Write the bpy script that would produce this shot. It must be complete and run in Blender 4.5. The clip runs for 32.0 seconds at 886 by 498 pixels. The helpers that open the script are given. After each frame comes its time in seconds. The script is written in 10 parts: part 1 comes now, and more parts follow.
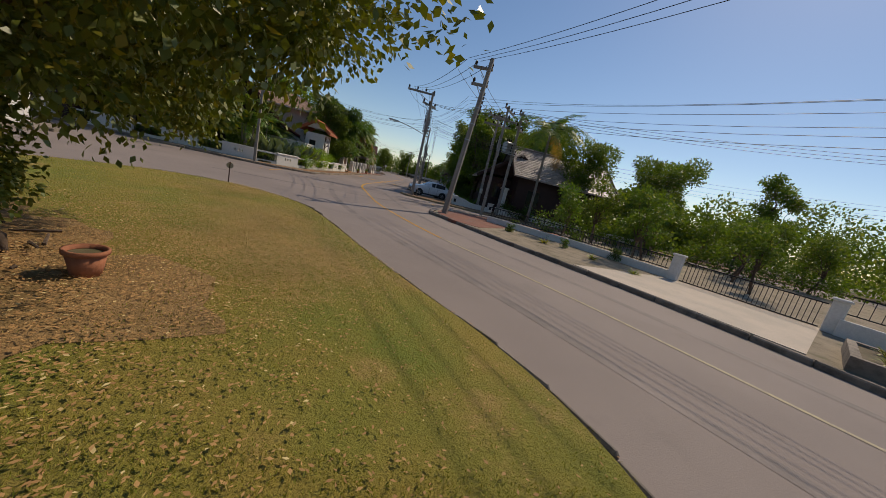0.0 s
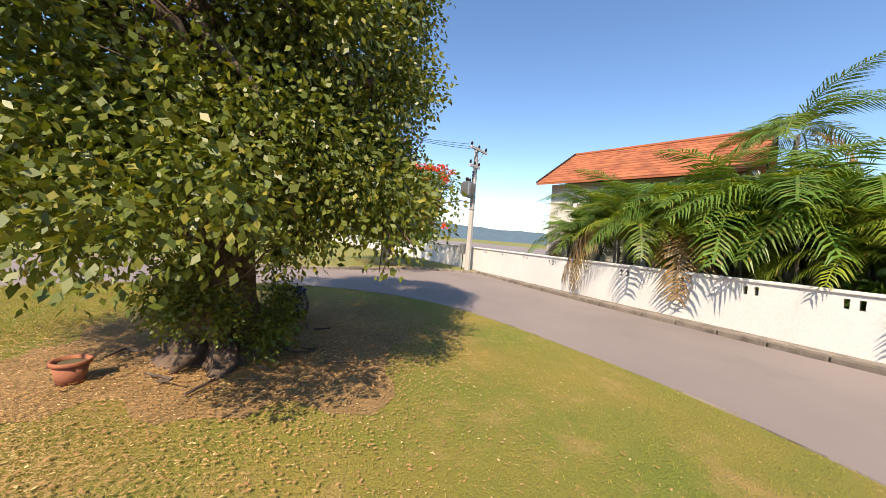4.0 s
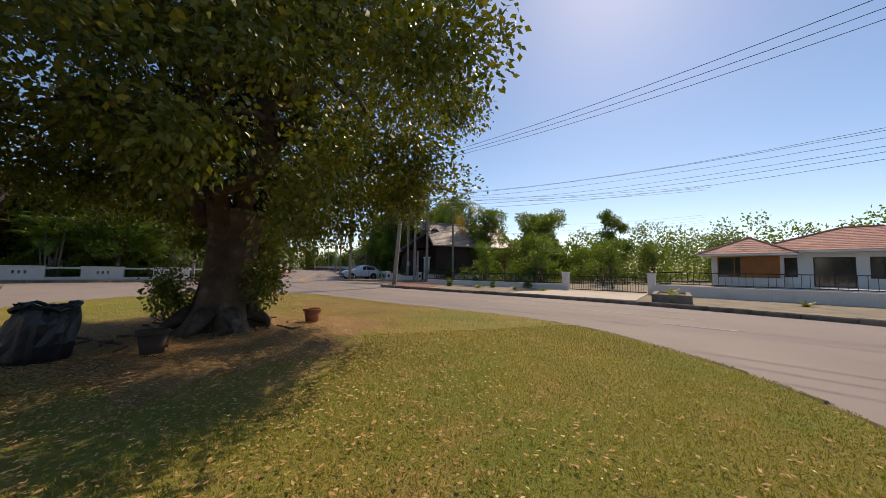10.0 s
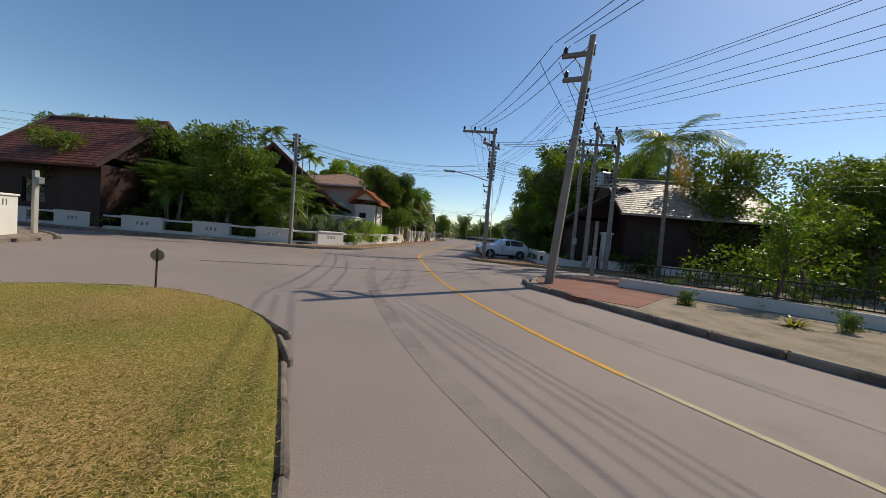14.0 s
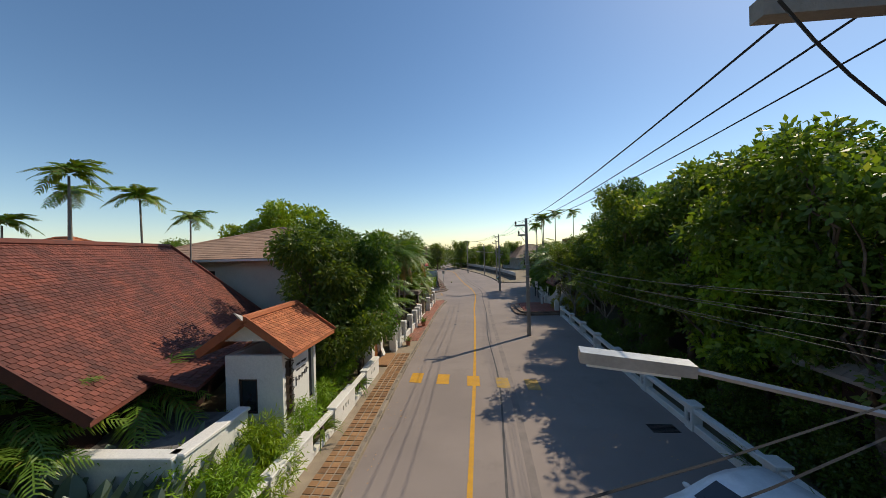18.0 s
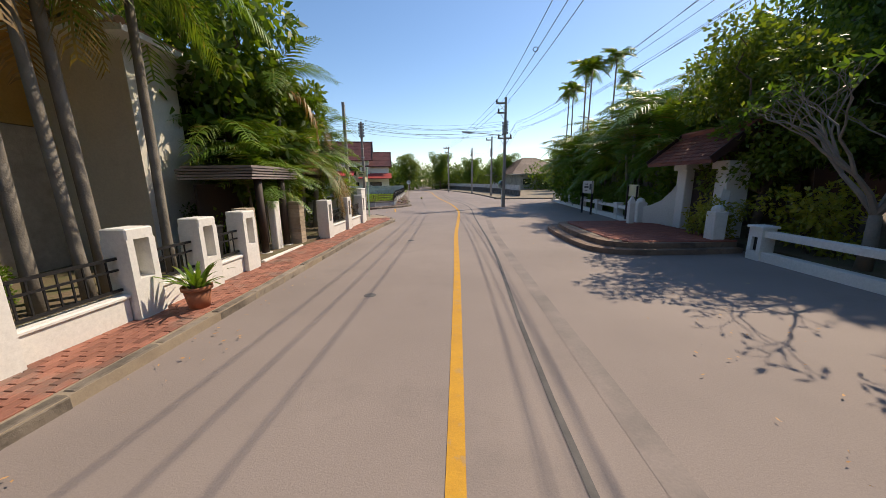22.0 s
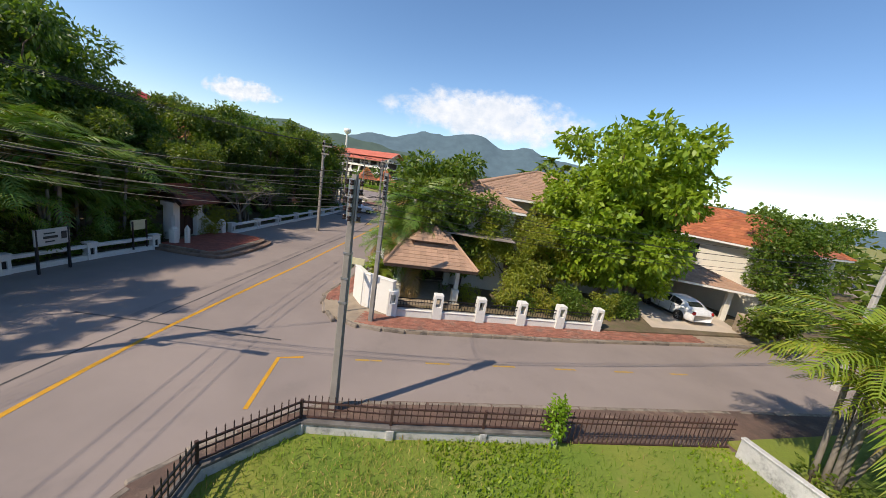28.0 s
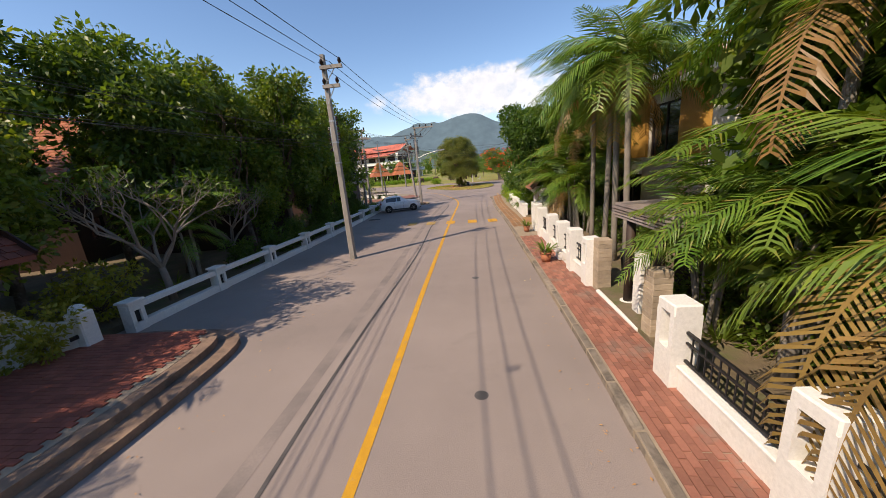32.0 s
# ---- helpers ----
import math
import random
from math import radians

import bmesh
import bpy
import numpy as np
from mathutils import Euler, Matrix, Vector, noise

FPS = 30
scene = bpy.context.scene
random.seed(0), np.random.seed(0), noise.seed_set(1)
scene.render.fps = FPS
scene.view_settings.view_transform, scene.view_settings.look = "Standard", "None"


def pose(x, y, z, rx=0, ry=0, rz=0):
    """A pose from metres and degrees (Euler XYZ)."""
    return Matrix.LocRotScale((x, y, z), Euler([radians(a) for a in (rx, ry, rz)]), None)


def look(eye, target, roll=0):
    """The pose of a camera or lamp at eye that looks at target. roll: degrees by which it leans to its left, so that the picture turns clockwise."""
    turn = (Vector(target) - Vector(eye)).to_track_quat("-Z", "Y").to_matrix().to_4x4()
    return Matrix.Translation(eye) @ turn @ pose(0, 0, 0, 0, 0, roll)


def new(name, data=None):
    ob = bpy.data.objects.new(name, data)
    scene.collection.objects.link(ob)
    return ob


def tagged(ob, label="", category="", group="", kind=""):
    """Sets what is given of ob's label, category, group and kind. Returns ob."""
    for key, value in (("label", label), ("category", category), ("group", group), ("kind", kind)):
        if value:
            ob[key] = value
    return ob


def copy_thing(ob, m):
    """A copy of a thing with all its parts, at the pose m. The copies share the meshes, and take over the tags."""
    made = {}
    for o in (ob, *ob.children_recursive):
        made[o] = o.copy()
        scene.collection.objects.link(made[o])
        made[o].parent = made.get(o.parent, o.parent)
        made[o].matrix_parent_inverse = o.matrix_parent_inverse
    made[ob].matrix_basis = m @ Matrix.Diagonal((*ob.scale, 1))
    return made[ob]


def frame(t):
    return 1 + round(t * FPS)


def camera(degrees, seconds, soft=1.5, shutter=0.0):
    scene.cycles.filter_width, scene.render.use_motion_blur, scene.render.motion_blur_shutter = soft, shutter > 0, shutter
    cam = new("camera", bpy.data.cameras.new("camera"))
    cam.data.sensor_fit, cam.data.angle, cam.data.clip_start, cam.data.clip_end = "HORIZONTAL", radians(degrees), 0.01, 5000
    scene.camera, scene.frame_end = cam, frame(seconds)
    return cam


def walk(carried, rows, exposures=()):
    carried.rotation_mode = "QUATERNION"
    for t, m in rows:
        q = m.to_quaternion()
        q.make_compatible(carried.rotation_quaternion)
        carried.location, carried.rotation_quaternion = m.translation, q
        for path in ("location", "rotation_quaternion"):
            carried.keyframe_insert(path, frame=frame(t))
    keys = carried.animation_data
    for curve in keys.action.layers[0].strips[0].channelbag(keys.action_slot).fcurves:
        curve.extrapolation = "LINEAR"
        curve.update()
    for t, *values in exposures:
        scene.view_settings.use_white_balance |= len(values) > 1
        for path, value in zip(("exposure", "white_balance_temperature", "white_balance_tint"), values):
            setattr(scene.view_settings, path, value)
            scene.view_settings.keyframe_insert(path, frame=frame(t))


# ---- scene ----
cam = camera(106.67, 32.0, soft=0.55)
PATH = [
    (0, look((4.42, -0.16, 1.79), (4.635, 1.79, 1.395), 13.5)),
    (0.5, look((6.277, 0.204, 1.942), (5.418, 1.954, 1.494), 10.59)),
    (1, look((7.055, 1.261, 1.805), (5.702, 2.682, 1.418), 6.68)),
    (1.5, look((6.982, 2.731, 1.819), (5.400, 3.915, 1.513), 3.81)),
    (2, look((6.121, 4.481, 1.917), (4.330, 5.335, 1.668), 2.31)),
    (2.5, look((5.166, 6.087, 1.730), (3.190, 6.335, 1.546), 3.36)),
    (3, look((3.722, 7.220, 1.827), (1.789, 6.735, 1.664), 6.35)),
    (3.5, look((1.876, 8.656, 2.188), (0.287, 7.456, 2.007), 6.34)),
    (5.5, look((-3.756, 5.232, 1.330), (-3.183, 3.316, 1.371), 3.08)),
    (6, look((-4.132, 3.588, 1.460), (-3.001, 1.939, 1.533), 3.02)),
    (6.5, look((-4.309, 1.928, 1.349), (-2.709, 0.733, 1.455), 2.48)),
    (7, look((-4.251, 0.422, 1.285), (-2.353, -0.199, 1.407), 0.56)),
    (7.5, look((-3.673, -0.941, 1.205), (-1.677, -0.935, 1.344), -1.05)),
    (8, look((-2.978, -2.035, 1.203), (-1.074, -1.444, 1.356), -1.74)),
    (8.5, look((-1.839, -2.861, 1.204), (-0.164, -1.779, 1.365), -1.39)),
    (9, look((-0.599, -3.502, 1.301), (0.742, -2.026, 1.456), -1.02)),
    (9.5, look((0.721, -3.663, 1.263), (1.705, -1.929, 1.418), -0.61)),
    (10, look((1.549, -3.837, 1.176), (2.232, -1.961, 1.300), 1.04)),
    (10.5, look((2.186, -3.263, 0.747), (2.662, -1.323, 0.842), 3.36)),
    (11, look((3.165, -2.642, 0.902), (3.465, -0.666, 0.953), 3.70)),
    (11.5, look((3.864, -1.837, 1.047), (4.019, 0.157, 1.054), 4.86)),
    (12, look((4.173, -0.629, 1.220), (4.233, 1.370, 1.180), 5.04)),
    (12.5, look((4.183, 0.910, 1.292), (4.183, 2.910, 1.238), 5.14)),
    (13, look((4.086, 2.633, 1.484), (4.017, 4.630, 1.407), 4.75)),
    (13.5, look((3.802, 4.295, 1.355), (3.657, 6.287, 1.260), 4.94)),
    (15.5, look((3.108, 14.406, 2.789), (2.756, 16.375, 2.781), 4.58)),
    (16, look((2.549, 16.799, 3.569), (2.199, 18.768, 3.600), 4.88)),
    (16.5, look((1.824, 19.087, 4.519), (1.486, 21.057, 4.569), 3.58)),
    (17, look((1.045, 21.090, 5.397), (0.757, 23.069, 5.457), 1.63)),
    (17.5, look((0.441, 22.958, 6.114), (0.212, 24.945, 6.164), -0.21)),
    (18, look((0.046, 24.830, 6.412), (-0.119, 26.823, 6.411), -1.60)),
    (18.5, look((-0.052, 26.584, 5.981), (-0.152, 28.581, 5.918), -2.98)),
    (19, look((-0.051, 28.485, 4.852), (-0.112, 30.480, 4.718), -2.61)),
    (19.5, look((0.123, 30.600, 3.755), (0.080, 32.590, 3.561), -1.80)),
    (20, look((0.435, 33.269, 3.172), (0.382, 35.252, 2.920), -1.36)),
    (20.5, look((0.495, 36.296, 2.630), (0.442, 38.274, 2.335), -0.66)),
    (21, look((0.552, 39.521, 2.641), (0.495, 41.491, 2.298), -0.05)),
    (21.5, look((0.379, 43.068, 2.419), (0.323, 45.029, 2.031), 0.08)),
    (22, look((0.196, 46.686, 2.115), (0.131, 48.643, 1.711), -0.66)),
    (22.5, look((0.283, 50.527, 2.090), (0.179, 52.484, 1.691), -1.35)),
    (23, look((0.410, 54.514, 2.009), (0.266, 56.471, 1.621), -0.66)),
    (23.5, look((0.830, 58.609, 1.872), (0.571, 60.562, 1.526), 0.57)),
    (24, look((0.923, 62.815, 1.554), (0.477, 64.746, 1.287), 2.50)),
    (24.5, look((0.486, 67.254, 1.721), (-0.221, 69.113, 1.506), 4.41)),
    (25, look((-0.450, 71.900, 1.764), (-1.666, 73.485, 1.670), 4.37)),
    (25.5, look((-1.400, 75.800, 2.050), (-3.231, 76.606, 2.050), 4.48)),
    (26, look((-2.900, 78.500, 2.625), (-4.887, 78.277, 2.584), 5.17)),
    (26.5, look((-4.835, 80.254, 2.974), (-6.455, 79.083, 2.898), 3.48)),
    (28.5, look((-9.772, 79.390, 7.797), (-9.371, 77.483, 7.347), 10.45)),
    (29, look((-9.987, 78.132, 8.429), (-9.392, 76.283, 7.953), 10.33)),
    (29.5, look((-9.373, 76.136, 8.874), (-8.704, 74.329, 8.338), 8.03)),
    (30, look((-8.140, 73.746, 9.053), (-7.448, 71.970, 8.449), 4.84)),
    (30.5, look((-6.328, 71.411, 8.511), (-5.671, 69.627, 7.889), 2.00)),
    (31, look((-4.714, 68.712, 7.411), (-4.137, 66.898, 6.799), -3.00)),
    (31.5, look((-2.512, 65.891, 5.832), (-2.174, 64.000, 5.274), -5.60)),
    (32, look((-1.374, 63.245, 3.722), (-1.194, 61.312, 3.242), -5.00)),
]
EXPOSURES = [(0.0, -0.55, 7400, 14), (1.0, 0.2, 7300, 14), (2.0, 0.45, 7200, 15), (3.0, 0.52, 7300, 17), (6.0, 1.15, 6900, 14), (7.0, 0.95, 7200, 16), (8.0, 0.55, 8100, 15), (9.0, 0.15, 7900, 17), (12.0, -0.2, 7600, 16), (13.0, -0.2, 7000, 11), (16.0, -0.05, 7250, 10), (18.0, -0.15, 7100, 9), (20.0, 0.05, 8000, 12), (21.0, 0.08, 7300, 12), (22.0, 0.28, 7300, 14), (23.0, 0.05, 7200, 14), (24.0, -0.18, 7050, 13), (25.0, -0.3, 6500, 9), (26.5, 0.2, 6600, 10), (29.0, 0.3, 7150, 16), (32.0, 0.4, 7450, 18)]
walk(cam, PATH, EXPOSURES)

# daylight: the sun stands 45 degrees high, 48.5 degrees clockwise from +y
SUN_AZ, SUN_EL = 48.5, 45.0
world = bpy.data.worlds.new("sky")
world.use_nodes = True
scene.world = world
wn = world.node_tree.nodes
sky = wn.new("ShaderNodeTexSky")
sky.sky_type = "NISHITA"
sky.sun_disc = False
sky.sun_elevation = radians(SUN_EL)
sky.sun_rotation = radians(SUN_AZ)
sky.altitude = 300
sky.air_density, sky.dust_density, sky.ozone_density = 1.0, 0.3, 2.7
wn["Background"].inputs["Strength"].default_value = 0.15
clear = wn.new("ShaderNodeHueSaturation")
clear.inputs["Saturation"].default_value = 1.14
world.node_tree.links.new(sky.outputs["Color"], clear.inputs["Color"])
world.node_tree.links.new(clear.outputs["Color"], wn["Background"].inputs["Color"])
sun_data = bpy.data.lights.new("sun", "SUN")
sun_data.energy, sun_data.angle, sun_data.color = 4.3, radians(0.55), (1.0, 0.91, 0.76)
sun = new("sun", sun_data)
_d = Vector((math.sin(radians(SUN_AZ)) * math.cos(radians(SUN_EL)), math.cos(radians(SUN_AZ)) * math.cos(radians(SUN_EL)), math.sin(radians(SUN_EL))))
sun.matrix_world = look(_d * 60, (0, 0, 0))

# ---- materials ----
def nodes_of(name):
    m = bpy.data.materials.new(name)
    m.use_nodes = True
    return m, m.node_tree.nodes, m.node_tree.links, m.node_tree.nodes["Principled BSDF"]


def noise_node(n, l, scale, detail=5.0, rough=0.6, vec=None):
    t = n.new("ShaderNodeTexNoise")
    t.inputs["Scale"].default_value, t.inputs["Detail"].default_value, t.inputs["Roughness"].default_value = scale, detail, rough
    if vec is not None:
        l.new(vec, t.inputs["Vector"])
    return t.outputs["Fac"]


def ramp(n, l, fac, lo, hi):
    r = n.new("ShaderNodeMapRange")
    r.inputs["From Min"].default_value, r.inputs["From Max"].default_value = lo, hi
    l.new(fac, r.inputs["Value"])
    return r.outputs["Result"]


def mixc(n, l, fac, a, b, mode="MIX"):
    m = n.new("ShaderNodeMix")
    m.data_type, m.blend_type = "RGBA", mode
    for key, v in (("Factor", fac), ("A", a), ("B", b)):
        s = [i for i in m.inputs if i.name == key and i.type == ("VALUE" if key == "Factor" else "RGBA")][0]
        if isinstance(v, (int, float)):
            s.default_value = v
        elif isinstance(v, tuple):
            s.default_value = (*v, 1)
        else:
            l.new(v, s)
    return [o for o in m.outputs if o.type == "RGBA"][0]


def surface(name, c1, c2, rough=0.85, big=0.6, fine=14.0, bump=0.25, metal=0.0, dirt=None, dirt_scale=1.5, dirt_amount=0.55, island=0.0, spec=0.4):
    """Two colours mixed by a broad and a fine noise in world metres, with stains and relief."""
    m, n, l, p = nodes_of(name)
    pos = n.new("ShaderNodeNewGeometry").outputs["Position"]
    broad = ramp(n, l, noise_node(n, l, big, 4, 0.6, pos), 0.35, 0.65)
    grain = noise_node(n, l, fine, 6, 0.7, pos)
    col = mixc(n, l, broad, c1, c2)
    col = mixc(n, l, ramp(n, l, grain, 0.25, 0.75), mixc(n, l, 1.0, col, (0.78, 0.78, 0.78), "MULTIPLY"), col)
    if dirt:
        col = mixc(n, l, ramp(n, l, noise_node(n, l, dirt_scale, 8, 0.7, pos), dirt_amount, dirt_amount + 0.22), col, dirt)
    if island:
        rnd = n.new("ShaderNodeObjectInfo").outputs["Random"]
        isl = n.new("ShaderNodeNewGeometry").outputs["Random Per Island"]
        add = n.new("ShaderNodeMath")
        add.operation = "FRACT"
        add2 = n.new("ShaderNodeMath")
        l.new(rnd, add2.inputs[0]), l.new(isl, add2.inputs[1]), l.new(add2.outputs[0], add.inputs[0])
        hsv = n.new("ShaderNodeHueSaturation")
        l.new(ramp_to(n, l, add.outputs[0], 1 - island, 1 + island), hsv.inputs["Value"])
        l.new(col, hsv.inputs["Color"])
        col = hsv.outputs["Color"]
    l.new(col, p.inputs["Base Color"])
    p.inputs["Roughness"].default_value, p.inputs["Metallic"].default_value = rough, metal
    p.inputs["Specular IOR Level"].default_value = spec
    if bump:
        b = n.new("ShaderNodeBump")
        b.inputs["Strength"].default_value, b.inputs["Distance"].default_value = bump, 0.03
        l.new(grain, b.inputs["Height"])
        l.new(b.outputs["Normal"], p.inputs["Normal"])
    return m


def ramp_to(n, l, fac, lo, hi):
    r = n.new("ShaderNodeMapRange")
    r.inputs["To Min"].default_value, r.inputs["To Max"].default_value = lo, hi
    l.new(fac, r.inputs["Value"])
    return r.outputs["Result"]


def leafy(name, c1, c2, c3=None, glow=0.35, rough=0.45):
    """Leaves: colour varies from leaf to leaf and from plant to plant, and light comes through."""
    m, n, l, p = nodes_of(name)
    isl = n.new("ShaderNodeNewGeometry")
    rnd = n.new("ShaderNodeObjectInfo").outputs["Random"]
    col = mixc(n, l, isl.outputs["Random Per Island"], c1, c2)
    if c3:
        col = mixc(n, l, ramp(n, l, isl.outputs["Random Per Island"], 0.9, 0.97), col, c3)
    patch = noise_node(n, l, 0.9, 3, 0.6, isl.outputs["Position"])
    hsv = n.new("ShaderNodeHueSaturation")
    l.new(ramp_to(n, l, patch, 0.6, 1.45), hsv.inputs["Value"])
    l.new(ramp_to(n, l, rnd, 0.485, 0.515), hsv.inputs["Hue"])
    l.new(col, hsv.inputs["Color"])
    l.new(hsv.outputs["Color"], p.inputs["Base Color"])
    p.inputs["Roughness"].default_value = rough
    tr = n.new("ShaderNodeBsdfTranslucent")
    l.new(mixc(n, l, 1.0, hsv.outputs["Color"], (1.3, 1.25, 0.5), "MULTIPLY"), tr.inputs["Color"])
    mix = n.new("ShaderNodeMixShader")
    mix.inputs[0].default_value = glow
    out = n["Material Output"]
    l.new(p.outputs[0], mix.inputs[1]), l.new(tr.outputs[0], mix.inputs[2]), l.new(mix.outputs[0], out.inputs["Surface"])
    return m


M = {}
M["asphalt"] = surface("road_concrete", (0.26, 0.213, 0.19), (0.315, 0.258, 0.228), 0.85, 0.22, 60, 0.2, dirt=(0.2, 0.168, 0.15), dirt_scale=0.5, dirt_amount=0.56)
M["tar"] = surface("tar_line", (0.05, 0.047, 0.045), (0.11, 0.1, 0.095), 0.7, 2, 40, 0.1)
M["tyre_mark"] = surface("tyre_mark", (0.19, 0.16, 0.145), (0.28, 0.23, 0.205), 0.8, 1.1, 30, 0.1)
M["yellow"] = surface("yellow_paint", (0.66, 0.335, 0.02), (0.56, 0.28, 0.02), 0.7, 3, 50, 0.15, dirt=(0.28, 0.23, 0.17), dirt_scale=5, dirt_amount=0.56)
M["yellow_worn"] = surface("worn_yellow_paint", (0.5, 0.3, 0.05), (0.42, 0.27, 0.07), 0.75, 3, 50, 0.15, dirt=(0.24, 0.2, 0.17), dirt_scale=4, dirt_amount=0.48)
M["pale_yellow"] = surface("faded_yellow_paint", (0.5, 0.42, 0.24), (0.42, 0.35, 0.22), 0.75, 3, 50, 0.15, dirt=(0.24, 0.2, 0.18), dirt_scale=5, dirt_amount=0.5)
M["white_line"] = surface("white_line_paint", (0.55, 0.52, 0.47), (0.45, 0.42, 0.38), 0.75, 3, 50, 0.15, dirt=(0.24, 0.2, 0.18), dirt_scale=5, dirt_amount=0.5)
M["kerb"] = surface("kerb_concrete", (0.3, 0.25, 0.2), (0.2, 0.165, 0.13), 0.9, 1.5, 30, 0.5, dirt=(0.09, 0.075, 0.06), dirt_scale=3, dirt_amount=0.5, island=0.18)
M["kerb_tan"] = surface("tan_kerb", (0.42, 0.3, 0.17), (0.33, 0.23, 0.13), 0.9, 1.5, 30, 0.4, dirt=(0.16, 0.12, 0.09), dirt_scale=3, dirt_amount=0.55, island=0.12)
M["step_edge"] = surface("worn_brown_step", (0.3, 0.2, 0.14), (0.2, 0.135, 0.1), 0.9, 1.5, 26, 0.4, dirt=(0.08, 0.06, 0.05), dirt_scale=2.5, dirt_amount=0.5)
M["white_wall"] = surface("white_wall_paint", (0.8, 0.78, 0.73), (0.74, 0.72, 0.67), 0.8, 0.7, 20, 0.12, dirt=(0.5, 0.47, 0.41), dirt_scale=1.8, dirt_amount=0.6)
M["grey_wall"] = surface("stained_lot_wall", (0.62, 0.61, 0.59), (0.45, 0.44, 0.43), 0.85, 1.2, 20, 0.25, dirt=(0.1, 0.1, 0.1), dirt_scale=1.8, dirt_amount=0.52)
M["coping"] = surface("dark_stained_coping", (0.2, 0.185, 0.17), (0.1, 0.095, 0.09), 0.9, 1.5, 24, 0.35, dirt=(0.04, 0.04, 0.038), dirt_scale=2.2, dirt_amount=0.5)
M["concrete"] = surface("pole_concrete", (0.33, 0.3, 0.26), (0.25, 0.225, 0.2), 0.85, 1.1, 25, 0.3, dirt=(0.13, 0.12, 0.1), dirt_scale=2.5, dirt_amount=0.58)
M["pale_concrete"] = surface("pale_pole_concrete", (0.55, 0.52, 0.47), (0.46, 0.44, 0.4), 0.85, 1.1, 25, 0.3)
M["drive"] = surface("pale_drive_concrete", (0.6, 0.5, 0.4), (0.5, 0.43, 0.35), 0.85, 0.8, 30, 0.2, dirt=(0.33, 0.29, 0.25), dirt_scale=1.2, dirt_amount=0.6)
M["brick_pave"] = surface("red_paving", (0.36, 0.15, 0.1), (0.28, 0.115, 0.08), 0.85, 1.2, 30, 0.35, dirt=(0.2, 0.16, 0.13), dirt_scale=1.0, dirt_amount=0.52, island=0.25)
M["brick_red"] = surface("red_platform_paving", (0.36, 0.1, 0.06), (0.27, 0.075, 0.05), 0.75, 1.5, 30, 0.3, dirt=(0.14, 0.06, 0.05), dirt_scale=1.2, dirt_amount=0.56, island=0.2)
M["brick_tan"] = surface("tan_paving", (0.34, 0.19, 0.09), (0.26, 0.13, 0.06), 0.85, 1.5, 30, 0.35, dirt=(0.18, 0.14, 0.1), dirt_scale=1.5, dirt_amount=0.55, island=0.25)
M["lot_tile"] = surface("dusty_broken_tile", (0.25, 0.12, 0.085), (0.16, 0.09, 0.07), 0.9, 1.5, 20, 0.5, dirt=(0.13, 0.09, 0.07), dirt_scale=3, dirt_amount=0.48, island=0.2)
M["lot_pave"] = surface("dusty_brown_pavement", (0.17, 0.105, 0.08), (0.11, 0.075, 0.06), 0.95, 1.3, 9, 0.8, dirt=(0.26, 0.19, 0.14), dirt_scale=1.4, dirt_amount=0.53)
M["grout"] = surface("paving_joint", (0.36, 0.29, 0.21), (0.28, 0.22, 0.16), 0.95, 2, 40, 0.3)
M["dirt"] = surface("garden_soil", (0.19, 0.14, 0.09), (0.13, 0.1, 0.06), 0.95, 0.8, 12, 0.6, dirt=(0.09, 0.11, 0.035), dirt_scale=1.2, dirt_amount=0.5)
M["rubble"] = surface("verge_rubble", (0.34, 0.28, 0.2), (0.24, 0.19, 0.13), 0.95, 1.5, 9, 0.9, dirt=(0.12, 0.13, 0.06), dirt_scale=1.5, dirt_amount=0.54)
M["lawn"] = surface("dry_lawn", (0.34, 0.255, 0.05), (0.2, 0.225, 0.03), 0.95, 0.5, 34, 1.0, dirt=(0.44, 0.27, 0.1), dirt_scale=1.1, dirt_amount=0.53)
M["lawn_far"] = surface("park_lawn", (0.3, 0.25, 0.07), (0.2, 0.23, 0.05), 0.95, 0.2, 15, 0.5)
M["litter_ground"] = surface("leaf_litter_ground", (0.36, 0.22, 0.09), (0.25, 0.16, 0.06), 0.95, 1.2, 24, 0.9, dirt=(0.48, 0.3, 0.13), dirt_scale=3.5, dirt_amount=0.52)
M["lot_grass"] = surface("lot_grass_ground", (0.14, 0.22, 0.025), (0.24, 0.26, 0.045), 0.95, 0.25, 14, 0.9, dirt=(0.34, 0.22, 0.1), dirt_scale=0.45, dirt_amount=0.6)
M["roof_rust"] = surface("rust_brown_roof_tile", (0.42, 0.17, 0.1), (0.27, 0.115, 0.075), 0.8, 0.9, 25, 0.4, dirt=(0.15, 0.08, 0.06), dirt_scale=1.6, dirt_amount=0.54, island=0.35)
M["roof_red"] = surface("weathered_red_roof_tile", (0.22, 0.062, 0.038), (0.13, 0.045, 0.034), 0.75, 0.8, 25, 0.4, dirt=(0.09, 0.045, 0.035), dirt_scale=1.2, dirt_amount=0.56, island=0.3)
M["roof_orange"] = surface("orange_roof_tile", (0.46, 0.155, 0.06), (0.38, 0.115, 0.05), 0.75, 1.2, 25, 0.4, dirt=(0.2, 0.075, 0.04), dirt_scale=2, dirt_amount=0.58, island=0.25)
M["roof_scarlet"] = surface("scarlet_roof_tile", (0.45, 0.06, 0.045), (0.38, 0.05, 0.04), 0.6, 0.8, 25, 0.3, island=0.15)
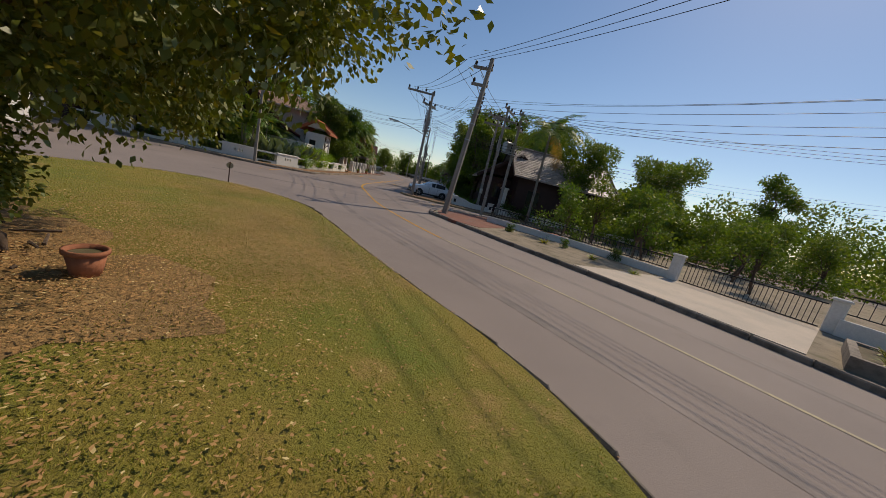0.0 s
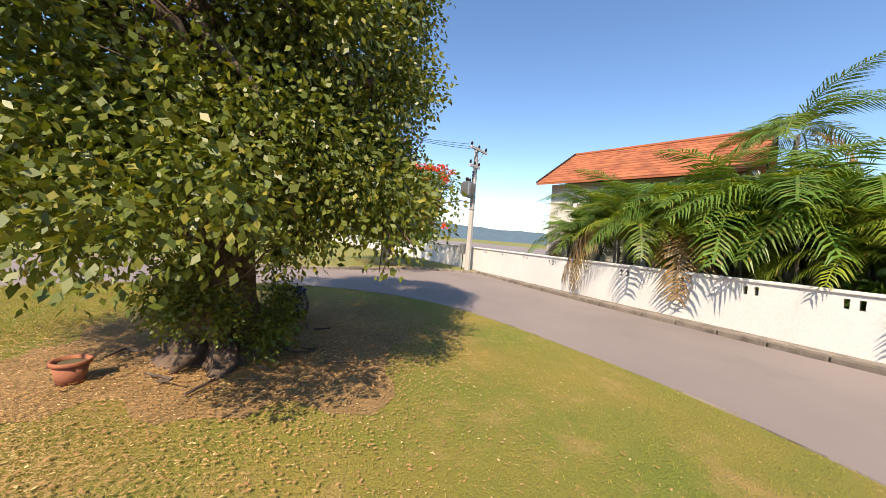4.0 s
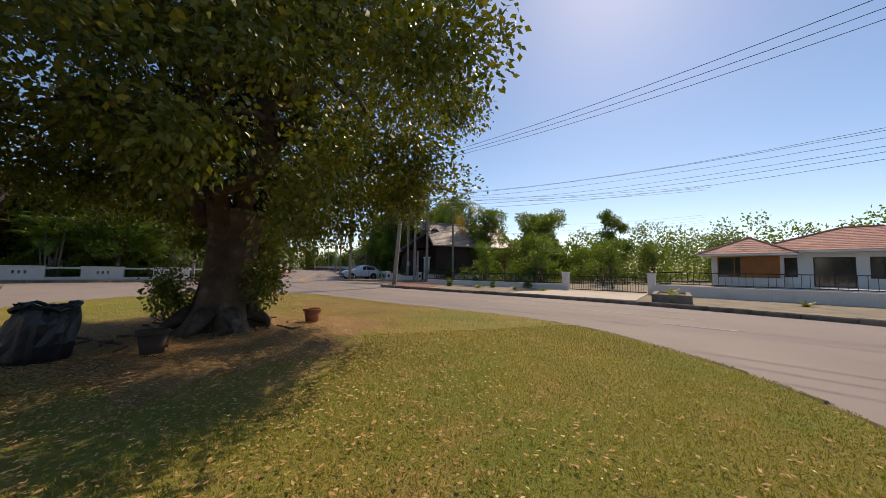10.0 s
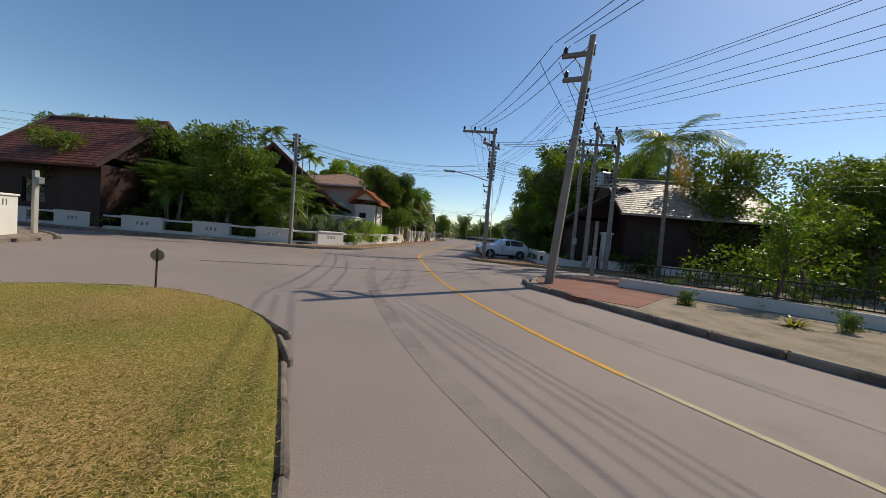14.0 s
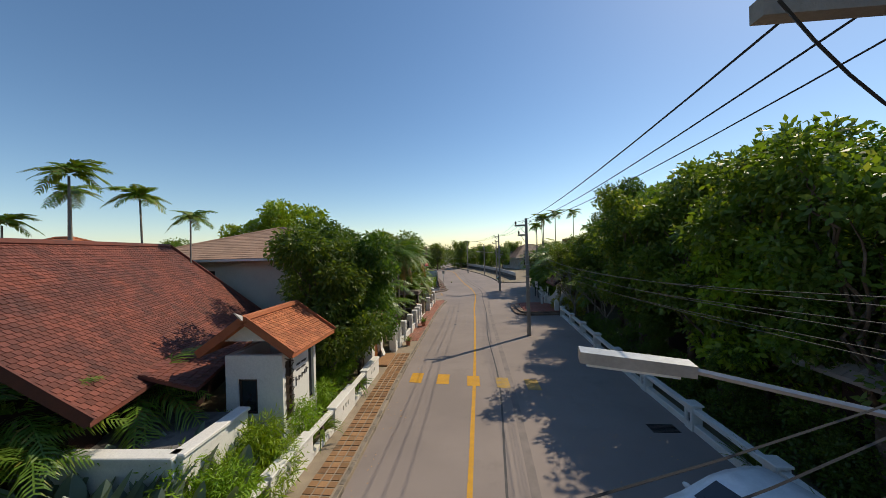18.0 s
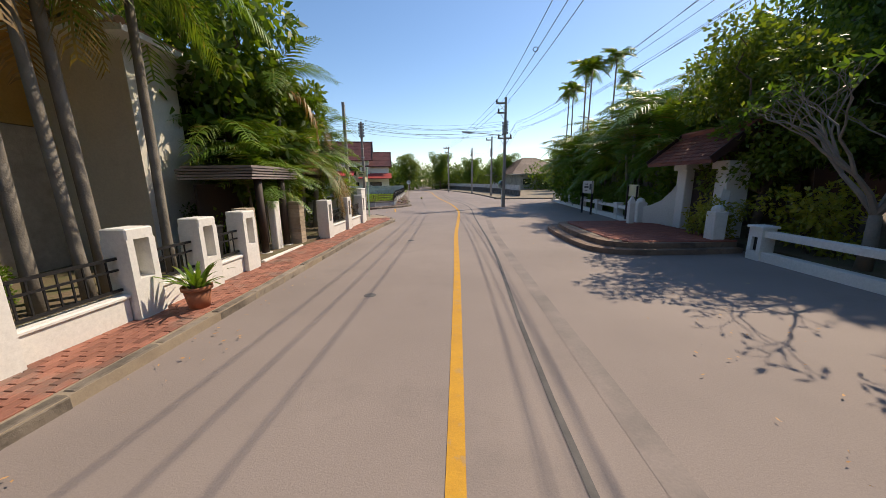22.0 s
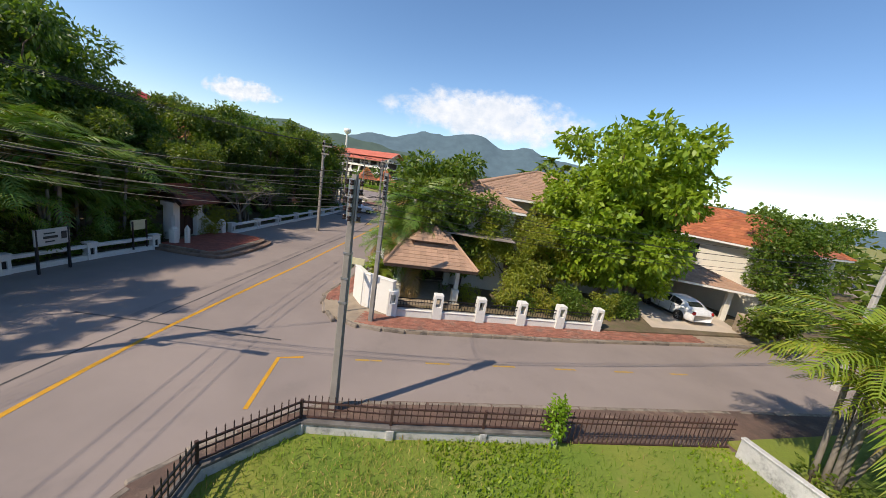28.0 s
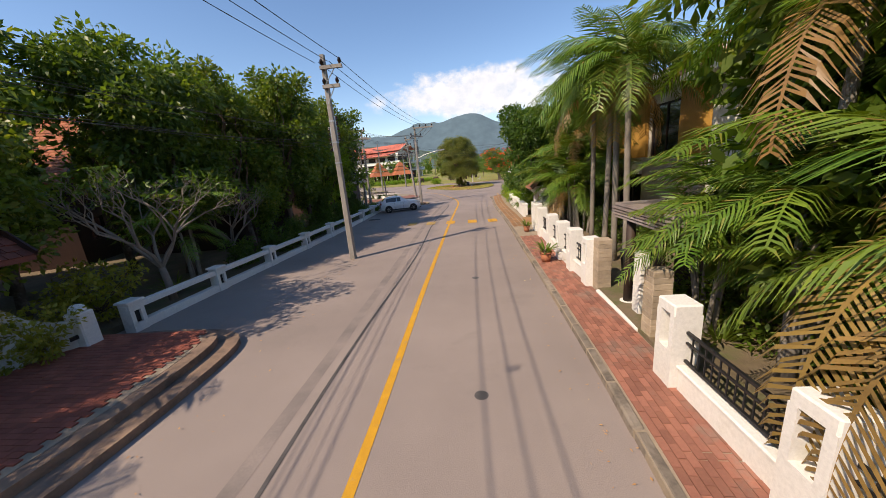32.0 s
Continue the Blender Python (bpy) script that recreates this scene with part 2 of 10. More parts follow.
M["roof_maroon"] = surface("dark_maroon_roof_tile", (0.13, 0.035, 0.035), (0.1, 0.03, 0.03), 0.65, 0.8, 25, 0.3, island=0.2)
M["roof_brown"] = surface("brown_roof_tile", (0.17, 0.11, 0.08), (0.13, 0.085, 0.065), 0.7, 0.8, 25, 0.3, island=0.2)
M["roof_tan"] = surface("tan_flat_roof_tile", (0.45, 0.28, 0.19), (0.38, 0.24, 0.16), 0.8, 0.7, 25, 0.25, dirt=(0.3, 0.19, 0.13), dirt_scale=1.2, dirt_amount=0.58, island=0.12)
M["roof_pink"] = surface("salmon_roof_tile", (0.5, 0.22, 0.17), (0.42, 0.18, 0.14), 0.75, 0.8, 25, 0.3, island=0.15)
M["roof_grey"] = surface("weathered_grey_brown_roof", (0.36, 0.31, 0.28), (0.27, 0.22, 0.2), 0.5, 0.9, 20, 0.4, dirt=(0.12, 0.1, 0.09), dirt_scale=1.5, dirt_amount=0.55, island=0.25)
M["roof_hotel"] = surface("hotel_red_roof", (0.6, 0.17, 0.11), (0.52, 0.14, 0.09), 0.7, 0.2, 10, 0.2)
M["maroon_wood"] = surface("dark_maroon_timber", (0.045, 0.018, 0.014), (0.03, 0.012, 0.01), 0.6, 1.5, 18, 0.3)
M["dark_wood"] = surface("dark_timber", (0.05, 0.03, 0.02), (0.035, 0.02, 0.014), 0.65, 1.5, 18, 0.3)
M["orange_wood"] = surface("orange_varnished_timber", (0.42, 0.15, 0.035), (0.33, 0.11, 0.025), 0.5, 1.5, 22, 0.25)
M["ochre"] = surface("ochre_wood_cladding", (0.55, 0.3, 0.07), (0.46, 0.24, 0.05), 0.6, 1.2, 18, 0.2)
M["stone_clad"] = surface("tan_stone_cladding", (0.45, 0.36, 0.26), (0.35, 0.28, 0.2), 0.85, 2.5, 12, 0.6, island=0.2)
M["cream"] = surface("cream_house_paint", (0.72, 0.68, 0.58), (0.66, 0.62, 0.53), 0.85, 0.8, 20, 0.1, dirt=(0.45, 0.41, 0.35), dirt_scale=1.2, dirt_amount=0.62)
M["glass"] = surface("dark_window_glass", (0.02, 0.024, 0.028), (0.03, 0.035, 0.04), 0.08, 1, 5, 0.0, spec=0.8)
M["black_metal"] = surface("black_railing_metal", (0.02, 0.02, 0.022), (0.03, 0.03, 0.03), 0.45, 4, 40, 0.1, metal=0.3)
M["rust_metal"] = surface("rusty_fence_metal", (0.1, 0.05, 0.04), (0.06, 0.035, 0.03), 0.7, 3, 40, 0.2, metal=0.2)
M["steel"] = surface("galvanised_steel", (0.45, 0.46, 0.47), (0.36, 0.37, 0.38), 0.4, 3, 30, 0.1, metal=0.8)
M["cable"] = surface("black_cable", (0.012, 0.012, 0.013), (0.02, 0.02, 0.02), 0.6, 3, 30, 0)
M["insulator"] = surface("brown_porcelain", (0.04, 0.022, 0.018), (0.03, 0.018, 0.015), 0.25, 3, 30, 0)
M["bark"] = surface("tree_bark", (0.17, 0.115, 0.08), (0.085, 0.058, 0.04), 0.95, 2.6, 13, 1.0, dirt=(0.26, 0.22, 0.18), dirt_scale=4, dirt_amount=0.53)
M["bark_pale"] = surface("pale_bark", (0.3, 0.25, 0.2), (0.22, 0.18, 0.145), 0.95, 1.8, 16, 0.8)
M["palm_bark"] = surface("ringed_palm_bark", (0.27, 0.24, 0.2), (0.19, 0.165, 0.135), 0.9, 3, 12, 0.7)
M["terracotta"] = surface("terracotta", (0.42, 0.16, 0.08), (0.34, 0.125, 0.065), 0.85, 4, 30, 0.3, dirt=(0.25, 0.15, 0.1), dirt_scale=6, dirt_amount=0.6)
M["bag"] = surface("black_plastic_bag", (0.012, 0.013, 0.02), (0.02, 0.021, 0.03), 0.3, 5, 8, 0.6, spec=0.6)
M["car_white"] = surface("white_car_paint", (0.78, 0.79, 0.8), (0.76, 0.77, 0.78), 0.25, 1, 5, 0, spec=0.7)
M["rubber"] = surface("tyre_rubber", (0.015, 0.015, 0.015), (0.025, 0.025, 0.025), 0.8, 4, 40, 0.2)
M["lamp_red"] = surface("red_lamp_plastic", (0.4, 0.02, 0.015), (0.35, 0.02, 0.015), 0.2, 1, 5, 0, spec=0.7)
M["red_paint"] = surface("red_barrier_paint", (0.6, 0.12, 0.08), (0.5, 0.1, 0.07), 0.6, 3, 30, 0.1)
M["sign_green"] = surface("pale_green_paint", (0.38, 0.55, 0.4), (0.33, 0.5, 0.36), 0.6, 3, 30, 0.1)
M["sign_cream"] = surface("cream_sign_board", (0.62, 0.58, 0.35), (0.56, 0.52, 0.32), 0.6, 3, 30, 0.1)
M["statue"] = surface("weathered_brown_statue", (0.1, 0.065, 0.045), (0.07, 0.045, 0.03), 0.8, 2, 20, 0.4)
M["canopy_red"] = surface("red_metal_sheet", (0.6, 0.05, 0.06), (0.55, 0.045, 0.055), 0.5, 1, 20, 0.1)
M["mirror_face"] = surface("traffic_mirror", (0.6, 0.62, 0.6), (0.55, 0.58, 0.55), 0.12, 1, 10, 0, metal=0.9)
M["ink"] = surface("dark_lettering", (0.03, 0.03, 0.03), (0.05, 0.045, 0.04), 0.6, 3, 30, 0)
M["ink_pale"] = surface("pale_lettering", (0.6, 0.58, 0.5), (0.5, 0.48, 0.42), 0.6, 3, 30, 0)
M["flower"] = leafy("scarlet_blossom", (0.75, 0.055, 0.02), (0.85, 0.12, 0.03), None, 0.25)
M["leaf_big"] = leafy("island_tree_leaves", (0.09, 0.12, 0.014), (0.18, 0.185, 0.022), (0.27, 0.22, 0.03), 0.22)
M["leaf_dark"] = leafy("dark_leaves", (0.05, 0.1, 0.016), (0.105, 0.175, 0.026), (0.18, 0.24, 0.035), 0.5)
M["leaf_mid"] = leafy("green_leaves", (0.075, 0.14, 0.016), (0.145, 0.22, 0.026), (0.22, 0.25, 0.05), 0.46)
M["leaf_bright"] = leafy("bright_green_leaves", (0.15, 0.26, 0.016), (0.26, 0.37, 0.026), None, 0.42)
M["leaf_yellow"] = leafy("yellow_green_leaves", (0.2, 0.24, 0.025), (0.34, 0.33, 0.04), None, 0.42)
M["leaf_grey"] = leafy("grey_green_leaves", (0.1, 0.15, 0.1), (0.17, 0.22, 0.15), None, 0.25)
M["palm_leaf"] = leafy("palm_leaflets", (0.085, 0.17, 0.02), (0.17, 0.26, 0.03), (0.25, 0.18, 0.05), 0.3)
M["palm_bright"] = leafy("yellowish_palm_leaflets", (0.17, 0.26, 0.025), (0.3, 0.34, 0.04), (0.32, 0.22, 0.06), 0.35)
M["palm_dry"] = leafy("drying_palm_leaflets", (0.32, 0.2, 0.06), (0.24, 0.15, 0.05), None, 0.3)
M["twig"] = surface("bare_twigs", (0.26, 0.22, 0.18), (0.2, 0.17, 0.14), 0.9, 3, 30, 0.2)
M["grass_dry"] = leafy("dry_grass_blades", (0.34, 0.29, 0.045), (0.22, 0.26, 0.03), (0.5, 0.38, 0.11), 0.25, 0.8)
M["grass_green"] = leafy("green_grass_blades", (0.12, 0.23, 0.018), (0.23, 0.32, 0.03), (0.33, 0.26, 0.09), 0.3, 0.8)
M["straw"] = leafy("straw_blades", (0.5, 0.36, 0.14), (0.4, 0.27, 0.09), (0.6, 0.46, 0.2), 0.15, 0.85)
M["dead_leaf"] = leafy("fallen_leaves", (0.52, 0.31, 0.12), (0.36, 0.19, 0.07), (0.7, 0.56, 0.26), 0.12, 0.8)


# ---- mesh helpers ----
class MB:
    """Collects vertices and faces of one mesh."""

    def __init__(self):
        self.v, self.f = [], []

    def add(self, vs, fs):
        k = len(self.v)
        self.v += [tuple(p) for p in vs]
        self.f += [tuple(i + k for i in f) for f in fs]
        return self

    def box(self, x0, y0, z0, x1, y1, z1, bev=0.0):
        if not bev:
            vs = [(x, y, z) for z in (z0, z1) for y in (y0, y1) for x in (x0, x1)]
            return self.add(vs, [(0, 2, 3, 1), (4, 5, 7, 6), (0, 1, 5, 4), (2, 6, 7, 3), (0, 4, 6, 2), (1, 3, 7, 5)])
        b = min(bev, (x1 - x0) / 2.1, (y1 - y0) / 2.1, (z1 - z0) / 2.1)
        ring = [(x0 + b, y0), (x1 - b, y0), (x1, y0 + b), (x1, y1 - b), (x1 - b, y1), (x0 + b, y1), (x0, y1 - b), (x0, y0 + b)]
        inner = [(x0 + b, y0 + b), (x1 - b, y0 + b), (x1 - b, y0 + b), (x1 - b, y1 - b), (x1 - b, y1 - b), (x0 + b, y1 - b), (x0 + b, y1 - b), (x0 + b, y0 + b)]
        vs = [(x, y, z0) for x, y in ring] + [(x, y, z1 - b) for x, y in ring] + [(x, y, z1) for x, y in inner]
        fs = [tuple(reversed(range(8)))]
        for i in range(8):
            j = (i + 1) % 8
            fs += [(i, j, 8 + j, 8 + i), (8 + i, 8 + j, 16 + j, 16 + i)]
        fs.append((16, 17, 19, 21))
        return self.add(vs, fs)

    def obox(self, cx, cy, cz, sx, sy, sz, m=None, bev=0.0):
        t = MB().box(-sx / 2, -sy / 2, -sz / 2, sx / 2, sy / 2, sz / 2, bev)
        q = Matrix.Translation((cx, cy, cz)) @ (m if m is not None else Matrix())
        return self.add([q @ Vector(p) for p in t.v], t.f)

    def beam(self, a, b, w, h, up=(0, 0, 1)):
        a, b = Vector(a), Vector(b)
        d = (b - a).normalized()
        s = d.cross(Vector(up))
        s = s.normalized() if s.length > 1e-4 else Vector((1, 0, 0))
        u = s.cross(d)
        vs = [p + s * i * w / 2 + u * j * h / 2 for p in (a, b) for j in (-1, 1) for i in (-1, 1)]
        return self.add(vs, [(0, 1, 3, 2), (4, 6, 7, 5), (0, 4, 5, 1), (2, 3, 7, 6), (0, 2, 6, 4), (1, 5, 7, 3)])

    def tube(self, pts, rad, n=6, cap=True):
        pts = [Vector(p) for p in pts]
        rad = rad if isinstance(rad, (list, tuple)) else [rad] * len(pts)
        vs, fs = [], []
        ref = Vector((0.31, 0.17, 0.93))
        for i, p in enumerate(pts):
            d = (pts[min(i + 1, len(pts) - 1)] - pts[max(i - 1, 0)]).normalized()
            a = d.cross(ref)
            a = (a if a.length > 0.05 else d.cross(Vector((1, 0, 0)))).normalized()
            b = d.cross(a)
            vs += [p + (a * math.cos(6.2832 * k / n) + b * math.sin(6.2832 * k / n)) * rad[i] for k in range(n)]
        for i in range(len(pts) - 1):
            for k in range(n):
                j = (k + 1) % n
                fs.append((i * n + k, i * n + j, (i + 1) * n + j, (i + 1) * n + k))
        if cap:
            fs += [tuple(reversed(range(n))), tuple(range((len(pts) - 1) * n, len(pts) * n))]
        return self.add(vs, fs)

    def cyl(self, x, y, z0, z1, r0, r1=None, n=12):
        return self.tube([(x, y, z0), (x, y, z1)], [r0, r0 if r1 is None else r1], n)

    def lathe(self, prof, n=16, x=0, y=0):
        vs = [(x + r * math.cos(6.2832 * k / n), y + r * math.sin(6.2832 * k / n), z) for r, z in prof for k in range(n)]
        fs = [(i * n + k, i * n + (k + 1) % n, (i + 1) * n + (k + 1) % n, (i + 1) * n + k) for i in range(len(prof) - 1) for k in range(n)]
        return self.add(vs, fs)

    def prism(self, pts, z0, z1):
        n = len(pts)
        vs = [(x, y, z0) for x, y in pts] + [(x, y, z1) for x, y in pts]
        return self.add(vs, [tuple(range(n, 2 * n))] + [tuple(reversed(range(n)))] + [(i, (i + 1) % n, n + (i + 1) % n, n + i) for i in range(n)])

    def ball(self, c, r, seed=0, rough=0.12, nu=12, nv=8):
        rnd = random.Random(seed)
        vs, fs = [], []
        for j in range(nv + 1):
            th = math.pi * j / nv
            for i in range(nu):
                ph = 6.2832 * i / nu
                k = 1 + rnd.uniform(-rough, rough)
                vs.append((c[0] + r[0] * k * math.sin(th) * math.cos(ph), c[1] + r[1] * k * math.sin(th) * math.sin(ph), c[2] + r[2] * k * math.cos(th)))
        for j in range(nv):
            for i in range(nu):
                a, b = j * nu + i, j * nu + (i + 1) % nu
                fs.append((a, b, b + nu, a + nu))
        return self.add(vs, fs)

    def mesh(self, name, mat, smooth=False):
        me = bpy.data.meshes.new(name)
        me.from_pydata(self.v, [], self.f)
        me.materials.append(M[mat])
        if smooth:
            me.polygons.foreach_set("use_smooth", [True] * len(me.polygons))
        me.update()
        return me


def np_mesh(name, verts, mat):
    """Quads, four vertices each, as one mesh."""
    n = len(verts) // 4
    me = bpy.data.meshes.new(name)
    me.vertices.add(4 * n), me.loops.add(4 * n), me.polygons.add(n)
    me.vertices.foreach_set("co", np.ascontiguousarray(verts, dtype=np.float32).ravel())
    me.loops.foreach_set("vertex_index", np.arange(4 * n, dtype=np.int32))
    me.polygons.foreach_set("loop_start", np.arange(0, 4 * n, 4, dtype=np.int32))
    me.materials.append(M[mat])
    me.update(calc_edges=True)
    return me


def thing(name, x=0, y=0, z=0, rz=0, label="", category="", group="", kind=""):
    ob = new(name)
    ob.empty_display_size = 0.3
    ob.matrix_basis = pose(x, y, z, 0, 0, rz)
    return tagged(ob, label, category, group, kind)


def put(name, data, parent, label=""):
    ob = new(name, data)
    ob.parent = parent
    if label:
        ob["label"] = label
    return ob


def part(name, mb, mat, parent, label="", smooth=False):
    return put(name, mb.mesh(name, mat, smooth), parent, label)


def solid(name, mb, mat, label="", category="", group="", kind="", smooth=False):
    return tagged(new(name, mb.mesh(name, mat, smooth)), label, category, group, kind)


def along(pts, step):
    """Points every step metres along a line of points, with the heading in degrees."""
    out, left = [], 0.0
    for a, b in zip(pts, pts[1:]):
        a, b = Vector(a), Vector(b)
        length, d = (b - a).length, (b - a).normalized()
        while left < length:
            p = a + d * left
            out.append((p.x, p.y, math.degrees(math.atan2(d.y, d.x))))
            left += step
        left -= length
    return out


def offset_line(pts, d):
    """The line moved d metres to its left."""
    out = []
    for i, p in enumerate(pts):
        a, b = Vector(pts[max(i - 1, 0)]), Vector(pts[min(i + 1, len(pts) - 1)])
        t = (b - a).normalized()
        out.append((p[0] - t.y * d, p[1] + t.x * d))
    return out


def ribbon(pts, w0, w1, z, mb=None):
    """A flat strip between two offsets of a line."""
    a, b = offset_line(pts, w0), offset_line(pts, w1)
    mb = mb or MB()
    n = len(pts)
    return mb.add([(x, y, z) for x, y in a] + [(x, y, z) for x, y in b], [(i, i + 1, n + i + 1, n + i) for i in range(n - 1)])


def smooth_line(pts, n=6, closed=False):
    out = []
    m = len(pts)
    rng = range(m if closed else m - 1)
    for i in rng:
        p = [Vector(pts[(i + k) % m] if closed else pts[min(max(i + k, 0), m - 1)]) for k in (-1, 0, 1, 2)]
        for s in range(n):
            t = s / n
            q = 0.5 * ((2 * p[1]) + (p[2] - p[0]) * t + (2 * p[0] - 5 * p[1] + 4 * p[2] - p[3]) * t * t + (3 * p[1] - p[0] - 3 * p[2] + p[3]) * t ** 3)
            out.append((q.x, q.y))
    if not closed:
        out.append(tuple(pts[-1]))
    return out


def leaf_quads(pos, nrm, size, aspect=0.5, rng=None, droop=0.3, jitter=0.8):
    """One folded-looking leaf at each place: base, side, tip, side."""
    rng = rng or np.random.default_rng(1)
    n = len(pos)
    d = rng.normal(size=(n, 3)) * jitter + nrm
    d[:, 2] -= droop
    d /= np.linalg.norm(d, axis=1)[:, None]
    s = np.cross(d, rng.normal(size=(n, 3)))
    s /= np.linalg.norm(s, axis=1)[:, None] + 1e-9
    u = np.cross(s, d)
    L = (size * rng.uniform(0.65, 1.3, n))[:, None]
    mid = pos + d * L * 0.45 + u * L * 0.08
    out = np.empty((n, 4, 3))
    out[:, 0], out[:, 1], out[:, 2], out[:, 3] = pos, mid + s * L * aspect / 2, pos + d * L, mid - s * L * aspect / 2
    return out.reshape(-1, 3)


def blob_leaves(blobs, n, size, aspect=0.5, seed=1, droop=0.3, shell=0.5):
    rng = np.random.default_rng(seed)
    b = np.array(blobs, float)
    area = (b[:, 3] * b[:, 4] + b[:, 4] * b[:, 5] + b[:, 3] * b[:, 5])
    k = rng.choice(len(b), n, p=area / area.sum())
    v = rng.normal(size=(n, 3))
    v /= np.linalg.norm(v, axis=1)[:, None]
    r = rng.uniform(shell, 1.06, n)[:, None]
    pos = b[k, :3] + v * r * b[k, 3:6]
    return leaf_quads(pos, v, size, aspect, rng, droop)


def limb(mb, a, b, r0, r1, rnd, n=7, bend=0.12, seg=5):
    a, b = Vector(a), Vector(b)
    L = (b - a).length
    pts = [a.lerp(b, i / seg) + Vector((rnd.uniform(-1, 1), rnd.uniform(-1, 1), rnd.uniform(-0.5, 0.8))) * L * bend * (0 if i in (0, seg) else 1) * 0.6 for i in range(seg + 1)]
    mb.tube(pts, [r0 + (r1 - r0) * i / seg for i in range(seg + 1)], n)
    return pts[-1]


def crown_blobs(rx, ry, z0, z1, k, seed, top=0.75, size=0.38):
    """Clumps of a crown between two heights."""
    rnd = random.Random(seed)
    out = []
    h = z1 - z0
    for i in range(k):
        t = (i + rnd.random()) / k
        w = math.sin(math.pi * min(1, 0.12 + 0.88 * (1 - t * top))) ** 0.7 if t > 0.3 else 0.75 + 0.8 * t
        a = rnd.uniform(0, 6.2832)
        q = math.sqrt(rnd.uniform(0.05, 1)) * 0.82 * w
        s = rnd.uniform(0.7, 1.25) * size
        out.append((rx * q * math.cos(a), ry * q * math.sin(a), z0 + h * (0.1 + 0.8 * t), rx * s, ry * s, min(rx, h) * s * 0.75))
    return out


def tree_proto(name, h, r, clear, trunk_r, leaves, leaf, mat, seed, k=26, bark="bark", aspect=0.5, top=0.75, label="", category="tree", shell=0.5, size=0.38, droop=0.3):
    rnd = random.Random(seed)
    e = thing(name, label=label, category=category)
    blobs = crown_blobs(r, r * rnd.uniform(0.85, 1.0), clear, h, k, seed, top, size)
    tr = MB()
    fork = max(clear * 0.9, h * 0.22)
    lean = Vector((rnd.uniform(-0.25, 0.25), rnd.uniform(-0.25, 0.25), fork))
    tr.tube([(0, 0, -0.05), (0, 0, 0.12), tuple(lean * 0.5), tuple(lean)], [trunk_r * 1.5, trunk_r * 1.12, trunk_r * 0.95, trunk_r * 0.85], 9)
    for b in rnd.sample(blobs, min(len(blobs), 11)):
        mid = lean.lerp(Vector(b[:3]), 0.5) + Vector((0, 0, 0.1 * h * rnd.random()))
        p = limb(tr, lean, mid, trunk_r * 0.5, trunk_r * 0.28, rnd, 6)
        limb(tr, p, b[:3], trunk_r * 0.28, trunk_r * 0.08, rnd, 5)
    part("trunk", tr, bark, e, smooth=True)
    put("crown", np_mesh("crown", blob_leaves(blobs, leaves, leaf, aspect, seed, droop, shell), mat), e)
    return e


def frond_quads(length, leaflets, leaf_len, arch, rng, width=0.05, keel=0.5, drop=0.9):
    """A feather frond along +x that rises and arches over."""
    t = np.linspace(0.12, 1.0, leaflets)
    x = length * (t - 0.18 * arch * t * t)
    z = length * (0.75 * t - (0.75 + drop * arch) * t * t) * 0.62
    dx, dz = np.gradient(x), np.gradient(z)
    tl = np.hypot(dx, dz)
    tx, tz = dx / tl, dz / tl
    out = []
    for side in (-1, 1):
        L = leaf_len * np.sin(np.pi * np.clip(0.15 + 0.8 * t, 0, 1)) ** 0.6 * rng.uniform(0.85, 1.1, leaflets)
        d = np.stack([tx * 0.6, np.full(leaflets, side * 0.85), tz * 0.6 + keel * 0.35 - rng.uniform(0.0, 0.55, leaflets)], 1)
        d /= np.linalg.norm(d, axis=1)[:, None]
        base = np.stack([x, np.zeros(leaflets), z], 1)
        w = np.stack([tx, np.zeros(leaflets), tz], 1) * width / 2
        tip = base + d * L[:, None] + np.stack([np.zeros(leaflets), np.zeros(leaflets), -0.35 * L], 1)
        mid = base + d * L[:, None] * 0.55
        q = np.stack([base - w * 0.6, mid - w, mid + w, base + w * 0.6], 1)
        q2 = np.stack([mid - w, tip - w * 0.1, tip + w * 0.1, mid + w], 1)
        out += [q.reshape(-1, 3), q2.reshape(-1, 3)]
    # rachis
    b = np.stack([x, np.zeros(leaflets), z], 1)
    s = np.array([0, 0.02, 0]) * length / 2
    r = np.stack([b[:-1] - s, b[1:] - s * 0.6, b[1:] + s * 0.6, b[:-1] + s], 1)
    out.append(r.reshape(-1, 3))
    return np.concatenate(out)


FRONDS = {}


def frond_mesh(kind, mat, k):
    key = (kind, mat, k)
    if key not in FRONDS:
        rng = np.random.default_rng(k + 7)
        L, n, l, a, w = {"coco": (2.3, 34, 0.62, 0.75, 0.045), "areca": (1.7, 26, 0.5, 0.85, 0.05), "betel": (1.25, 18, 0.5, 1.15, 0.1), "small": (1.1, 18, 0.36, 0.9, 0.05)}[kind]
        FRONDS[key] = np_mesh("frond", frond_quads(L, n, l, a * (0.8 + 0.25 * k), rng, w), mat)
    return FRONDS[key]


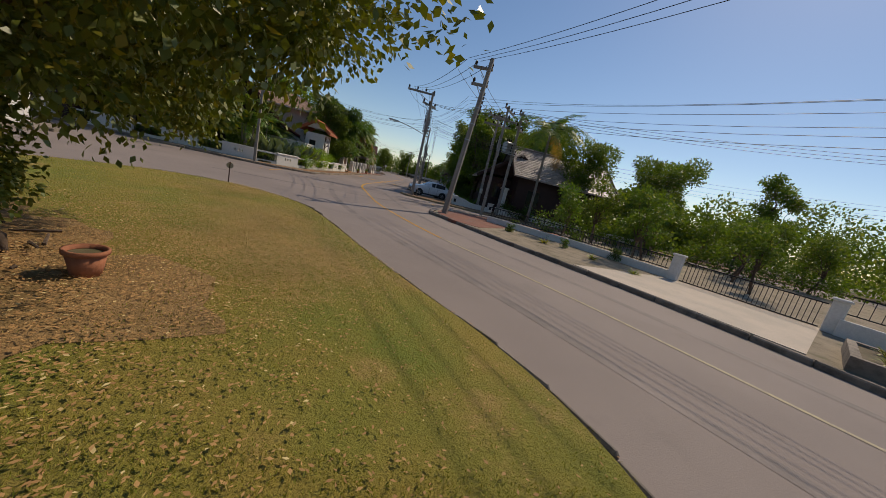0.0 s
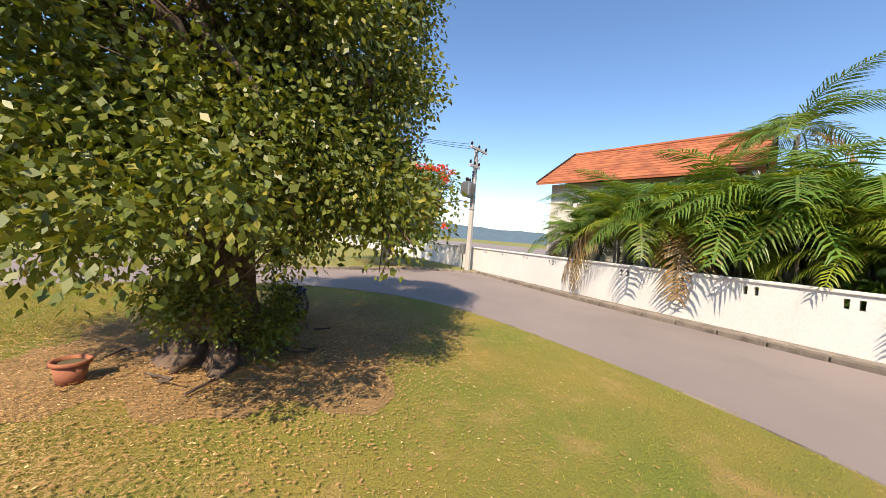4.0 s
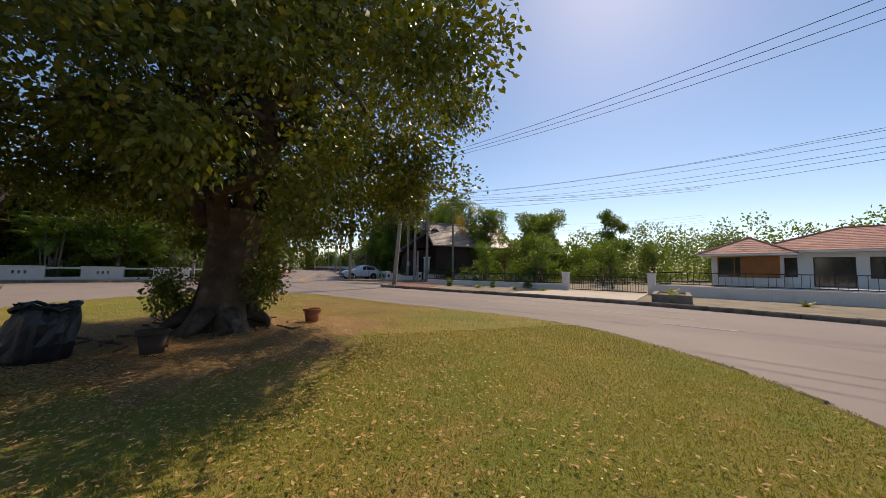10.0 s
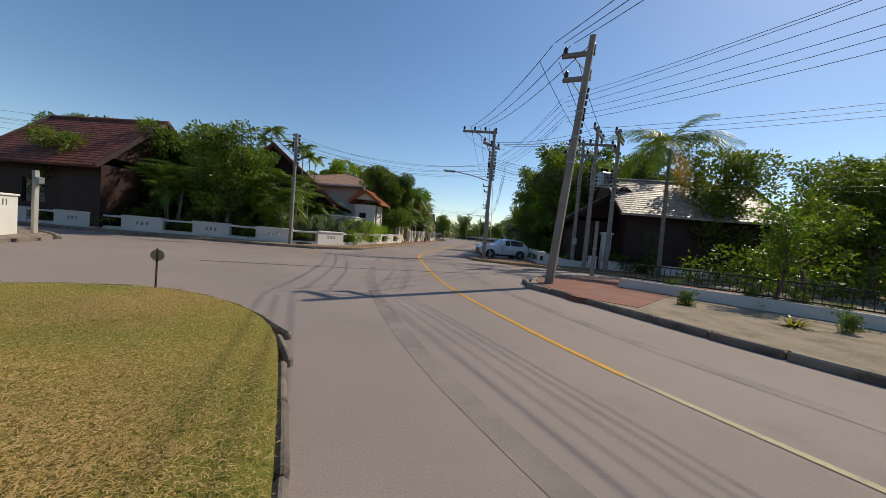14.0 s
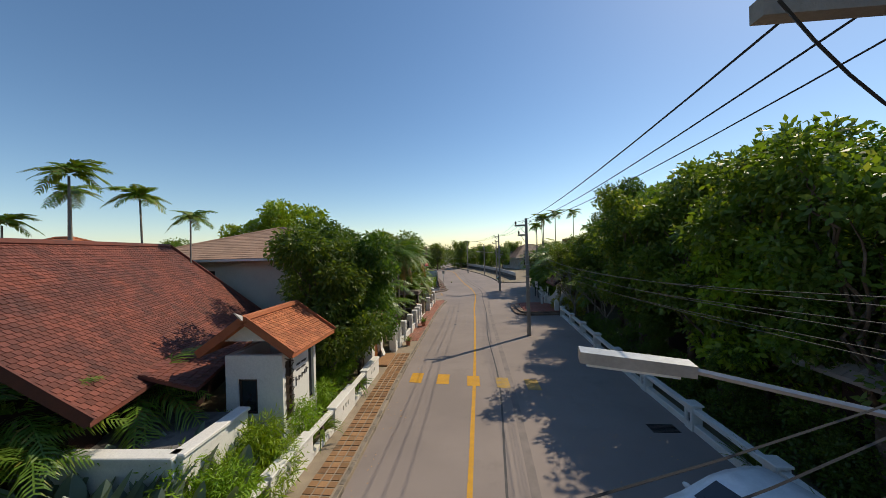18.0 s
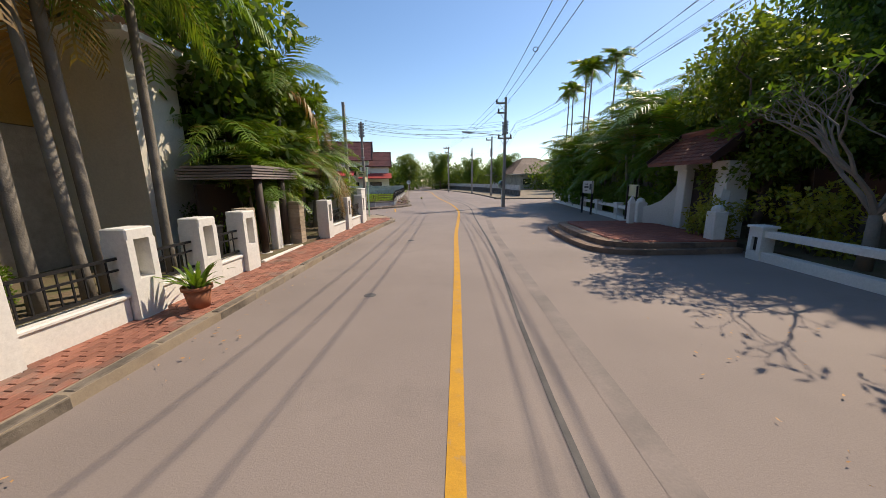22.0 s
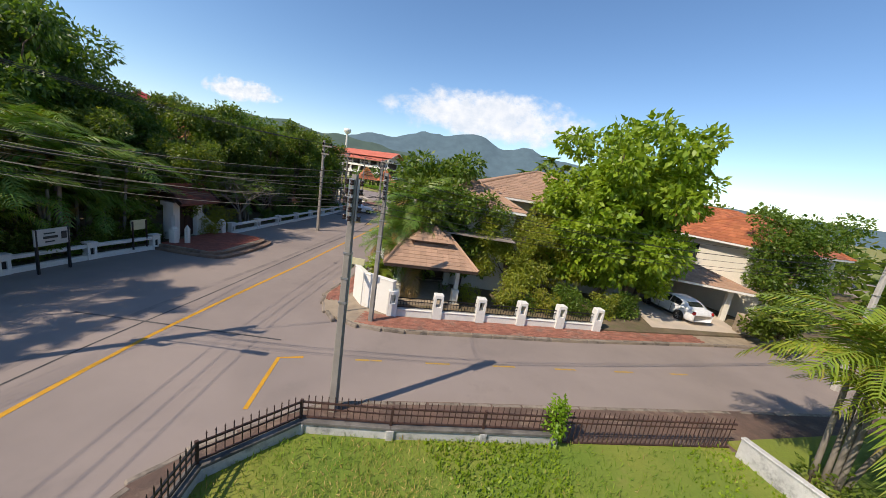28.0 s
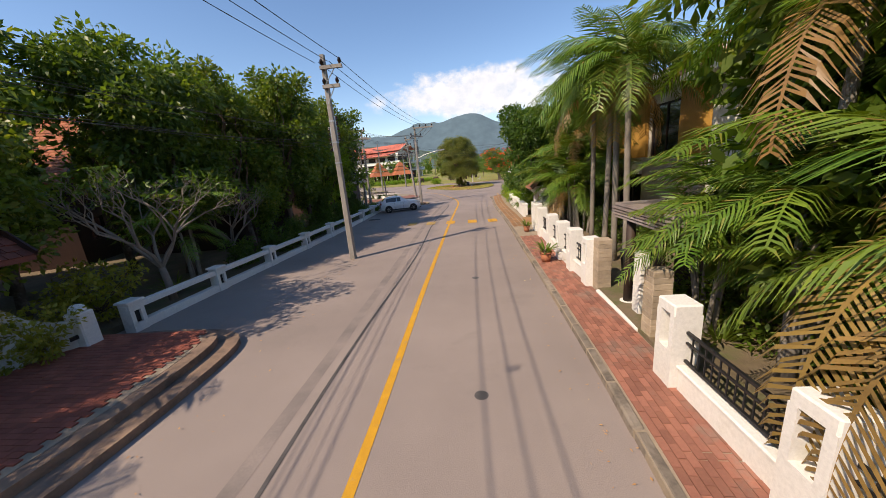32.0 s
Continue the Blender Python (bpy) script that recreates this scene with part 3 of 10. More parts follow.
def palm_proto(name, h, kind, mat, seed, n=13, r=0.11, label="", stems=1, spread=0.0, dry=1, scale=1.0, low=0.0, category="palm"):
    """Trunk or trunks, each with a head of fronds; every frond is a part."""
    rnd = random.Random(seed)
    e = thing(name, label=label, category=category)
    for s in range(stems):
        a = rnd.uniform(0, 6.28)
        x, y = (spread * math.cos(a) * rnd.uniform(0.3, 1), spread * math.sin(a) * rnd.uniform(0.3, 1)) if stems > 1 else (0, 0)
        hh = h * (rnd.uniform(0.45, 1) if stems > 1 else 1)
        tx, ty = x * 1.5 + rnd.uniform(-0.2, 0.2), y * 1.5 + rnd.uniform(-0.2, 0.2)
        if hh > 0.5:
            pts = [(x + (tx - x) * i / 6, y + (ty - y) * i / 6, hh * i / 6) for i in range(7)]
            part("trunk", MB().tube(pts, [r * 1.35, r * 1.05, r, r, r * 0.95, r * 0.9, r * 0.8], 8), "palm_bark", e, smooth=True)
        for i in range(n):
            f = put("frond", frond_mesh(kind, "palm_dry" if i < dry else mat, rnd.randrange(3)), e)
            up = (rnd.uniform(-55, 15) if kind == "areca" else (rnd.uniform(-62, 22) if kind == "betel" else rnd.uniform(-45, 38))) if i >= dry else 45
            sc = scale * rnd.uniform(0.8, 1.15)
            f.matrix_basis = pose(tx, ty, max(hh - low * rnd.random(), 0.05), 0, up - 18, 360 * i / n + rnd.uniform(-14, 14)) @ Matrix.Scale(sc, 4)
    return e


def place(proto, spots, first=True):
    """Puts a thing at the first spot and copies at the others: x, y, turn, scale and, if told, z."""
    out = []
    for i, s in enumerate(spots):
        x, y, rz, sc = s[:4]
        z = s[4] if len(s) > 4 else 0.12
        m = pose(x, y, z, 0, 0, rz) @ Matrix.Diagonal((sc, sc, sc * (s[5] if len(s) > 5 else 1.0), 1))
        if i == 0:
            proto.matrix_basis = m
            out.append(proto)
        else:
            keep = proto.scale.copy()
            proto.scale = (1, 1, 1)
            out.append(copy_thing(proto, m))
            proto.scale = keep
    return out


def tiles_on(a, b, c, d, tw, th, lift=0.03, gap=0.012, mb=None):
    """Overlapping roof tiles on the slope a-b (eave) to d-c (ridge)."""
    a, b, c, d = (Vector(p) for p in (a, b, c, d))
    mb = mb or MB()
    up = ((d - a) + (c - b)).length / 2
    nrm = (b - a).cross(d - a).normalized()
    rows = max(1, round(up / th))
    for i in range(rows):
        t0, t1 = i / rows, min(1.0, (i + 1.25) / rows)
        l0, r0, l1, r1 = a.lerp(d, t0), b.lerp(c, t0), a.lerp(d, t1), b.lerp(c, t1)
        w = (r0 - l0).length
        cols = max(1, round(w / tw))
        g = gap / max(w, 0.1)
        for k in range(cols):
            s0, s1 = k / cols + g, (k + 1) / cols - g
            if i % 2:
                s0, s1 = max(g, s0 - 0.5 / cols), max(2 * g, s1 - 0.5 / cols)
            p = [l0.lerp(r0, s0) + nrm * lift, l0.lerp(r0, s1) + nrm * lift, l1.lerp(r1, s1) + nrm * 0.006, l1.lerp(r1, s0) + nrm * 0.006]
            q = [p[0] - nrm * lift * 0.9, p[1] - nrm * lift * 0.9]
            mb.add(p + q, [(0, 1, 2, 3), (4, 5, 1, 0), (4, 0, 3), (5, 2, 1)])
    return mb


def hip_roof(e, x0, y0, x1, y1, z, h, mat, over=0.6, tw=0.34, th=0.3, thick=0.14, inset=None, name="roof", fascia="white_wall"):
    """A hipped roof over a rectangle: slab, four tiled slopes, ridge caps."""
    x0, y0, x1, y1 = x0 - over, y0 - over, x1 + over, y1 + over
    w, d = x1 - x0, y1 - y0
    k = min(w, d) / 2 if inset is None else inset
    if w >= d:
        r0, r1 = (x0 + k, (y0 + y1) / 2, z + h), (x1 - k, (y0 + y1) / 2, z + h)
        quads = [((x0, y0, z), (x1, y0, z), r1, r0), ((x1, y1, z), (x0, y1, z), r0, r1), ((x1, y0, z), (x1, y1, z), r1, r1), ((x0, y1, z), (x0, y0, z), r0, r0)]
    else:
        r0, r1 = ((x0 + x1) / 2, y0 + k, z + h), ((x0 + x1) / 2, y1 - k, z + h)
        quads = [((x1, y0, z), (x1, y1, z), r1, r0), ((x0, y1, z), (x0, y0, z), r0, r1), ((x0, y0, z), (x1, y0, z), r0, r0), ((x1, y1, z), (x0, y1, z), r1, r1)]
    base = part(name, MB().add([(x0, y0, z - thick), (x1, y0, z - thick), (x1, y1, z - thick), (x0, y1, z - thick), (x0, y0, z - 0.005), (x1, y0, z - 0.005), (x1, y1, z - 0.005), (x0, y1, z - 0.005)], [(3, 2, 1, 0), (0, 1, 5, 4), (1, 2, 6, 5), (2, 3, 7, 6), (3, 0, 4, 7), (4, 5, 6, 7)]), fascia, e)
    mb = MB()
    for q in quads:
        mb.add(q if q[2] != q[3] else q[:3], [(0, 1, 2, 3) if q[2] != q[3] else (0, 1, 2)])
        tiles_on(*q, tw, th, mb=mb)
    tagged(part("tiles", mb, mat, base), kind="stuff")
    cap = MB()
    for a, b in ((r0, r1), ((x0, y0, z), r0), ((x1, y1, z), r1), ((x0, y1, z), r0 if w >= d else r1), ((x1, y0, z), r1 if w >= d else r0)):
        cap.tube([Vector(a) + Vector((0, 0, 0.03)), Vector(b) + Vector((0, 0, 0.03))], 0.09, 6)
    part("ridge_cap", cap, mat, base)
    return base


def gable_roof(e, x0, y0, x1, y1, z, h, mat, over=0.5, ends=0.6, tw=0.3, th=0.3, axis="y", name="roof", barge="dark_wood", gable=None, thick=0.1):
    """A gabled roof with its ridge along an axis: two slabs with tiles, barge boards and filled gables."""
    base = None
    if axis == "y":
        P = lambda u, v, zz: (v, u, zz)
        u0, u1, v0, v1 = y0 - ends, y1 + ends, x0 - over, x1 + over
    else:
        P = lambda u, v, zz: (u, v, zz)
        u0, u1, v0, v1 = x0 - ends, x1 + ends, y0 - over, y1 + over
    vm = (v0 + v1) / 2
    slab = MB()
    pr = [P(u, v, zz) for u in (u0, u1) for v, zz in ((v0, z), (vm, z + h), (v1, z), (v1, z - thick), (vm, z + h - thick), (v0, z - thick))]
    slab.add(pr, [(0, 1, 4, 5), (1, 2, 3, 4), (11, 10, 7, 6), (10, 9, 8, 7), (0, 6, 7, 1), (1, 7, 8, 2), (5, 4, 10, 11), (4, 3, 9, 10), (0, 5, 11, 6), (2, 8, 9, 3)])
    base = part(name, slab, mat, e)
    t = MB()
    for va in (v0, v1):
        a, b = P(u0, va, z), P(u1, va, z)
        c, d = P(u1, vm, z + h), P(u0, vm, z + h)
        if (Vector(b) - Vector(a)).cross(Vector(d) - Vector(a)).z < 0:
            a, b, c, d = b, a, d, c
        tiles_on(a, b, c, d, tw, th, mb=t)
    tagged(part("tiles", t, mat, base), kind="stuff")
    part("ridge_cap", MB().tube([P(u0 - 0.05, vm, z + h + 0.04), P(u1 + 0.05, vm, z + h + 0.04)], 0.11, 6), mat, base)
    for u in (u0, u1):
        bb = MB()
        for va in (v0, v1):
            bb.beam(P(u, va, z + 0.0), P(u, vm, z + h + 0.02), 0.05, 0.24)
        part("barge_board", bb, barge, base)
    if gable:
        for u in (u0 + ends, u1 - ends):
            g = MB()
            k = over * h / (vm - v0)
            tri = [P(u, v0 + over, z + k - thick), P(u, v1 - over, z + k - thick), P(u, vm, z + h - thick)]
            du = 0.08 if u == u0 + ends else -0.08
            back = [tuple(Vector(p) + (Vector((0, du, 0)) if axis == "y" else Vector((du, 0, 0)))) for p in tri]
            g.add(tri + back, [(0, 1, 2), (5, 4, 3), (0, 3, 4, 1), (1, 4, 5, 2), (2, 5, 3, 0)])
            part("gable", g, gable, e)
    return base


def walls_with_openings(e, x0, y0, x1, y1, z0, z1, mat, openings, t=0.2, glass="glass", frame_mat="dark_wood", names="wall"):
    """Four walls of a box with holes cut for windows and doors: (side, along0, along1, low, high, kind)."""
    sides = {"s": ((x0, y0), (x1, y0)), "n": ((x1, y1), (x0, y1)), "e": ((x1, y0), (x1, y1)), "w": ((x0, y1), (x0, y0))}
    for s, (a, b) in sides.items():
        a, b = Vector(a), Vector(b)
        L = (b - a).length
        d = (b - a) / L
        inw = Vector((-d.y, d.x))
        ops = sorted([o[1:] for o in openings if o[0] == s])
        mb = MB()

        def blk(s0, s1, l, h, dep=t, off=0.0, target=None):
            if s1 - s0 < 0.005 or h - l < 0.005:
                return
            p, q = a + d * s0 + inw * off, a + d * s1 + inw * off
            r, u = q + inw * dep, p + inw * dep
            (target or mb).add([(p.x, p.y, l), (q.x, q.y, l), (r.x, r.y, l), (u.x, u.y, l), (p.x, p.y, h), (q.x, q.y, h), (r.x, r.y, h), (u.x, u.y, h)],
                               [(3, 2, 1, 0), (4, 5, 6, 7), (0, 1, 5, 4), (1, 2, 6, 5), (2, 3, 7, 6), (3, 0, 4, 7)])

        cur = 0.0 if s in "sn" else t
        end = L if s in "sn" else L - t
        # one connected slab with holes: cells between the edges of the openings
        us = sorted({cur, end} | {v for o in ops for v in o[:2] if cur < v < end})
        zs = sorted({z0, z1} | {z0 + v for o in ops for v in o[2:4] if z0 < z0 + v < z1})
        full = {(i, k): not any(o[0] - 1e-6 <= us[i] and us[i + 1] <= o[1] + 1e-6 and z0 + o[2] - 1e-6 <= zs[k] and zs[k + 1] <= z0 + o[3] + 1e-6 for o in ops) for i in range(len(us) - 1) for k in range(len(zs) - 1)}
        idx = {}

        def vert(i, k, side):
            key = (i, k, side)
            if key not in idx:
                p = a + d * us[i] + inw * (t * side)
                idx.update({key: len(mb.v)})
                mb.v.append((p.x, p.y, zs[k]))
            return idx[key]

        for (i, k), on in full.items():
            if not on:
                continue
            q = [vert(i, k, 0), vert(i + 1, k, 0), vert(i + 1, k + 1, 0), vert(i, k + 1, 0)]
            r = [vert(i, k, 1), vert(i + 1, k, 1), vert(i + 1, k + 1, 1), vert(i, k + 1, 1)]
            mb.f += [tuple(q), tuple(reversed(r))]
            for (di, dk), m0, m1 in (((0, -1), 0, 1), ((1, 0), 1, 2), ((0, 1), 2, 3), ((-1, 0), 3, 0)):
                if not full.get((i + di, k + dk), False):
                    mb.f.append((q[m1], q[m0], r[m0], r[m1]))
        part(names, mb, mat, e)
        for o0, o1, lo, hi, kind in ops:
            win = "window" if kind != "door" else "door"
            fr = MB()
            f = 0.07
            for q0, q1, l, h in ((o0, o1, lo, lo + f), (o0, o1, hi - f, hi), (o0, o0 + f, lo + f, hi - f), (o1 - f, o1, lo + f, hi - f)):
                blk(q0, q1, z0 + l, z0 + h, 0.08, 0.05, fr)
            if kind != "door" and o1 - o0 > 0.9:
                c = (o0 + o1) / 2
                blk(c - 0.03, c + 0.03, z0 + lo + f, z0 + hi - f, 0.07, 0.055, fr)
            w = part(win, fr, frame_mat, e)
            g = MB()
            blk(o0 + f, o1 - f, z0 + lo + f, z0 + hi - f, 0.02, 0.09, g)
            part("pane" if kind != "door" else "leaf", g, glass if kind != "door" else frame_mat, w)
            if kind == "sill":
                sb = MB()
                blk(o0 - 0.08, o1 + 0.08, z0 + lo - 0.08, z0 + lo - 0.005, 0.1, -0.08, sb)
                part("sill", sb, mat, w)

# ---- ground, roads, blocks ----
solid("ground", MB().add([(-2500, -2500, -0.06), (2500, -2500, -0.06), (2500, 2500, -0.06), (-2500, 2500, -0.06)], [(0, 1, 2, 3)]), "lawn_far", "dry green plain that reaches the horizon", "ground", kind="structure")
rd = MB()
for gx in range(-12, 12):
    for gy in range(-14, 26):
        x, y = gx * 10.0, gy * 10.0
        rd.add([(x, y, 0), (x + 10, y, 0), (x + 10, y + 10, 0), (x, y + 10, 0)], [(0, 1, 2, 3)])
solid("road", rd, "asphalt", "pale worn concrete street with tyre marks", "road", kind="structure")

KERB_H = 0.13


def kerb_stones(name, line, mat="kerb", step=1.0, label="low worn concrete kerb", closed=False, h=KERB_H, w=0.16):
    """Kerb stones along a line, each its own part, sharing one mesh."""
    e = thing(name, label=label, category="kerb", kind="structure")
    me = MB().box(0.008, 0, -0.02, step - 0.008, w, h + 0.015, 0.03).mesh("kerb_stone", mat)
    rnd = random.Random(len(line))
    for x, y, a in along(line + ([line[0]] if closed else []), step):
        o = put("kerb_stone", me, e)
        o.matrix_basis = pose(x, y, rnd.uniform(-0.012, 0.008), 0, rnd.uniform(-0.4, 0.4), a + rnd.uniform(-0.8, 0.8))
    return e


def block(name, pts, mat, label, category="ground", z=KERB_H, z0=-0.02):
    return solid(name, MB().prism(pts, z0, z), mat, label, category, kind="structure")


ISLAND = smooth_line([(6.35, 1.2), (6.1, 2.4), (5.5, 3.6), (4.7, 4.75), (3.5, 6.6), (2.3, 8.6), (1.1, 10.3), (-0.3, 11.2), (-1.9, 11.5), (-3.6, 10.75), (-4.8, 9.0), (-5.5, 6.4), (-5.6, 3.0), (-5.4, 1.2), (-4.9, -0.2), (-4.1, -1.4), (-2.8, -2.6), (-1.0, -3.5), (1.0, -3.9), (2.6, -3.95), (4.1, -3.6), (5.2, -2.8), (5.9, -1.6), (6.25, -0.2)], 4, True)
block("island_lawn", ISLAND, "lawn", "dry yellow-green lawn of the traffic island", "lawn", 0.1)
litter = [(-0.2 + (2.5 + 0.4 * math.sin(3 * a + 1) + 0.3 * math.sin(7 * a) + 0.2 * math.sin(16 * a)) * math.cos(a), 2.3 + (2.4 + 0.4 * math.sin(4 * a) + 0.3 * math.sin(9 * a + 2) + 0.15 * math.sin(17 * a)) * math.sin(a)) for a in (6.2832 * k / 64 for k in range(64))]
solid("leaf_litter_ground", MB().add([(x, y, 0.105) for x, y in litter], [tuple(range(64))]), "litter_ground", "brown leaf litter round the trunk", "ground", kind="structure")
kerb_stones("island_kerb", [p for p in reversed(ISLAND)], "kerb", 0.8, "low flush concrete edging of the lawn", True, 0.085, 0.08)

SOUTH_EDGE = smooth_line([(-12.9, -6.9), (-9.6, -8.6), (-7.0, -8.4), (-5.0, -8.35), (-2.5, -8.6), (0.0, -9.4), (4.2, -11.5), (9.0, -13.4), (15.0, -15.4), (20.0, -18.5), (29.0, -27.5), (44.0, -46.0)], 4)
block("park_lawn", SOUTH_EDGE + [(60, -90), (-14.5, -90), (-13.4, -20)], "lawn_far", "sunlit dry park lawn behind a kerb", "lawn")
kerb_stones("park_kerb", SOUTH_EDGE, "kerb", 1.0)
block("path", [(-1.9, -9.3), (-0.6, -9.6), (1.2, -20), (4.5, -34), (8, -46), (6.5, -46), (2.6, -34), (-0.6, -20)], "rubble", "dusty paved path across the lawn", "path", KERB_H + 0.012, KERB_H - 0.05)

EAST_EDGE = smooth_line([(70, -48), (50, -30.5), (33, -19.5), (23.3, -12.9), (19.5, -9.0), (16.6, -5.4), (15.0, -2.2), (14.3, 0.6), (13.1, 4.0), (11.6, 7.2), (9.7, 10.2), (8.2, 12.4), (6.4, 15.4), (5.4, 17.1), (5.8, 18.6), (6.9, 20.4), (9.4, 21.5), (20, 21.7), (60, 21.7)], 4)
block("east_verge", EAST_EDGE + [(90, 21.7), (90, -48)], "rubble", "dusty verge with rubble and weeds", "verge")
kerb_stones("east_kerb", EAST_EDGE, "kerb", 1.0)
block("driveway", [(9.85, 10.05), (12.6, 5.35), (17.0, 8.3), (14.8, 11.9)], "drive", "pale concrete driveway in the sun", "driveway", KERB_H + 0.02, 0.0)
block("corner_paving", [(5.6, 17.0), (5.7, 18.4), (6.9, 20.2), (9.4, 21.3), (14, 21.5), (14, 18.6), (9.5, 17.2), (7.4, 14.5), (6.2, 15.2)], "brick_pave", "old red block paving at the corner", "paving", KERB_H + 0.012, 0.0)

J_EDGE = smooth_line([(40, 25.2), (12, 25.4), (8.6, 25.5), (6.2, 25.85), (4.5, 26.15), (3.5, 26.7), (3.55, 27.6), (4.6, 28.6), (6.2, 29.2), (7.2, 29.7)], 4)
RWALL = [(7.4, 27.5), (7.5, 31), (7.5, 36), (7.55, 41), (7.75, 46), (8.0, 50.5), (8.2, 55.6)]
RWALL2 = [(8.5, 61.6), (8.95, 64), (9.25, 67.5), (9.5, 71.0), (9.85, 75.5), (10.3, 80.5)]
block("pole_corner_paving", J_EDGE + [(7.4, 29.7), (7.4, 27.6), (40, 27.6)], "brick_tan", "worn tan paving round the pole", "paving")
kerb_stones("pole_corner_kerb", J_EDGE, "kerb_tan", 1.0, "tan painted concrete kerb round the corner")
block("east_garden", RWALL + [(8.6, 54.6), (8.9, 60.4)] + RWALL2 + [(10.5, 82), (60, 82), (60, 27.7), (7.4, 27.7)], "dirt", "shaded garden soil behind the low wall", "garden", 0.2)

LKERB = [(-30, 19.6), (-18, 21.3), (-9.1, 22.85), (-6.9, 23.35), (-5.6, 23.9), (-4.1, 25.6), (-3.75, 27.5), (-3.5, 34), (-3.58, 42), (-3.5, 50), (-3.4, 58), (-3.2, 62), (-3.05, 64.4), (-3.9, 66.2), (-5.5, 67.0), (-7.5, 66.9), (-10.0, 66.3), (-15.0, 65.05), (-18.4, 64.05), (-28, 61.3), (-50, 56)]
LKERB = smooth_line(LKERB, 3)
LWALL_B = [(-30, 20.9), (-17.0, 22.4), (-12.0, 24.0), (-8.3, 24.55), (-6.8, 25.0), (-5.55, 27.1), (-5.2, 30.0), (-4.95, 36.0), (-4.95, 41.5)]
LWALL_C = [(-4.95, 44.9), (-4.75, 50), (-4.65, 56), (-4.45, 61.5), (-4.5, 63.9)]
SIDE_WALL = [(-6.75, 65.5), (-10.45, 64.65), (-14.6, 63.72), (-18.9, 62.75)]
block("west_pavement", LKERB + [(-50, 20)], "grout", "sandy bed of the block pavement", "pavement")
kerb_stones("west_kerb", LKERB, "kerb", 1.0, "rounded concrete kerb with dark stains")
block("west_garden", LWALL_B + [(-6.4, 42.5), (-6.4, 44.2)] + LWALL_C + [(-5.0, 64.7), (-6.7, 65.45)] + SIDE_WALL + [(-60, 51), (-60, 21)], "dirt", "garden soil behind the white wall", "garden", 0.22)

LOT_KERB = smooth_line([(-60, 60.5), (-30, 66.6), (-13.4, 70.2), (-8.7, 71.25), (-6.3, 71.95), (-5.0, 73.1), (-4.0, 74.3), (-3.65, 75.8), (-3.95, 78.2), (-4.55, 81.8), (-5.4, 88), (-7.0, 97), (-9.8, 118), (-15, 140)], 3)
LOT_WALL = [(-18.2, 70.9), (-12.6, 72.0), (-10.65, 72.35), (-8.3, 72.8), (-6.15, 73.1), (-4.85, 74.7), (-5.15, 76.8), (-5.45, 78.9), (-5.8, 81.3), (-6.1, 84.0), (-6.35, 87.0), (-6.6, 90), (-6.9, 93), (-7.2, 96), (-7.5, 99)]
block("lot_pavement", LOT_KERB + [(-60, 140)], "lot_pave", "dusty dark red pavement round the empty lot", "pavement", KERB_H)
kerb_stones("lot_kerb", list(LOT_KERB), "kerb", 1.0, "broken concrete kerb of the corner lot")
LOT_BACK = [(-24.8, 95.2), (-18.2, 71.2)]
block("empty_lot", LOT_WALL + LOT_BACK, "lot_grass", "rough green grass of an empty lot", "lot", 0.19)
block("back_gardens", [(-18.4, 70.6), (-25.0, 95.4), (-7.7, 99.4), (-9.5, 116), (-14, 130), (-60, 130), (-60, 60), (-24, 69.0)], "lot_grass", "green garden behind the lot", "garden", 0.196)

R2_EDGE = smooth_line([(30, 84.5), (8.5, 84.8), (6.0, 85.4), (5.2, 87), (4.6, 93), (3.2, 102), (0.5, 114), (-4, 130), (-9, 145)], 4)
block("far_pavement", R2_EDGE + [(40, 145), (40, 84.5)], "rubble", "pale dusty pavement along the far bend", "pavement")
kerb_stones("far_kerb", R2_EDGE, "kerb", 1.2)

WALL_A = smooth_line([(-14.2, -45), (-13.8, -20), (-13.3, -8), (-12.4, 0.5), (-11.85, 7), (-11.7, 12), (-12.0, 14.8), (-13.4, 16.7), (-15.6, 17.6)], 4)
block("west_verge", [(-12.9, -6.9), (-11.6, 0.5), (-11.1, 7), (-10.95, 12), (-11.2, 15.2), (-12.9, 17.5), (-15.8, 18.6), (-40, 18.4), (-40, -20), (-13.6, -20)], "kerb", "stained concrete strip below the white wall", "verge", 0.1)
kerb_stones("west_verge_kerb", smooth_line([(-15.8, 18.6), (-12.9, 17.5), (-11.2, 15.2), (-10.95, 12), (-11.1, 7), (-11.6, 0.5), (-12.9, -6.9)], 4), "kerb", 1.0)
block("palm_garden", WALL_A + [(-40, 17.4), (-40, -45)], "dirt", "shaded soil behind the tall white wall", "garden", 0.2)

# road markings
CENTRE = smooth_line([(10.6, 2.0), (9.0, 4.9), (8.25, 6.2), (7.0, 8.1), (5.1, 10.9), (3.4, 14.3), (2.3, 17.2), (1.15, 21.4), (0.25, 25.0), (-0.2, 29.5), (-0.08, 35.6), (0.1, 42.3), (0.26, 53), (0.3, 60), (0.48, 65.5), (0.52, 71), (0.0, 77), (-0.5, 80.5), (-1.6, 88), (-3.0, 100), (-4.6, 113), (-9.4, 132)], 6)
mk = MB()
near_line = [p for p in CENTRE if p[1] < 10.6]
ribbon([p for p in CENTRE if p[1] > 22], -0.075, 0.075, 0.006, mk)
ribbon([p for p in CENTRE if 10 < p[1] < 23], -0.05, 0.05, 0.0055, mk)
solid("centre_line", mk, "yellow", "worn yellow line along the middle of the street", "road marking", kind="structure")
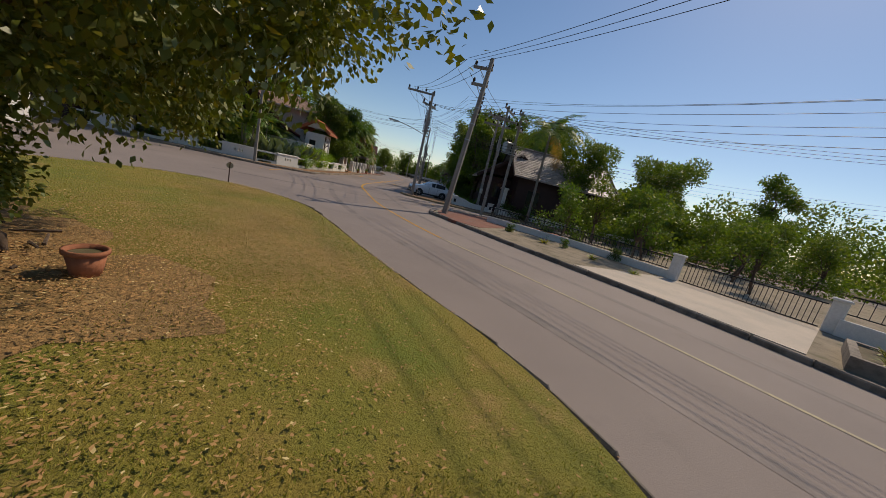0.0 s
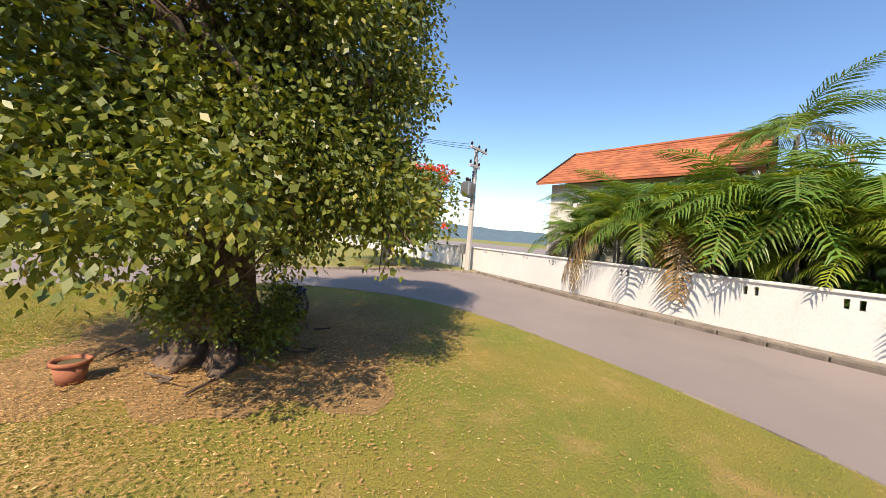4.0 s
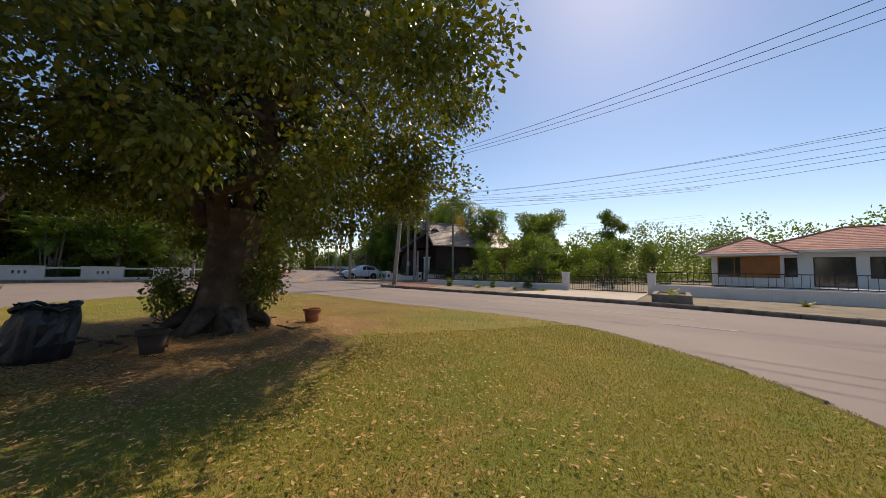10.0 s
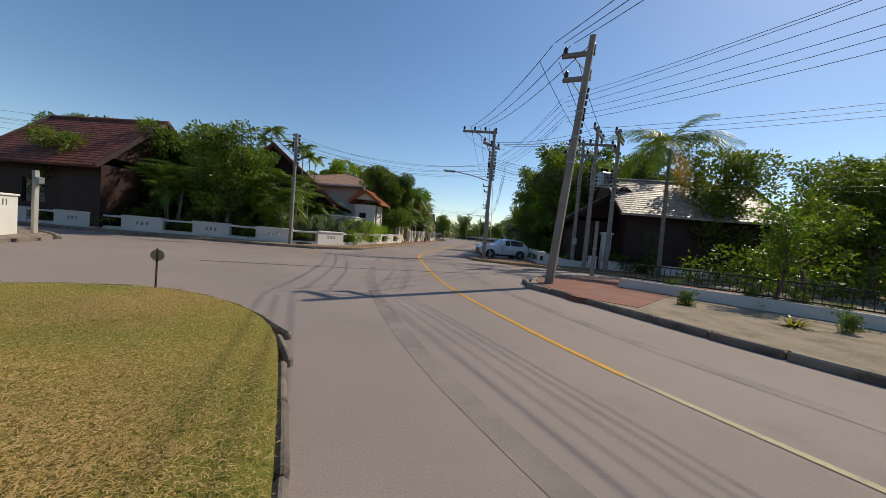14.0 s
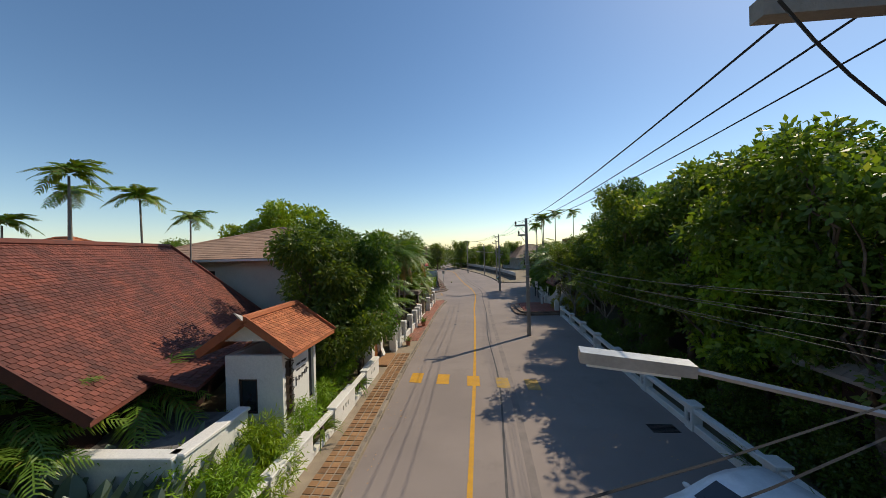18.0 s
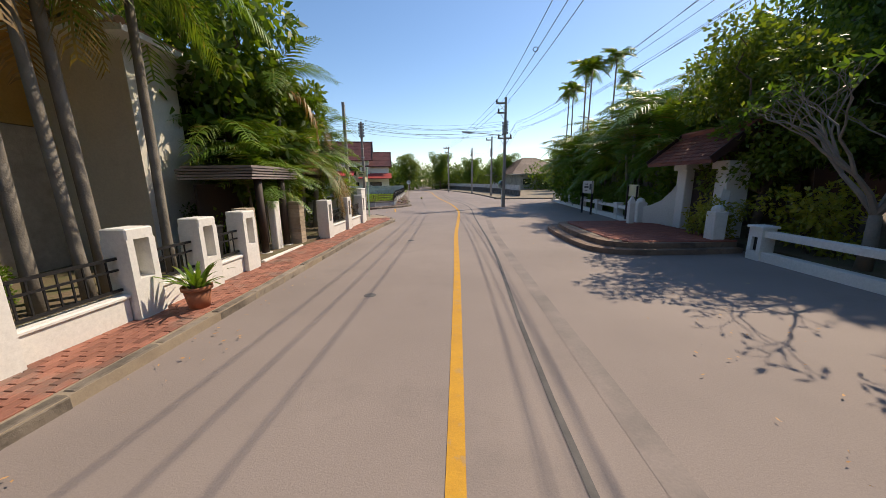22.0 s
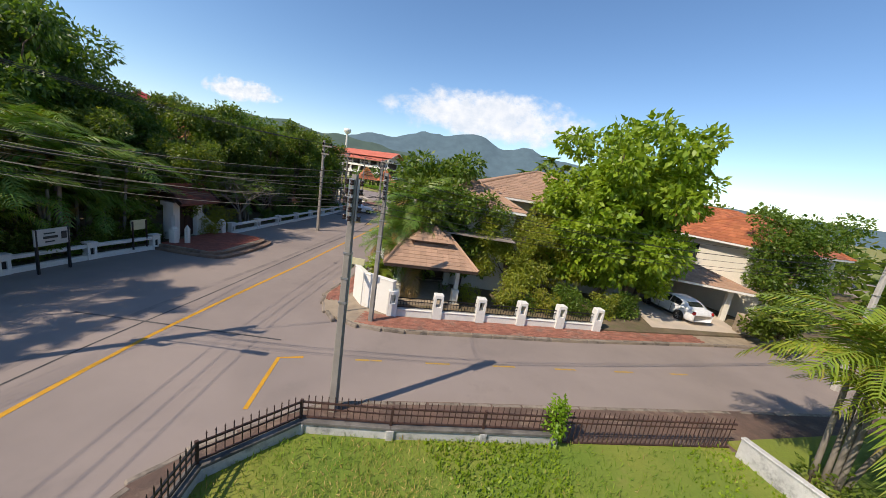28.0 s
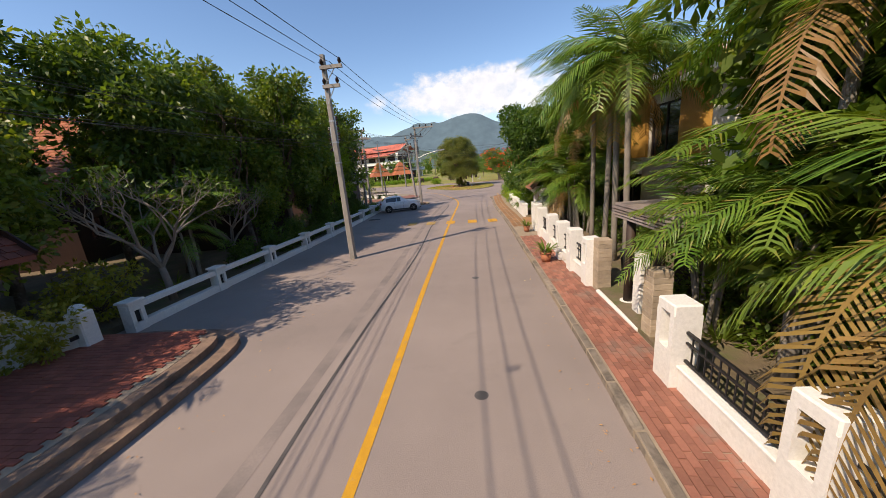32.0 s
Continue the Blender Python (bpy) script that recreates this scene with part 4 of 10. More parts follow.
solid("faded_line", ribbon(near_line, -0.045, 0.045, 0.006), "pale_yellow", "faded pale yellow line on the bend", "road marking", kind="structure")
zebra = thing("zebra_crossing", 0, 41, 0, 0, "five worn yellow bars of a crossing", "road marking", kind="structure")
for i, (x, y) in enumerate(((-2.8, 0.15), (-1.46, 0.0), (0.02, -0.2), (1.4, -0.4), (2.75, -0.6))):
    part("bar", MB().add([(x - 0.29, y - 0.58, 0.009), (x + 0.31, y - 0.63, 0.009), (x + 0.29, y + 0.58, 0.009), (x - 0.31, y + 0.62, 0.009)], [(0, 1, 2, 3)]), "yellow" if i < 3 else "yellow_worn", zebra)
for pts in ([(-5.5, 21.25), (-4.8, 21.36), (-4.9, 23.3)], [(6.3, 23.65), (5.5, 23.57), (5.67, 23.1)], [(-4.4, 72.55), (-3.92, 70.08), (-4.65, 69.82)]):
    solid("corner_marking", ribbon(pts, -0.06, 0.06, 0.006), "yellow", "yellow corner marking on the road", "road marking", kind="structure")
for x, y in ((-6.8, 69.33), (-9.25, 68.77), (-11.8, 68.16), (-14.35, 67.58), (-17.0, 66.95), (-19.7, 66.3)):
    solid("lane_dash", ribbon([(x + 0.45, y + 0.11), (x - 0.45, y - 0.11)], -0.05, 0.05, 0.006), "yellow_worn", "short worn yellow dash on the side street", "road marking", group="dashes of the side street", kind="structure")
for x, y, a in ((9.4, 1.2, 118), (11.0, -1.8, 118), (12.5, -4.6, 118)):
    d = Vector((math.cos(radians(a)), math.sin(radians(a)))) * 0.7
    solid("lane_dash", ribbon([(x - d.x, y - d.y), (x + d.x, y + d.y)], -0.05, 0.05, 0.006), "white_line", "faded whitish dash on the bend", "road marking", group="dashes of the bend", kind="structure")
# tar seam, tyre tracks and expansion joints
seam = [(x + 1.05 + 0.12 * math.sin(y * 0.35), y) for x, y in CENTRE if y > 29]
solid("tar_seam", ribbon(seam, -0.035, 0.035, 0.005), "tar", "dark tar seam beside the centre line", "road seam", kind="structure")
rnd = random.Random(5)
for off, w in ((1.62, 0.13),):
    line = [(x + off + 0.1 * math.sin(y * 0.17 + off), y) for x, y in CENTRE if y > 27]
    solid("tyre_track", ribbon(line, -w, w, 0.0025 + 0.0004 * rnd.random()), "tyre_mark", "dim tyre track along the street", "tyre track", kind="structure")
for off in (-2.3, 1.6):
    line = [(x + off * 0.85, y + off * 0.35) for x, y in CENTRE if 1 < y < 24]
    solid("tyre_track", ribbon(line, -0.13, 0.13, 0.003), "tyre_mark", "dim tyre track on the bend", "tyre track", kind="structure")
for pts in ([(-4.8, 15.6), (-1.0, 17.2), (4.6, 20.0)], [(-3.5, -5.1), (-1.2, -7.4), (0.6, -8.9)], [(10.0, -7.4), (16, -9.6), (21, -11.4)], [(-3.5, 22.6), (6, 22.2)], [(-3.4, 69.0), (4.0, 69.5)], [(8.5, 82.8), (0.5, 83.2), (-4.4, 83.0)]):
    solid("tar_seam", ribbon(smooth_line(pts, 4), -0.04, 0.04, 0.0055), "tar", "dark tar joint across the road", "road seam", kind="structure")
for x, y, r in ((-1.36, 58.5, 0.12), (-1.4, 52.6, 0.12), (7.2, 21.8, 0.3)):
    solid("manhole_cover" if r > 0.2 else "pothole", MB().lathe([(0.0, 0.004), (r * 0.7, 0.006), (r, 0.003)], 14, x, y), "tar", "small dark worn patch in the road", "road patch", kind="structure")
g = thing("drain_grate", 6.5, 36.8, 0.004, 0, "dark steel drain grate at the road edge", "drain grate", kind="structure")
for i in range(7):
    part("bar", MB().box(-0.45, i * 0.08 - 0.28, 0, 0.45, i * 0.08 - 0.24, 0.012), "black_metal", g)

# ---- walls and fences ----
def wall_run(name, a, b, z0, z1, t, mat, parent, cap=0.0, cap_h=0.07, bev=0.015):
    """A straight wall piece from a to b with an overhanging coping."""
    a, b = Vector(a), Vector(b)
    ang = math.degrees(math.atan2(b.y - a.y, b.x - a.x))
    L = (b - a).length
    mb = MB().box(0, -t / 2, z0, L, t / 2, z1, bev)
    if cap:
        mb.box(-cap / 2, -t / 2 - cap, z1 + 0.002, L + cap / 2, t / 2 + cap, z1 + cap_h, 0.02)
    o = part(name, mb, mat, parent)
    o.matrix_basis = pose(a.x, a.y, 0, 0, 0, ang)
    return o


def slotted_panel(parent, a, b, z0, z1, t, mat, slots, lo, hi, w=0.09, gap=0.12, name="panel", cap=0.05):
    """A panel with a row of upright slots through it at the middle."""
    a, b = Vector(a), Vector(b)
    L = (b - a).length
    mb = MB()
    tot = slots * w + (slots - 1) * gap
    s = (L - tot) / 2
    mb.box(0, -t / 2, z0, L, t / 2, lo), mb.box(0, -t / 2, hi, L, t / 2, z1)
    mb.box(0, -t / 2, lo, s, t / 2, hi)
    for i in range(slots):
        e0 = s + i * (w + gap) + w
        mb.box(e0, -t / 2, lo, e0 + (gap if i < slots - 1 else L - e0), t / 2, hi)
    if cap:
        mb.box(-0.02, -t / 2 - cap, z1 + 0.002, L + 0.02, t / 2 + cap, z1 + 0.07, 0.02)
    o = part(name, mb, mat, parent)
    o.matrix_basis = pose(a.x, a.y, 0, 0, 0, math.degrees(math.atan2(b.y - a.y, b.x - a.x)))
    return o


wa = thing("wall_west", label="tall white garden wall with paired slots", category="wall", kind="structure")
pts = along(WALL_A, 1.78)
for (x0, y0, _), (x1, y1, _) in zip(pts, pts[1:]):
    slotted_panel(wa, (x0, y0), (x1, y1), 0.05, 1.48, 0.2, "white_wall", 2, 1.13, 1.36, 0.1, 0.13)
wb = thing("wall_corner", label="low white wall with slotted panels and plant bays", category="wall", kind="structure")
pts = along(LWALL_B, 0.25)
bays = []
i = 0
wide, narrow = 8, 6
solid_turn = True
while i + narrow < len(pts):
    n = wide if solid_turn else narrow
    j = min(i + n, len(pts) - 1)
    a, b = pts[i][:2], pts[j][:2]
    if solid_turn:
        slotted_panel(wb, a, b, 0.1, 0.9, 0.26, "white_wall", 3, 0.5, 0.68, 0.1, 0.13)
    else:
        wall_run("plinth", a, b, 0.1, 0.3, 0.2, "white_wall", wb)
        wall_run("coping", a, b, 0.8, 0.9, 0.2, "white_wall", wb)
        bays.append(((a[0] + b[0]) / 2, (a[1] + b[1]) / 2))
    i = j
    solid_turn = not solid_turn


def rail_wall(name, line, label, step=3.1, h=0.78):
    """Low white wall: posts with a square hole plugged black for its shade, plinth, coping and an open gap between."""
    e = thing(name, label=label, category="wall", kind="structure")
    p = along(line, step)
    ends = p + [(line[-1][0], line[-1][1], p[-1][2])]
    for (x0, y0, a), (x1, y1, _) in zip(ends, ends[1:]):
        o = part("post", MB().box(-0.2, -0.17, 0, 0.2, 0.17, 0.24).box(-0.2, -0.17, 0.6, 0.2, 0.17, h + 0.06).box(-0.2, -0.17, 0.24, -0.09, 0.17, 0.6).box(0.09, -0.17, 0.24, 0.2, 0.17, 0.6).box(-0.25, -0.22, h + 0.06, 0.25, 0.22, h + 0.12, 0.02), "white_wall", e)
        o.matrix_basis = pose(x0, y0, 0, 0, 0, a)
        # Solid black plug gives the hole its shade by colour.
        part("niche", MB().box(-0.085, -0.1, 0.25, 0.085, 0.1, 0.59), "black_metal", o, "black plug that stands for shade in the hole")
        wall_run("plinth", (x0, y0), (x1, y1), 0.0, 0.24, 0.24, "white_wall", e)
        wall_run("coping", (x0, y0), (x1, y1), h - 0.16, h, 0.22, "white_wall", e)
    return e


rail_wall("wall_east", RWALL, "low white wall with open bays along the shaded garden")
rail_wall("wall_east_far", RWALL2, "low white wall with open bays beyond the gate")
wj = thing("wall_pole_corner", label="white wall that dips in a curve at the corner", category="wall", kind="structure")
prof = [(0, 0.78), (0.5, 0.78), (0.9, 0.7), (1.2, 0.58), (1.6, 0.52), (3.0, 0.5)]
part("panel", MB().add([(x, y, z) for y in (-0.12, 0.12) for x, zt in prof for z in (0.1, zt)], [(2 * i, 2 * i + 2, 2 * i + 3, 2 * i + 1) for i in range(5)] + [(12 + 2 * i, 12 + 2 * i + 1, 12 + 2 * i + 3, 12 + 2 * i + 2) for i in range(5)] + [(2 * i + 1, 2 * i + 3, 15 + 2 * i, 13 + 2 * i) for i in range(5)]), "white_wall", wj).matrix_basis = pose(7.5, 27.45, 0)
for x in (7.45, 10.5):
    o = part("post", MB().box(-0.2, -0.2, 0.1, 0.2, 0.2, 0.82, 0.02).box(-0.25, -0.25, 0.82, 0.25, 0.25, 0.88, 0.02), "white_wall", wj)
    o.matrix_basis = pose(x, 27.45, 0)
    # No recess is cut: a black plate paints its shade on the post.
    part("niche", MB().box(-0.09, -0.215, 0.35, 0.09, -0.16, 0.62), "black_metal", o, "black plate that stands for shade in a square recess")
for x0, x1 in ((11.0, 13.4), (13.8, 17.5), (17.9, 24.0)):
    wall_run("panel", (x0, 27.6), (x1, 27.6), 0.1, 0.6, 0.22, "white_wall", wj, 0.04)


def railing(parent, a, b, z0, z1, mat="black_metal", step=0.13, spear=False, hoops=False, name="railing"):
    a, b = Vector(a), Vector(b)
    L = (b - a).length
    mb = MB()
    mb.box(0, -0.02, z0, L, 0.02, z0 + 0.04), mb.box(0, -0.02, z1 - 0.04, L, 0.02, z1)
    if hoops:
        mb.box(0, -0.015, z1 - 0.2, L, 0.015, z1 - 0.17)
    n = max(2, int(L / step))
    for i in range(1, n):
        x = L * i / n
        mb.box(x - 0.009, -0.009, z0 + 0.04, x + 0.009, 0.009, z1 + (0.13 if spear else -0.04))
        if spear:
            mb.add([(x - 0.018, 0, z1 + 0.13), (x, -0.012, z1 + 0.13), (x + 0.018, 0, z1 + 0.13), (x, 0.012, z1 + 0.13), (x, 0, z1 + 0.2)], [(0, 1, 4), (1, 2, 4), (2, 3, 4), (3, 0, 4)])
    o = part(name, mb, mat, parent)
    o.matrix_basis = pose(a.x, a.y, 0, 0, 0, math.degrees(math.atan2(b.y - a.y, b.x - a.x)))
    return o


def pillar_fence(name, line, step, label, h=1.5, wall_h=0.5, spots=()):
    """White pillars with a niche, low walls and black railings between."""
    e = thing(name, label=label, category="fence", kind="structure")
    p = [(x, y, 89.0) for x, y in spots] or along(line, step)
    for x, y, a in p:
        w = 0.22
        o = part("pillar", MB().box(-w, -0.2, 0.1, w, 0.2, 0.75).box(-w, -0.2, 0.75, -0.12, 0.2, h - 0.16).box(0.12, -0.2, 0.75, w, 0.2, h - 0.16).box(-w, -0.2, h - 0.16, w, 0.2, h, 0.02), "white_wall", e)
        o.matrix_basis = pose(x, y, 0, 0, 0, a)
    ends = p
    for (x0, y0, a), (x1, y1, _) in zip(ends, ends[1:]):
        d = (Vector((x1, y1)) - Vector((x0, y0))).normalized() * 0.23
        q0, q1 = (x0 + d.x, y0 + d.y), (x1 - d.x, y1 - d.y)
        wall_run("low_wall", q0, q1, 0.1, wall_h, 0.18, "white_wall", e, 0.03, 0.05)
        railing(e, q0, q1, wall_h + 0.1, wall_h + 0.6, hoops=True)
    return e


pillar_fence("fence_street", (), 2.0, "white pillar fence with black railings along the pavement", spots=((-4.9, 45.1), (-4.82, 46.0), (-4.74, 47.45), (-4.68, 49.6), (-4.62, 51.35), (-4.62, 52.7), (-4.66, 54.05)))
pillar_fence("fence_street_far", [(-4.42, 58.4), (-4.4, 62.85)], 2.2, "white pillar fence beyond the entrance")
pillar_fence("fence_side", SIDE_WALL, 2.14, "white pillar fence along the side street", 1.35, 0.45)
ew = thing("wall_end", label="tall plain white wall that turns the corner", category="wall", kind="structure")
for a, b in (((-4.45, 63.0), (-4.5, 63.9)), ((-4.5, 63.9), (-5.2, 64.9)), ((-5.2, 64.9), (-6.75, 65.5))):
    wall_run("panel", a, b, 0.1, 1.75, 0.24, "white_wall", ew, 0.02, 0.05)

lf = thing("fence_lot", label="stained low wall with rusty spear railings round the empty lot", category="fence", kind="structure")
for k, (a, b) in enumerate(zip(LOT_WALL, LOT_WALL[1:])):
    gate = k == 0
    if not gate:
        wall_run("low_wall", a, b, 0.05, 0.46, 0.16, "grey_wall", lf, 0.0)
        wall_run("coping", a, b, 0.463, 0.54, 0.24, "coping", lf, 0.0)
    railing(lf, a, b, 0.2 if gate else 0.58, 1.02, "rust_metal" if k < 5 else "black_metal", 0.15, True, True)
    turn = math.degrees(math.atan2(b[1] - a[1], b[0] - a[0]))
    o = part("concrete_pier", MB().box(-0.1, -0.13, 0.05, 0.1, 0.13, 0.47, 0.015), "grey_wall", lf)
    o.matrix_basis = pose(b[0], b[1], 0, 0, 0, turn)
    o = part("post", MB().box(-0.032, -0.032, 0.54, 0.032, 0.032, 1.06), "rust_metal" if k < 5 else "black_metal", lf)
    o.matrix_basis = pose(b[0], b[1], 0, 0, 0, turn)
bw = thing("wall_lot_back", label="long white stained wall behind the lot", category="wall", kind="structure")
bd = Vector((-6.6, 24.0)).normalized()
for k in range(9):
    p = Vector((-18.2, 71.2)) + bd * 2.76 * k
    q, r = p + bd * 2.66, p + bd * 2.76
    wall_run("panel", tuple(p), tuple(q), 0.1, 0.78, 0.14, "grey_wall", bw, 0.03, 0.05)
    wall_run("post", tuple(q), tuple(r), 0.1, 0.9, 0.2, "grey_wall", bw)
gw = thing("wall_lot_north", label="grey plank-patterned concrete wall beside the white house", category="wall", kind="structure")
nd = Vector((-17.2, -4.0)).normalized()
for i in range(7):
    p = Vector((-7.6, 99.1)) + nd * 2.52 * i
    q, r = p + nd * 2.36, p + nd * 2.5
    for k in range(5):
        wall_run("plank", tuple(p), tuple(q), 0.1 + k * 0.28, 0.366 + k * 0.28, 0.1, "grey_wall", gw)
    wall_run("post", tuple(q), tuple(r), 0.05, 1.6, 0.2, "grey_wall", gw)
fw = thing("wall_far_bend", label="stained grey wall along the far bend", category="wall", kind="structure")
fl = [(x + 3.4, y + 0.5) for x, y in R2_EDGE if y > 87 and x < 8]
for a, b in zip(fl, fl[1:]):
    wall_run("panel", a, b, 0.05, 0.85, 0.18, "coping", fw)
    wall_run("upper_band", a, b, 0.853, 1.5, 0.16, "grey_wall", fw)
rl = thing("railing_far_bend", label="black railing in front of the far wall", category="railing", kind="structure")
for a, b in zip(fl, fl[1:]):
    railing(rl, (a[0] - 1.3, a[1]), (b[0] - 1.3, b[1]), 0.35, 1.0, step=0.3)
E_WALL = [(8.6, 18.6), (12.4, 15.6), (14.75, 11.9)]
ee = thing("wall_east_plot", label="low pale wall with a black railing on top", category="wall", kind="structure")
for a, b in zip(E_WALL, E_WALL[1:]):
    wall_run("low_wall", a, b, 0.1, 0.45, 0.16, "white_wall", ee)
    railing(ee, a, b, 0.5, 1.0, step=0.16)
E_WALL2 = [(16.9, 7.9), (18.6, 4.2), (20.6, 0.2), (22.6, -3.4), (26.0, -7.2), (34, -14.5)]
e2 = thing("wall_bungalow", label="low pale grey wall in front of the bungalow", category="wall", kind="structure")
for a, b in zip(E_WALL2, E_WALL2[1:]):
    wall_run("low_wall", a, b, 0.1, 0.62, 0.18, "grey_wall" if b[1] < -8 else "white_wall", e2)
    railing(e2, (a[0] + 2.4, a[1] + 1.5), (b[0] + 2.4, b[1] + 1.5), 0.6, 1.25, step=0.25)
for x, y in ((14.85, 11.75), (17.0, 8.1)):
    gp = thing("gate_post", x, y, 0.1, 35, "square white concrete gate post", "gate post", group="posts of the drive gate")
    part("shaft", MB().box(-0.17, -0.17, 0, 0.17, 0.17, 1.0, 0.02), "white_wall", gp)
    part("cap", MB().box(-0.21, -0.21, 1.003, 0.21, 0.21, 1.07, 0.02), "white_wall", gp)
gt = thing("sliding_gate", label="low black steel gate across the drive", category="gate")
railing(gt, (14.95, 11.5), (16.9, 8.3), 0.18, 0.95, step=0.12)

# ---- distance: hills, cloud, far woods ----
def ridge_mesh(az0, az1, dist, heights, seed):
    """A hill range along an arc, with a rough crest; heights by even steps of the arc."""
    mb = MB()
    n, m = 150, 9
    for i in range(n + 1):
        t = i / n
        a = radians(az0 + (az1 - az0) * t)
        k = t * (len(heights) - 1)
        j = min(int(k), len(heights) - 2)
        s = (k - j) * (k - j) * (3 - 2 * (k - j))
        h = heights[j] * (1 - s) + heights[j + 1] * s
        for q in range(m + 1):
            u = q / m
            d = dist * (0.8 + 0.2 * u)
            z = h * u ** 1.35 + noise.noise(Vector((t * 26 + seed, u * 3.1, seed))) * h * 0.11 * (0.3 + u) + noise.noise(Vector((t * 90 + seed, u * 7, seed))) * h * 0.03
            mb.v.append((math.sin(a) * d, math.cos(a) * d, z - 4))
    for i in range(n):
        for q in range(m):
            a = i * (m + 1) + q
            mb.f.append((a, a + 1, a + m + 2, a + m + 1))
    return mb


# Distance haze is painted in: a bluish base colour plus a faint emission.
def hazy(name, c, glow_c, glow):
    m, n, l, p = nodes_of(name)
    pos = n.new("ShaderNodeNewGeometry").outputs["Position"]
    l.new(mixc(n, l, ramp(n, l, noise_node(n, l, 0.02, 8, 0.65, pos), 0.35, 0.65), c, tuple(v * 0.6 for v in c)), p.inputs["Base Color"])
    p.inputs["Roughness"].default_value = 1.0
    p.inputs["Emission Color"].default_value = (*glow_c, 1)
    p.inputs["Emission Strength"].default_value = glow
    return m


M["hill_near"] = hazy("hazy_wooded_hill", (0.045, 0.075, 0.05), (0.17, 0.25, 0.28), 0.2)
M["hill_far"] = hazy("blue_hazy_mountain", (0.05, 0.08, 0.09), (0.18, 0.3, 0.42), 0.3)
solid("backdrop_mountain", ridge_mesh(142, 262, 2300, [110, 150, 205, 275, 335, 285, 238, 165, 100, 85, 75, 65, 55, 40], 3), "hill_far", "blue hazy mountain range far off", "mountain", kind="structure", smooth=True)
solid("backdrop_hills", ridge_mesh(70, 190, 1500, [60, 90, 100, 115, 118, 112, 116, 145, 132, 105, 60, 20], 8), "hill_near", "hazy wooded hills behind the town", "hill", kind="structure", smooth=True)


def cloud_sheet(name, cx, cz, rx, rz, y, seed, label):
    """A thin far sheet of sky whose cloud fades out along a torn edge."""
    m, n, l, p = nodes_of(name)
    n.remove(p)
    sep = n.new("ShaderNodeSeparateXYZ")
    l.new(n.new("ShaderNodeNewGeometry").outputs["Position"], sep.inputs[0])

    def calc(op, a, b):
        q = n.new("ShaderNodeMath")
        q.operation = op
        for k, v in enumerate((a, b)):
            if isinstance(v, (int, float)):
                q.inputs[k].default_value = v
            else:
                l.new(v, q.inputs[k])
        return q.outputs[0]

    u = calc("DIVIDE", calc("SUBTRACT", sep.outputs["X"], cx), rx)
    v = calc("DIVIDE", calc("SUBTRACT", sep.outputs["Z"], cz), rz)
    com = n.new("ShaderNodeCombineXYZ")
    l.new(calc("MULTIPLY", u, rx / rz * 0.8), com.inputs[0]), l.new(v, com.inputs[1])
    com.inputs[2].default_value = seed
    puff = noise_node(n, l, 1.5, 9, 0.62, com.outputs[0])
    low = calc("MULTIPLY", calc("MAXIMUM", calc("MULTIPLY", v, -1.0), 0.0), 0.35)
    far = calc("ADD", calc("MULTIPLY", u, u), calc("MULTIPLY", v, v))
    dens = calc("SUBTRACT", calc("SUBTRACT", calc("ADD", puff, 0.31), calc("MULTIPLY", far, 0.42)), low)
    # The cloud's daylight is put in as emission; the sheet takes no sun.
    em = n.new("ShaderNodeEmission")
    l.new(mixc(n, l, ramp(n, l, noise_node(n, l, 2.2, 6, 0.6, com.outputs[0]), 0.35, 0.7), (0.62, 0.7, 0.8), (0.88, 0.9, 0.92)), em.inputs["Color"])
    em.inputs["Strength"].default_value = 1.0
    tr, mix = n.new("ShaderNodeBsdfTransparent"), n.new("ShaderNodeMixShader")
    soft = n.new("ShaderNodeMapRange")
    soft.interpolation_type = "SMOOTHSTEP"
    soft.inputs["From Min"].default_value, soft.inputs["From Max"].default_value, soft.inputs["To Max"].default_value = 0.4, 0.72, 0.9
    l.new(dens, soft.inputs["Value"])
    l.new(soft.outputs["Result"], mix.inputs[0]), l.new(tr.outputs[0], mix.inputs[1]), l.new(em.outputs[0], mix.inputs[2])
    l.new(mix.outputs[0], n["Material Output"].inputs["Surface"])
    M[name] = m
    x0, x1, z0, z1 = cx - rx * 1.25, cx + rx * 1.25, cz - rz * 1.25, cz + rz * 1.25
    ob = solid("backdrop_cloud", MB().add([(x0, y, z0), (x1, y, z0), (x1, y, z1), (x0, y, z1)], [(0, 1, 2, 3)]), name, label, "cloud", kind="structure")
    ob.visible_shadow = False
    return ob


cloud_sheet("cumulus", -200, 620, 1120, 300, -3350, 3.7, "white cumulus cloud above the mountain")
cloud_sheet("small_cloud", 2050, 470, 400, 130, -2900, 8.1, "small wisp of cloud above the hills")


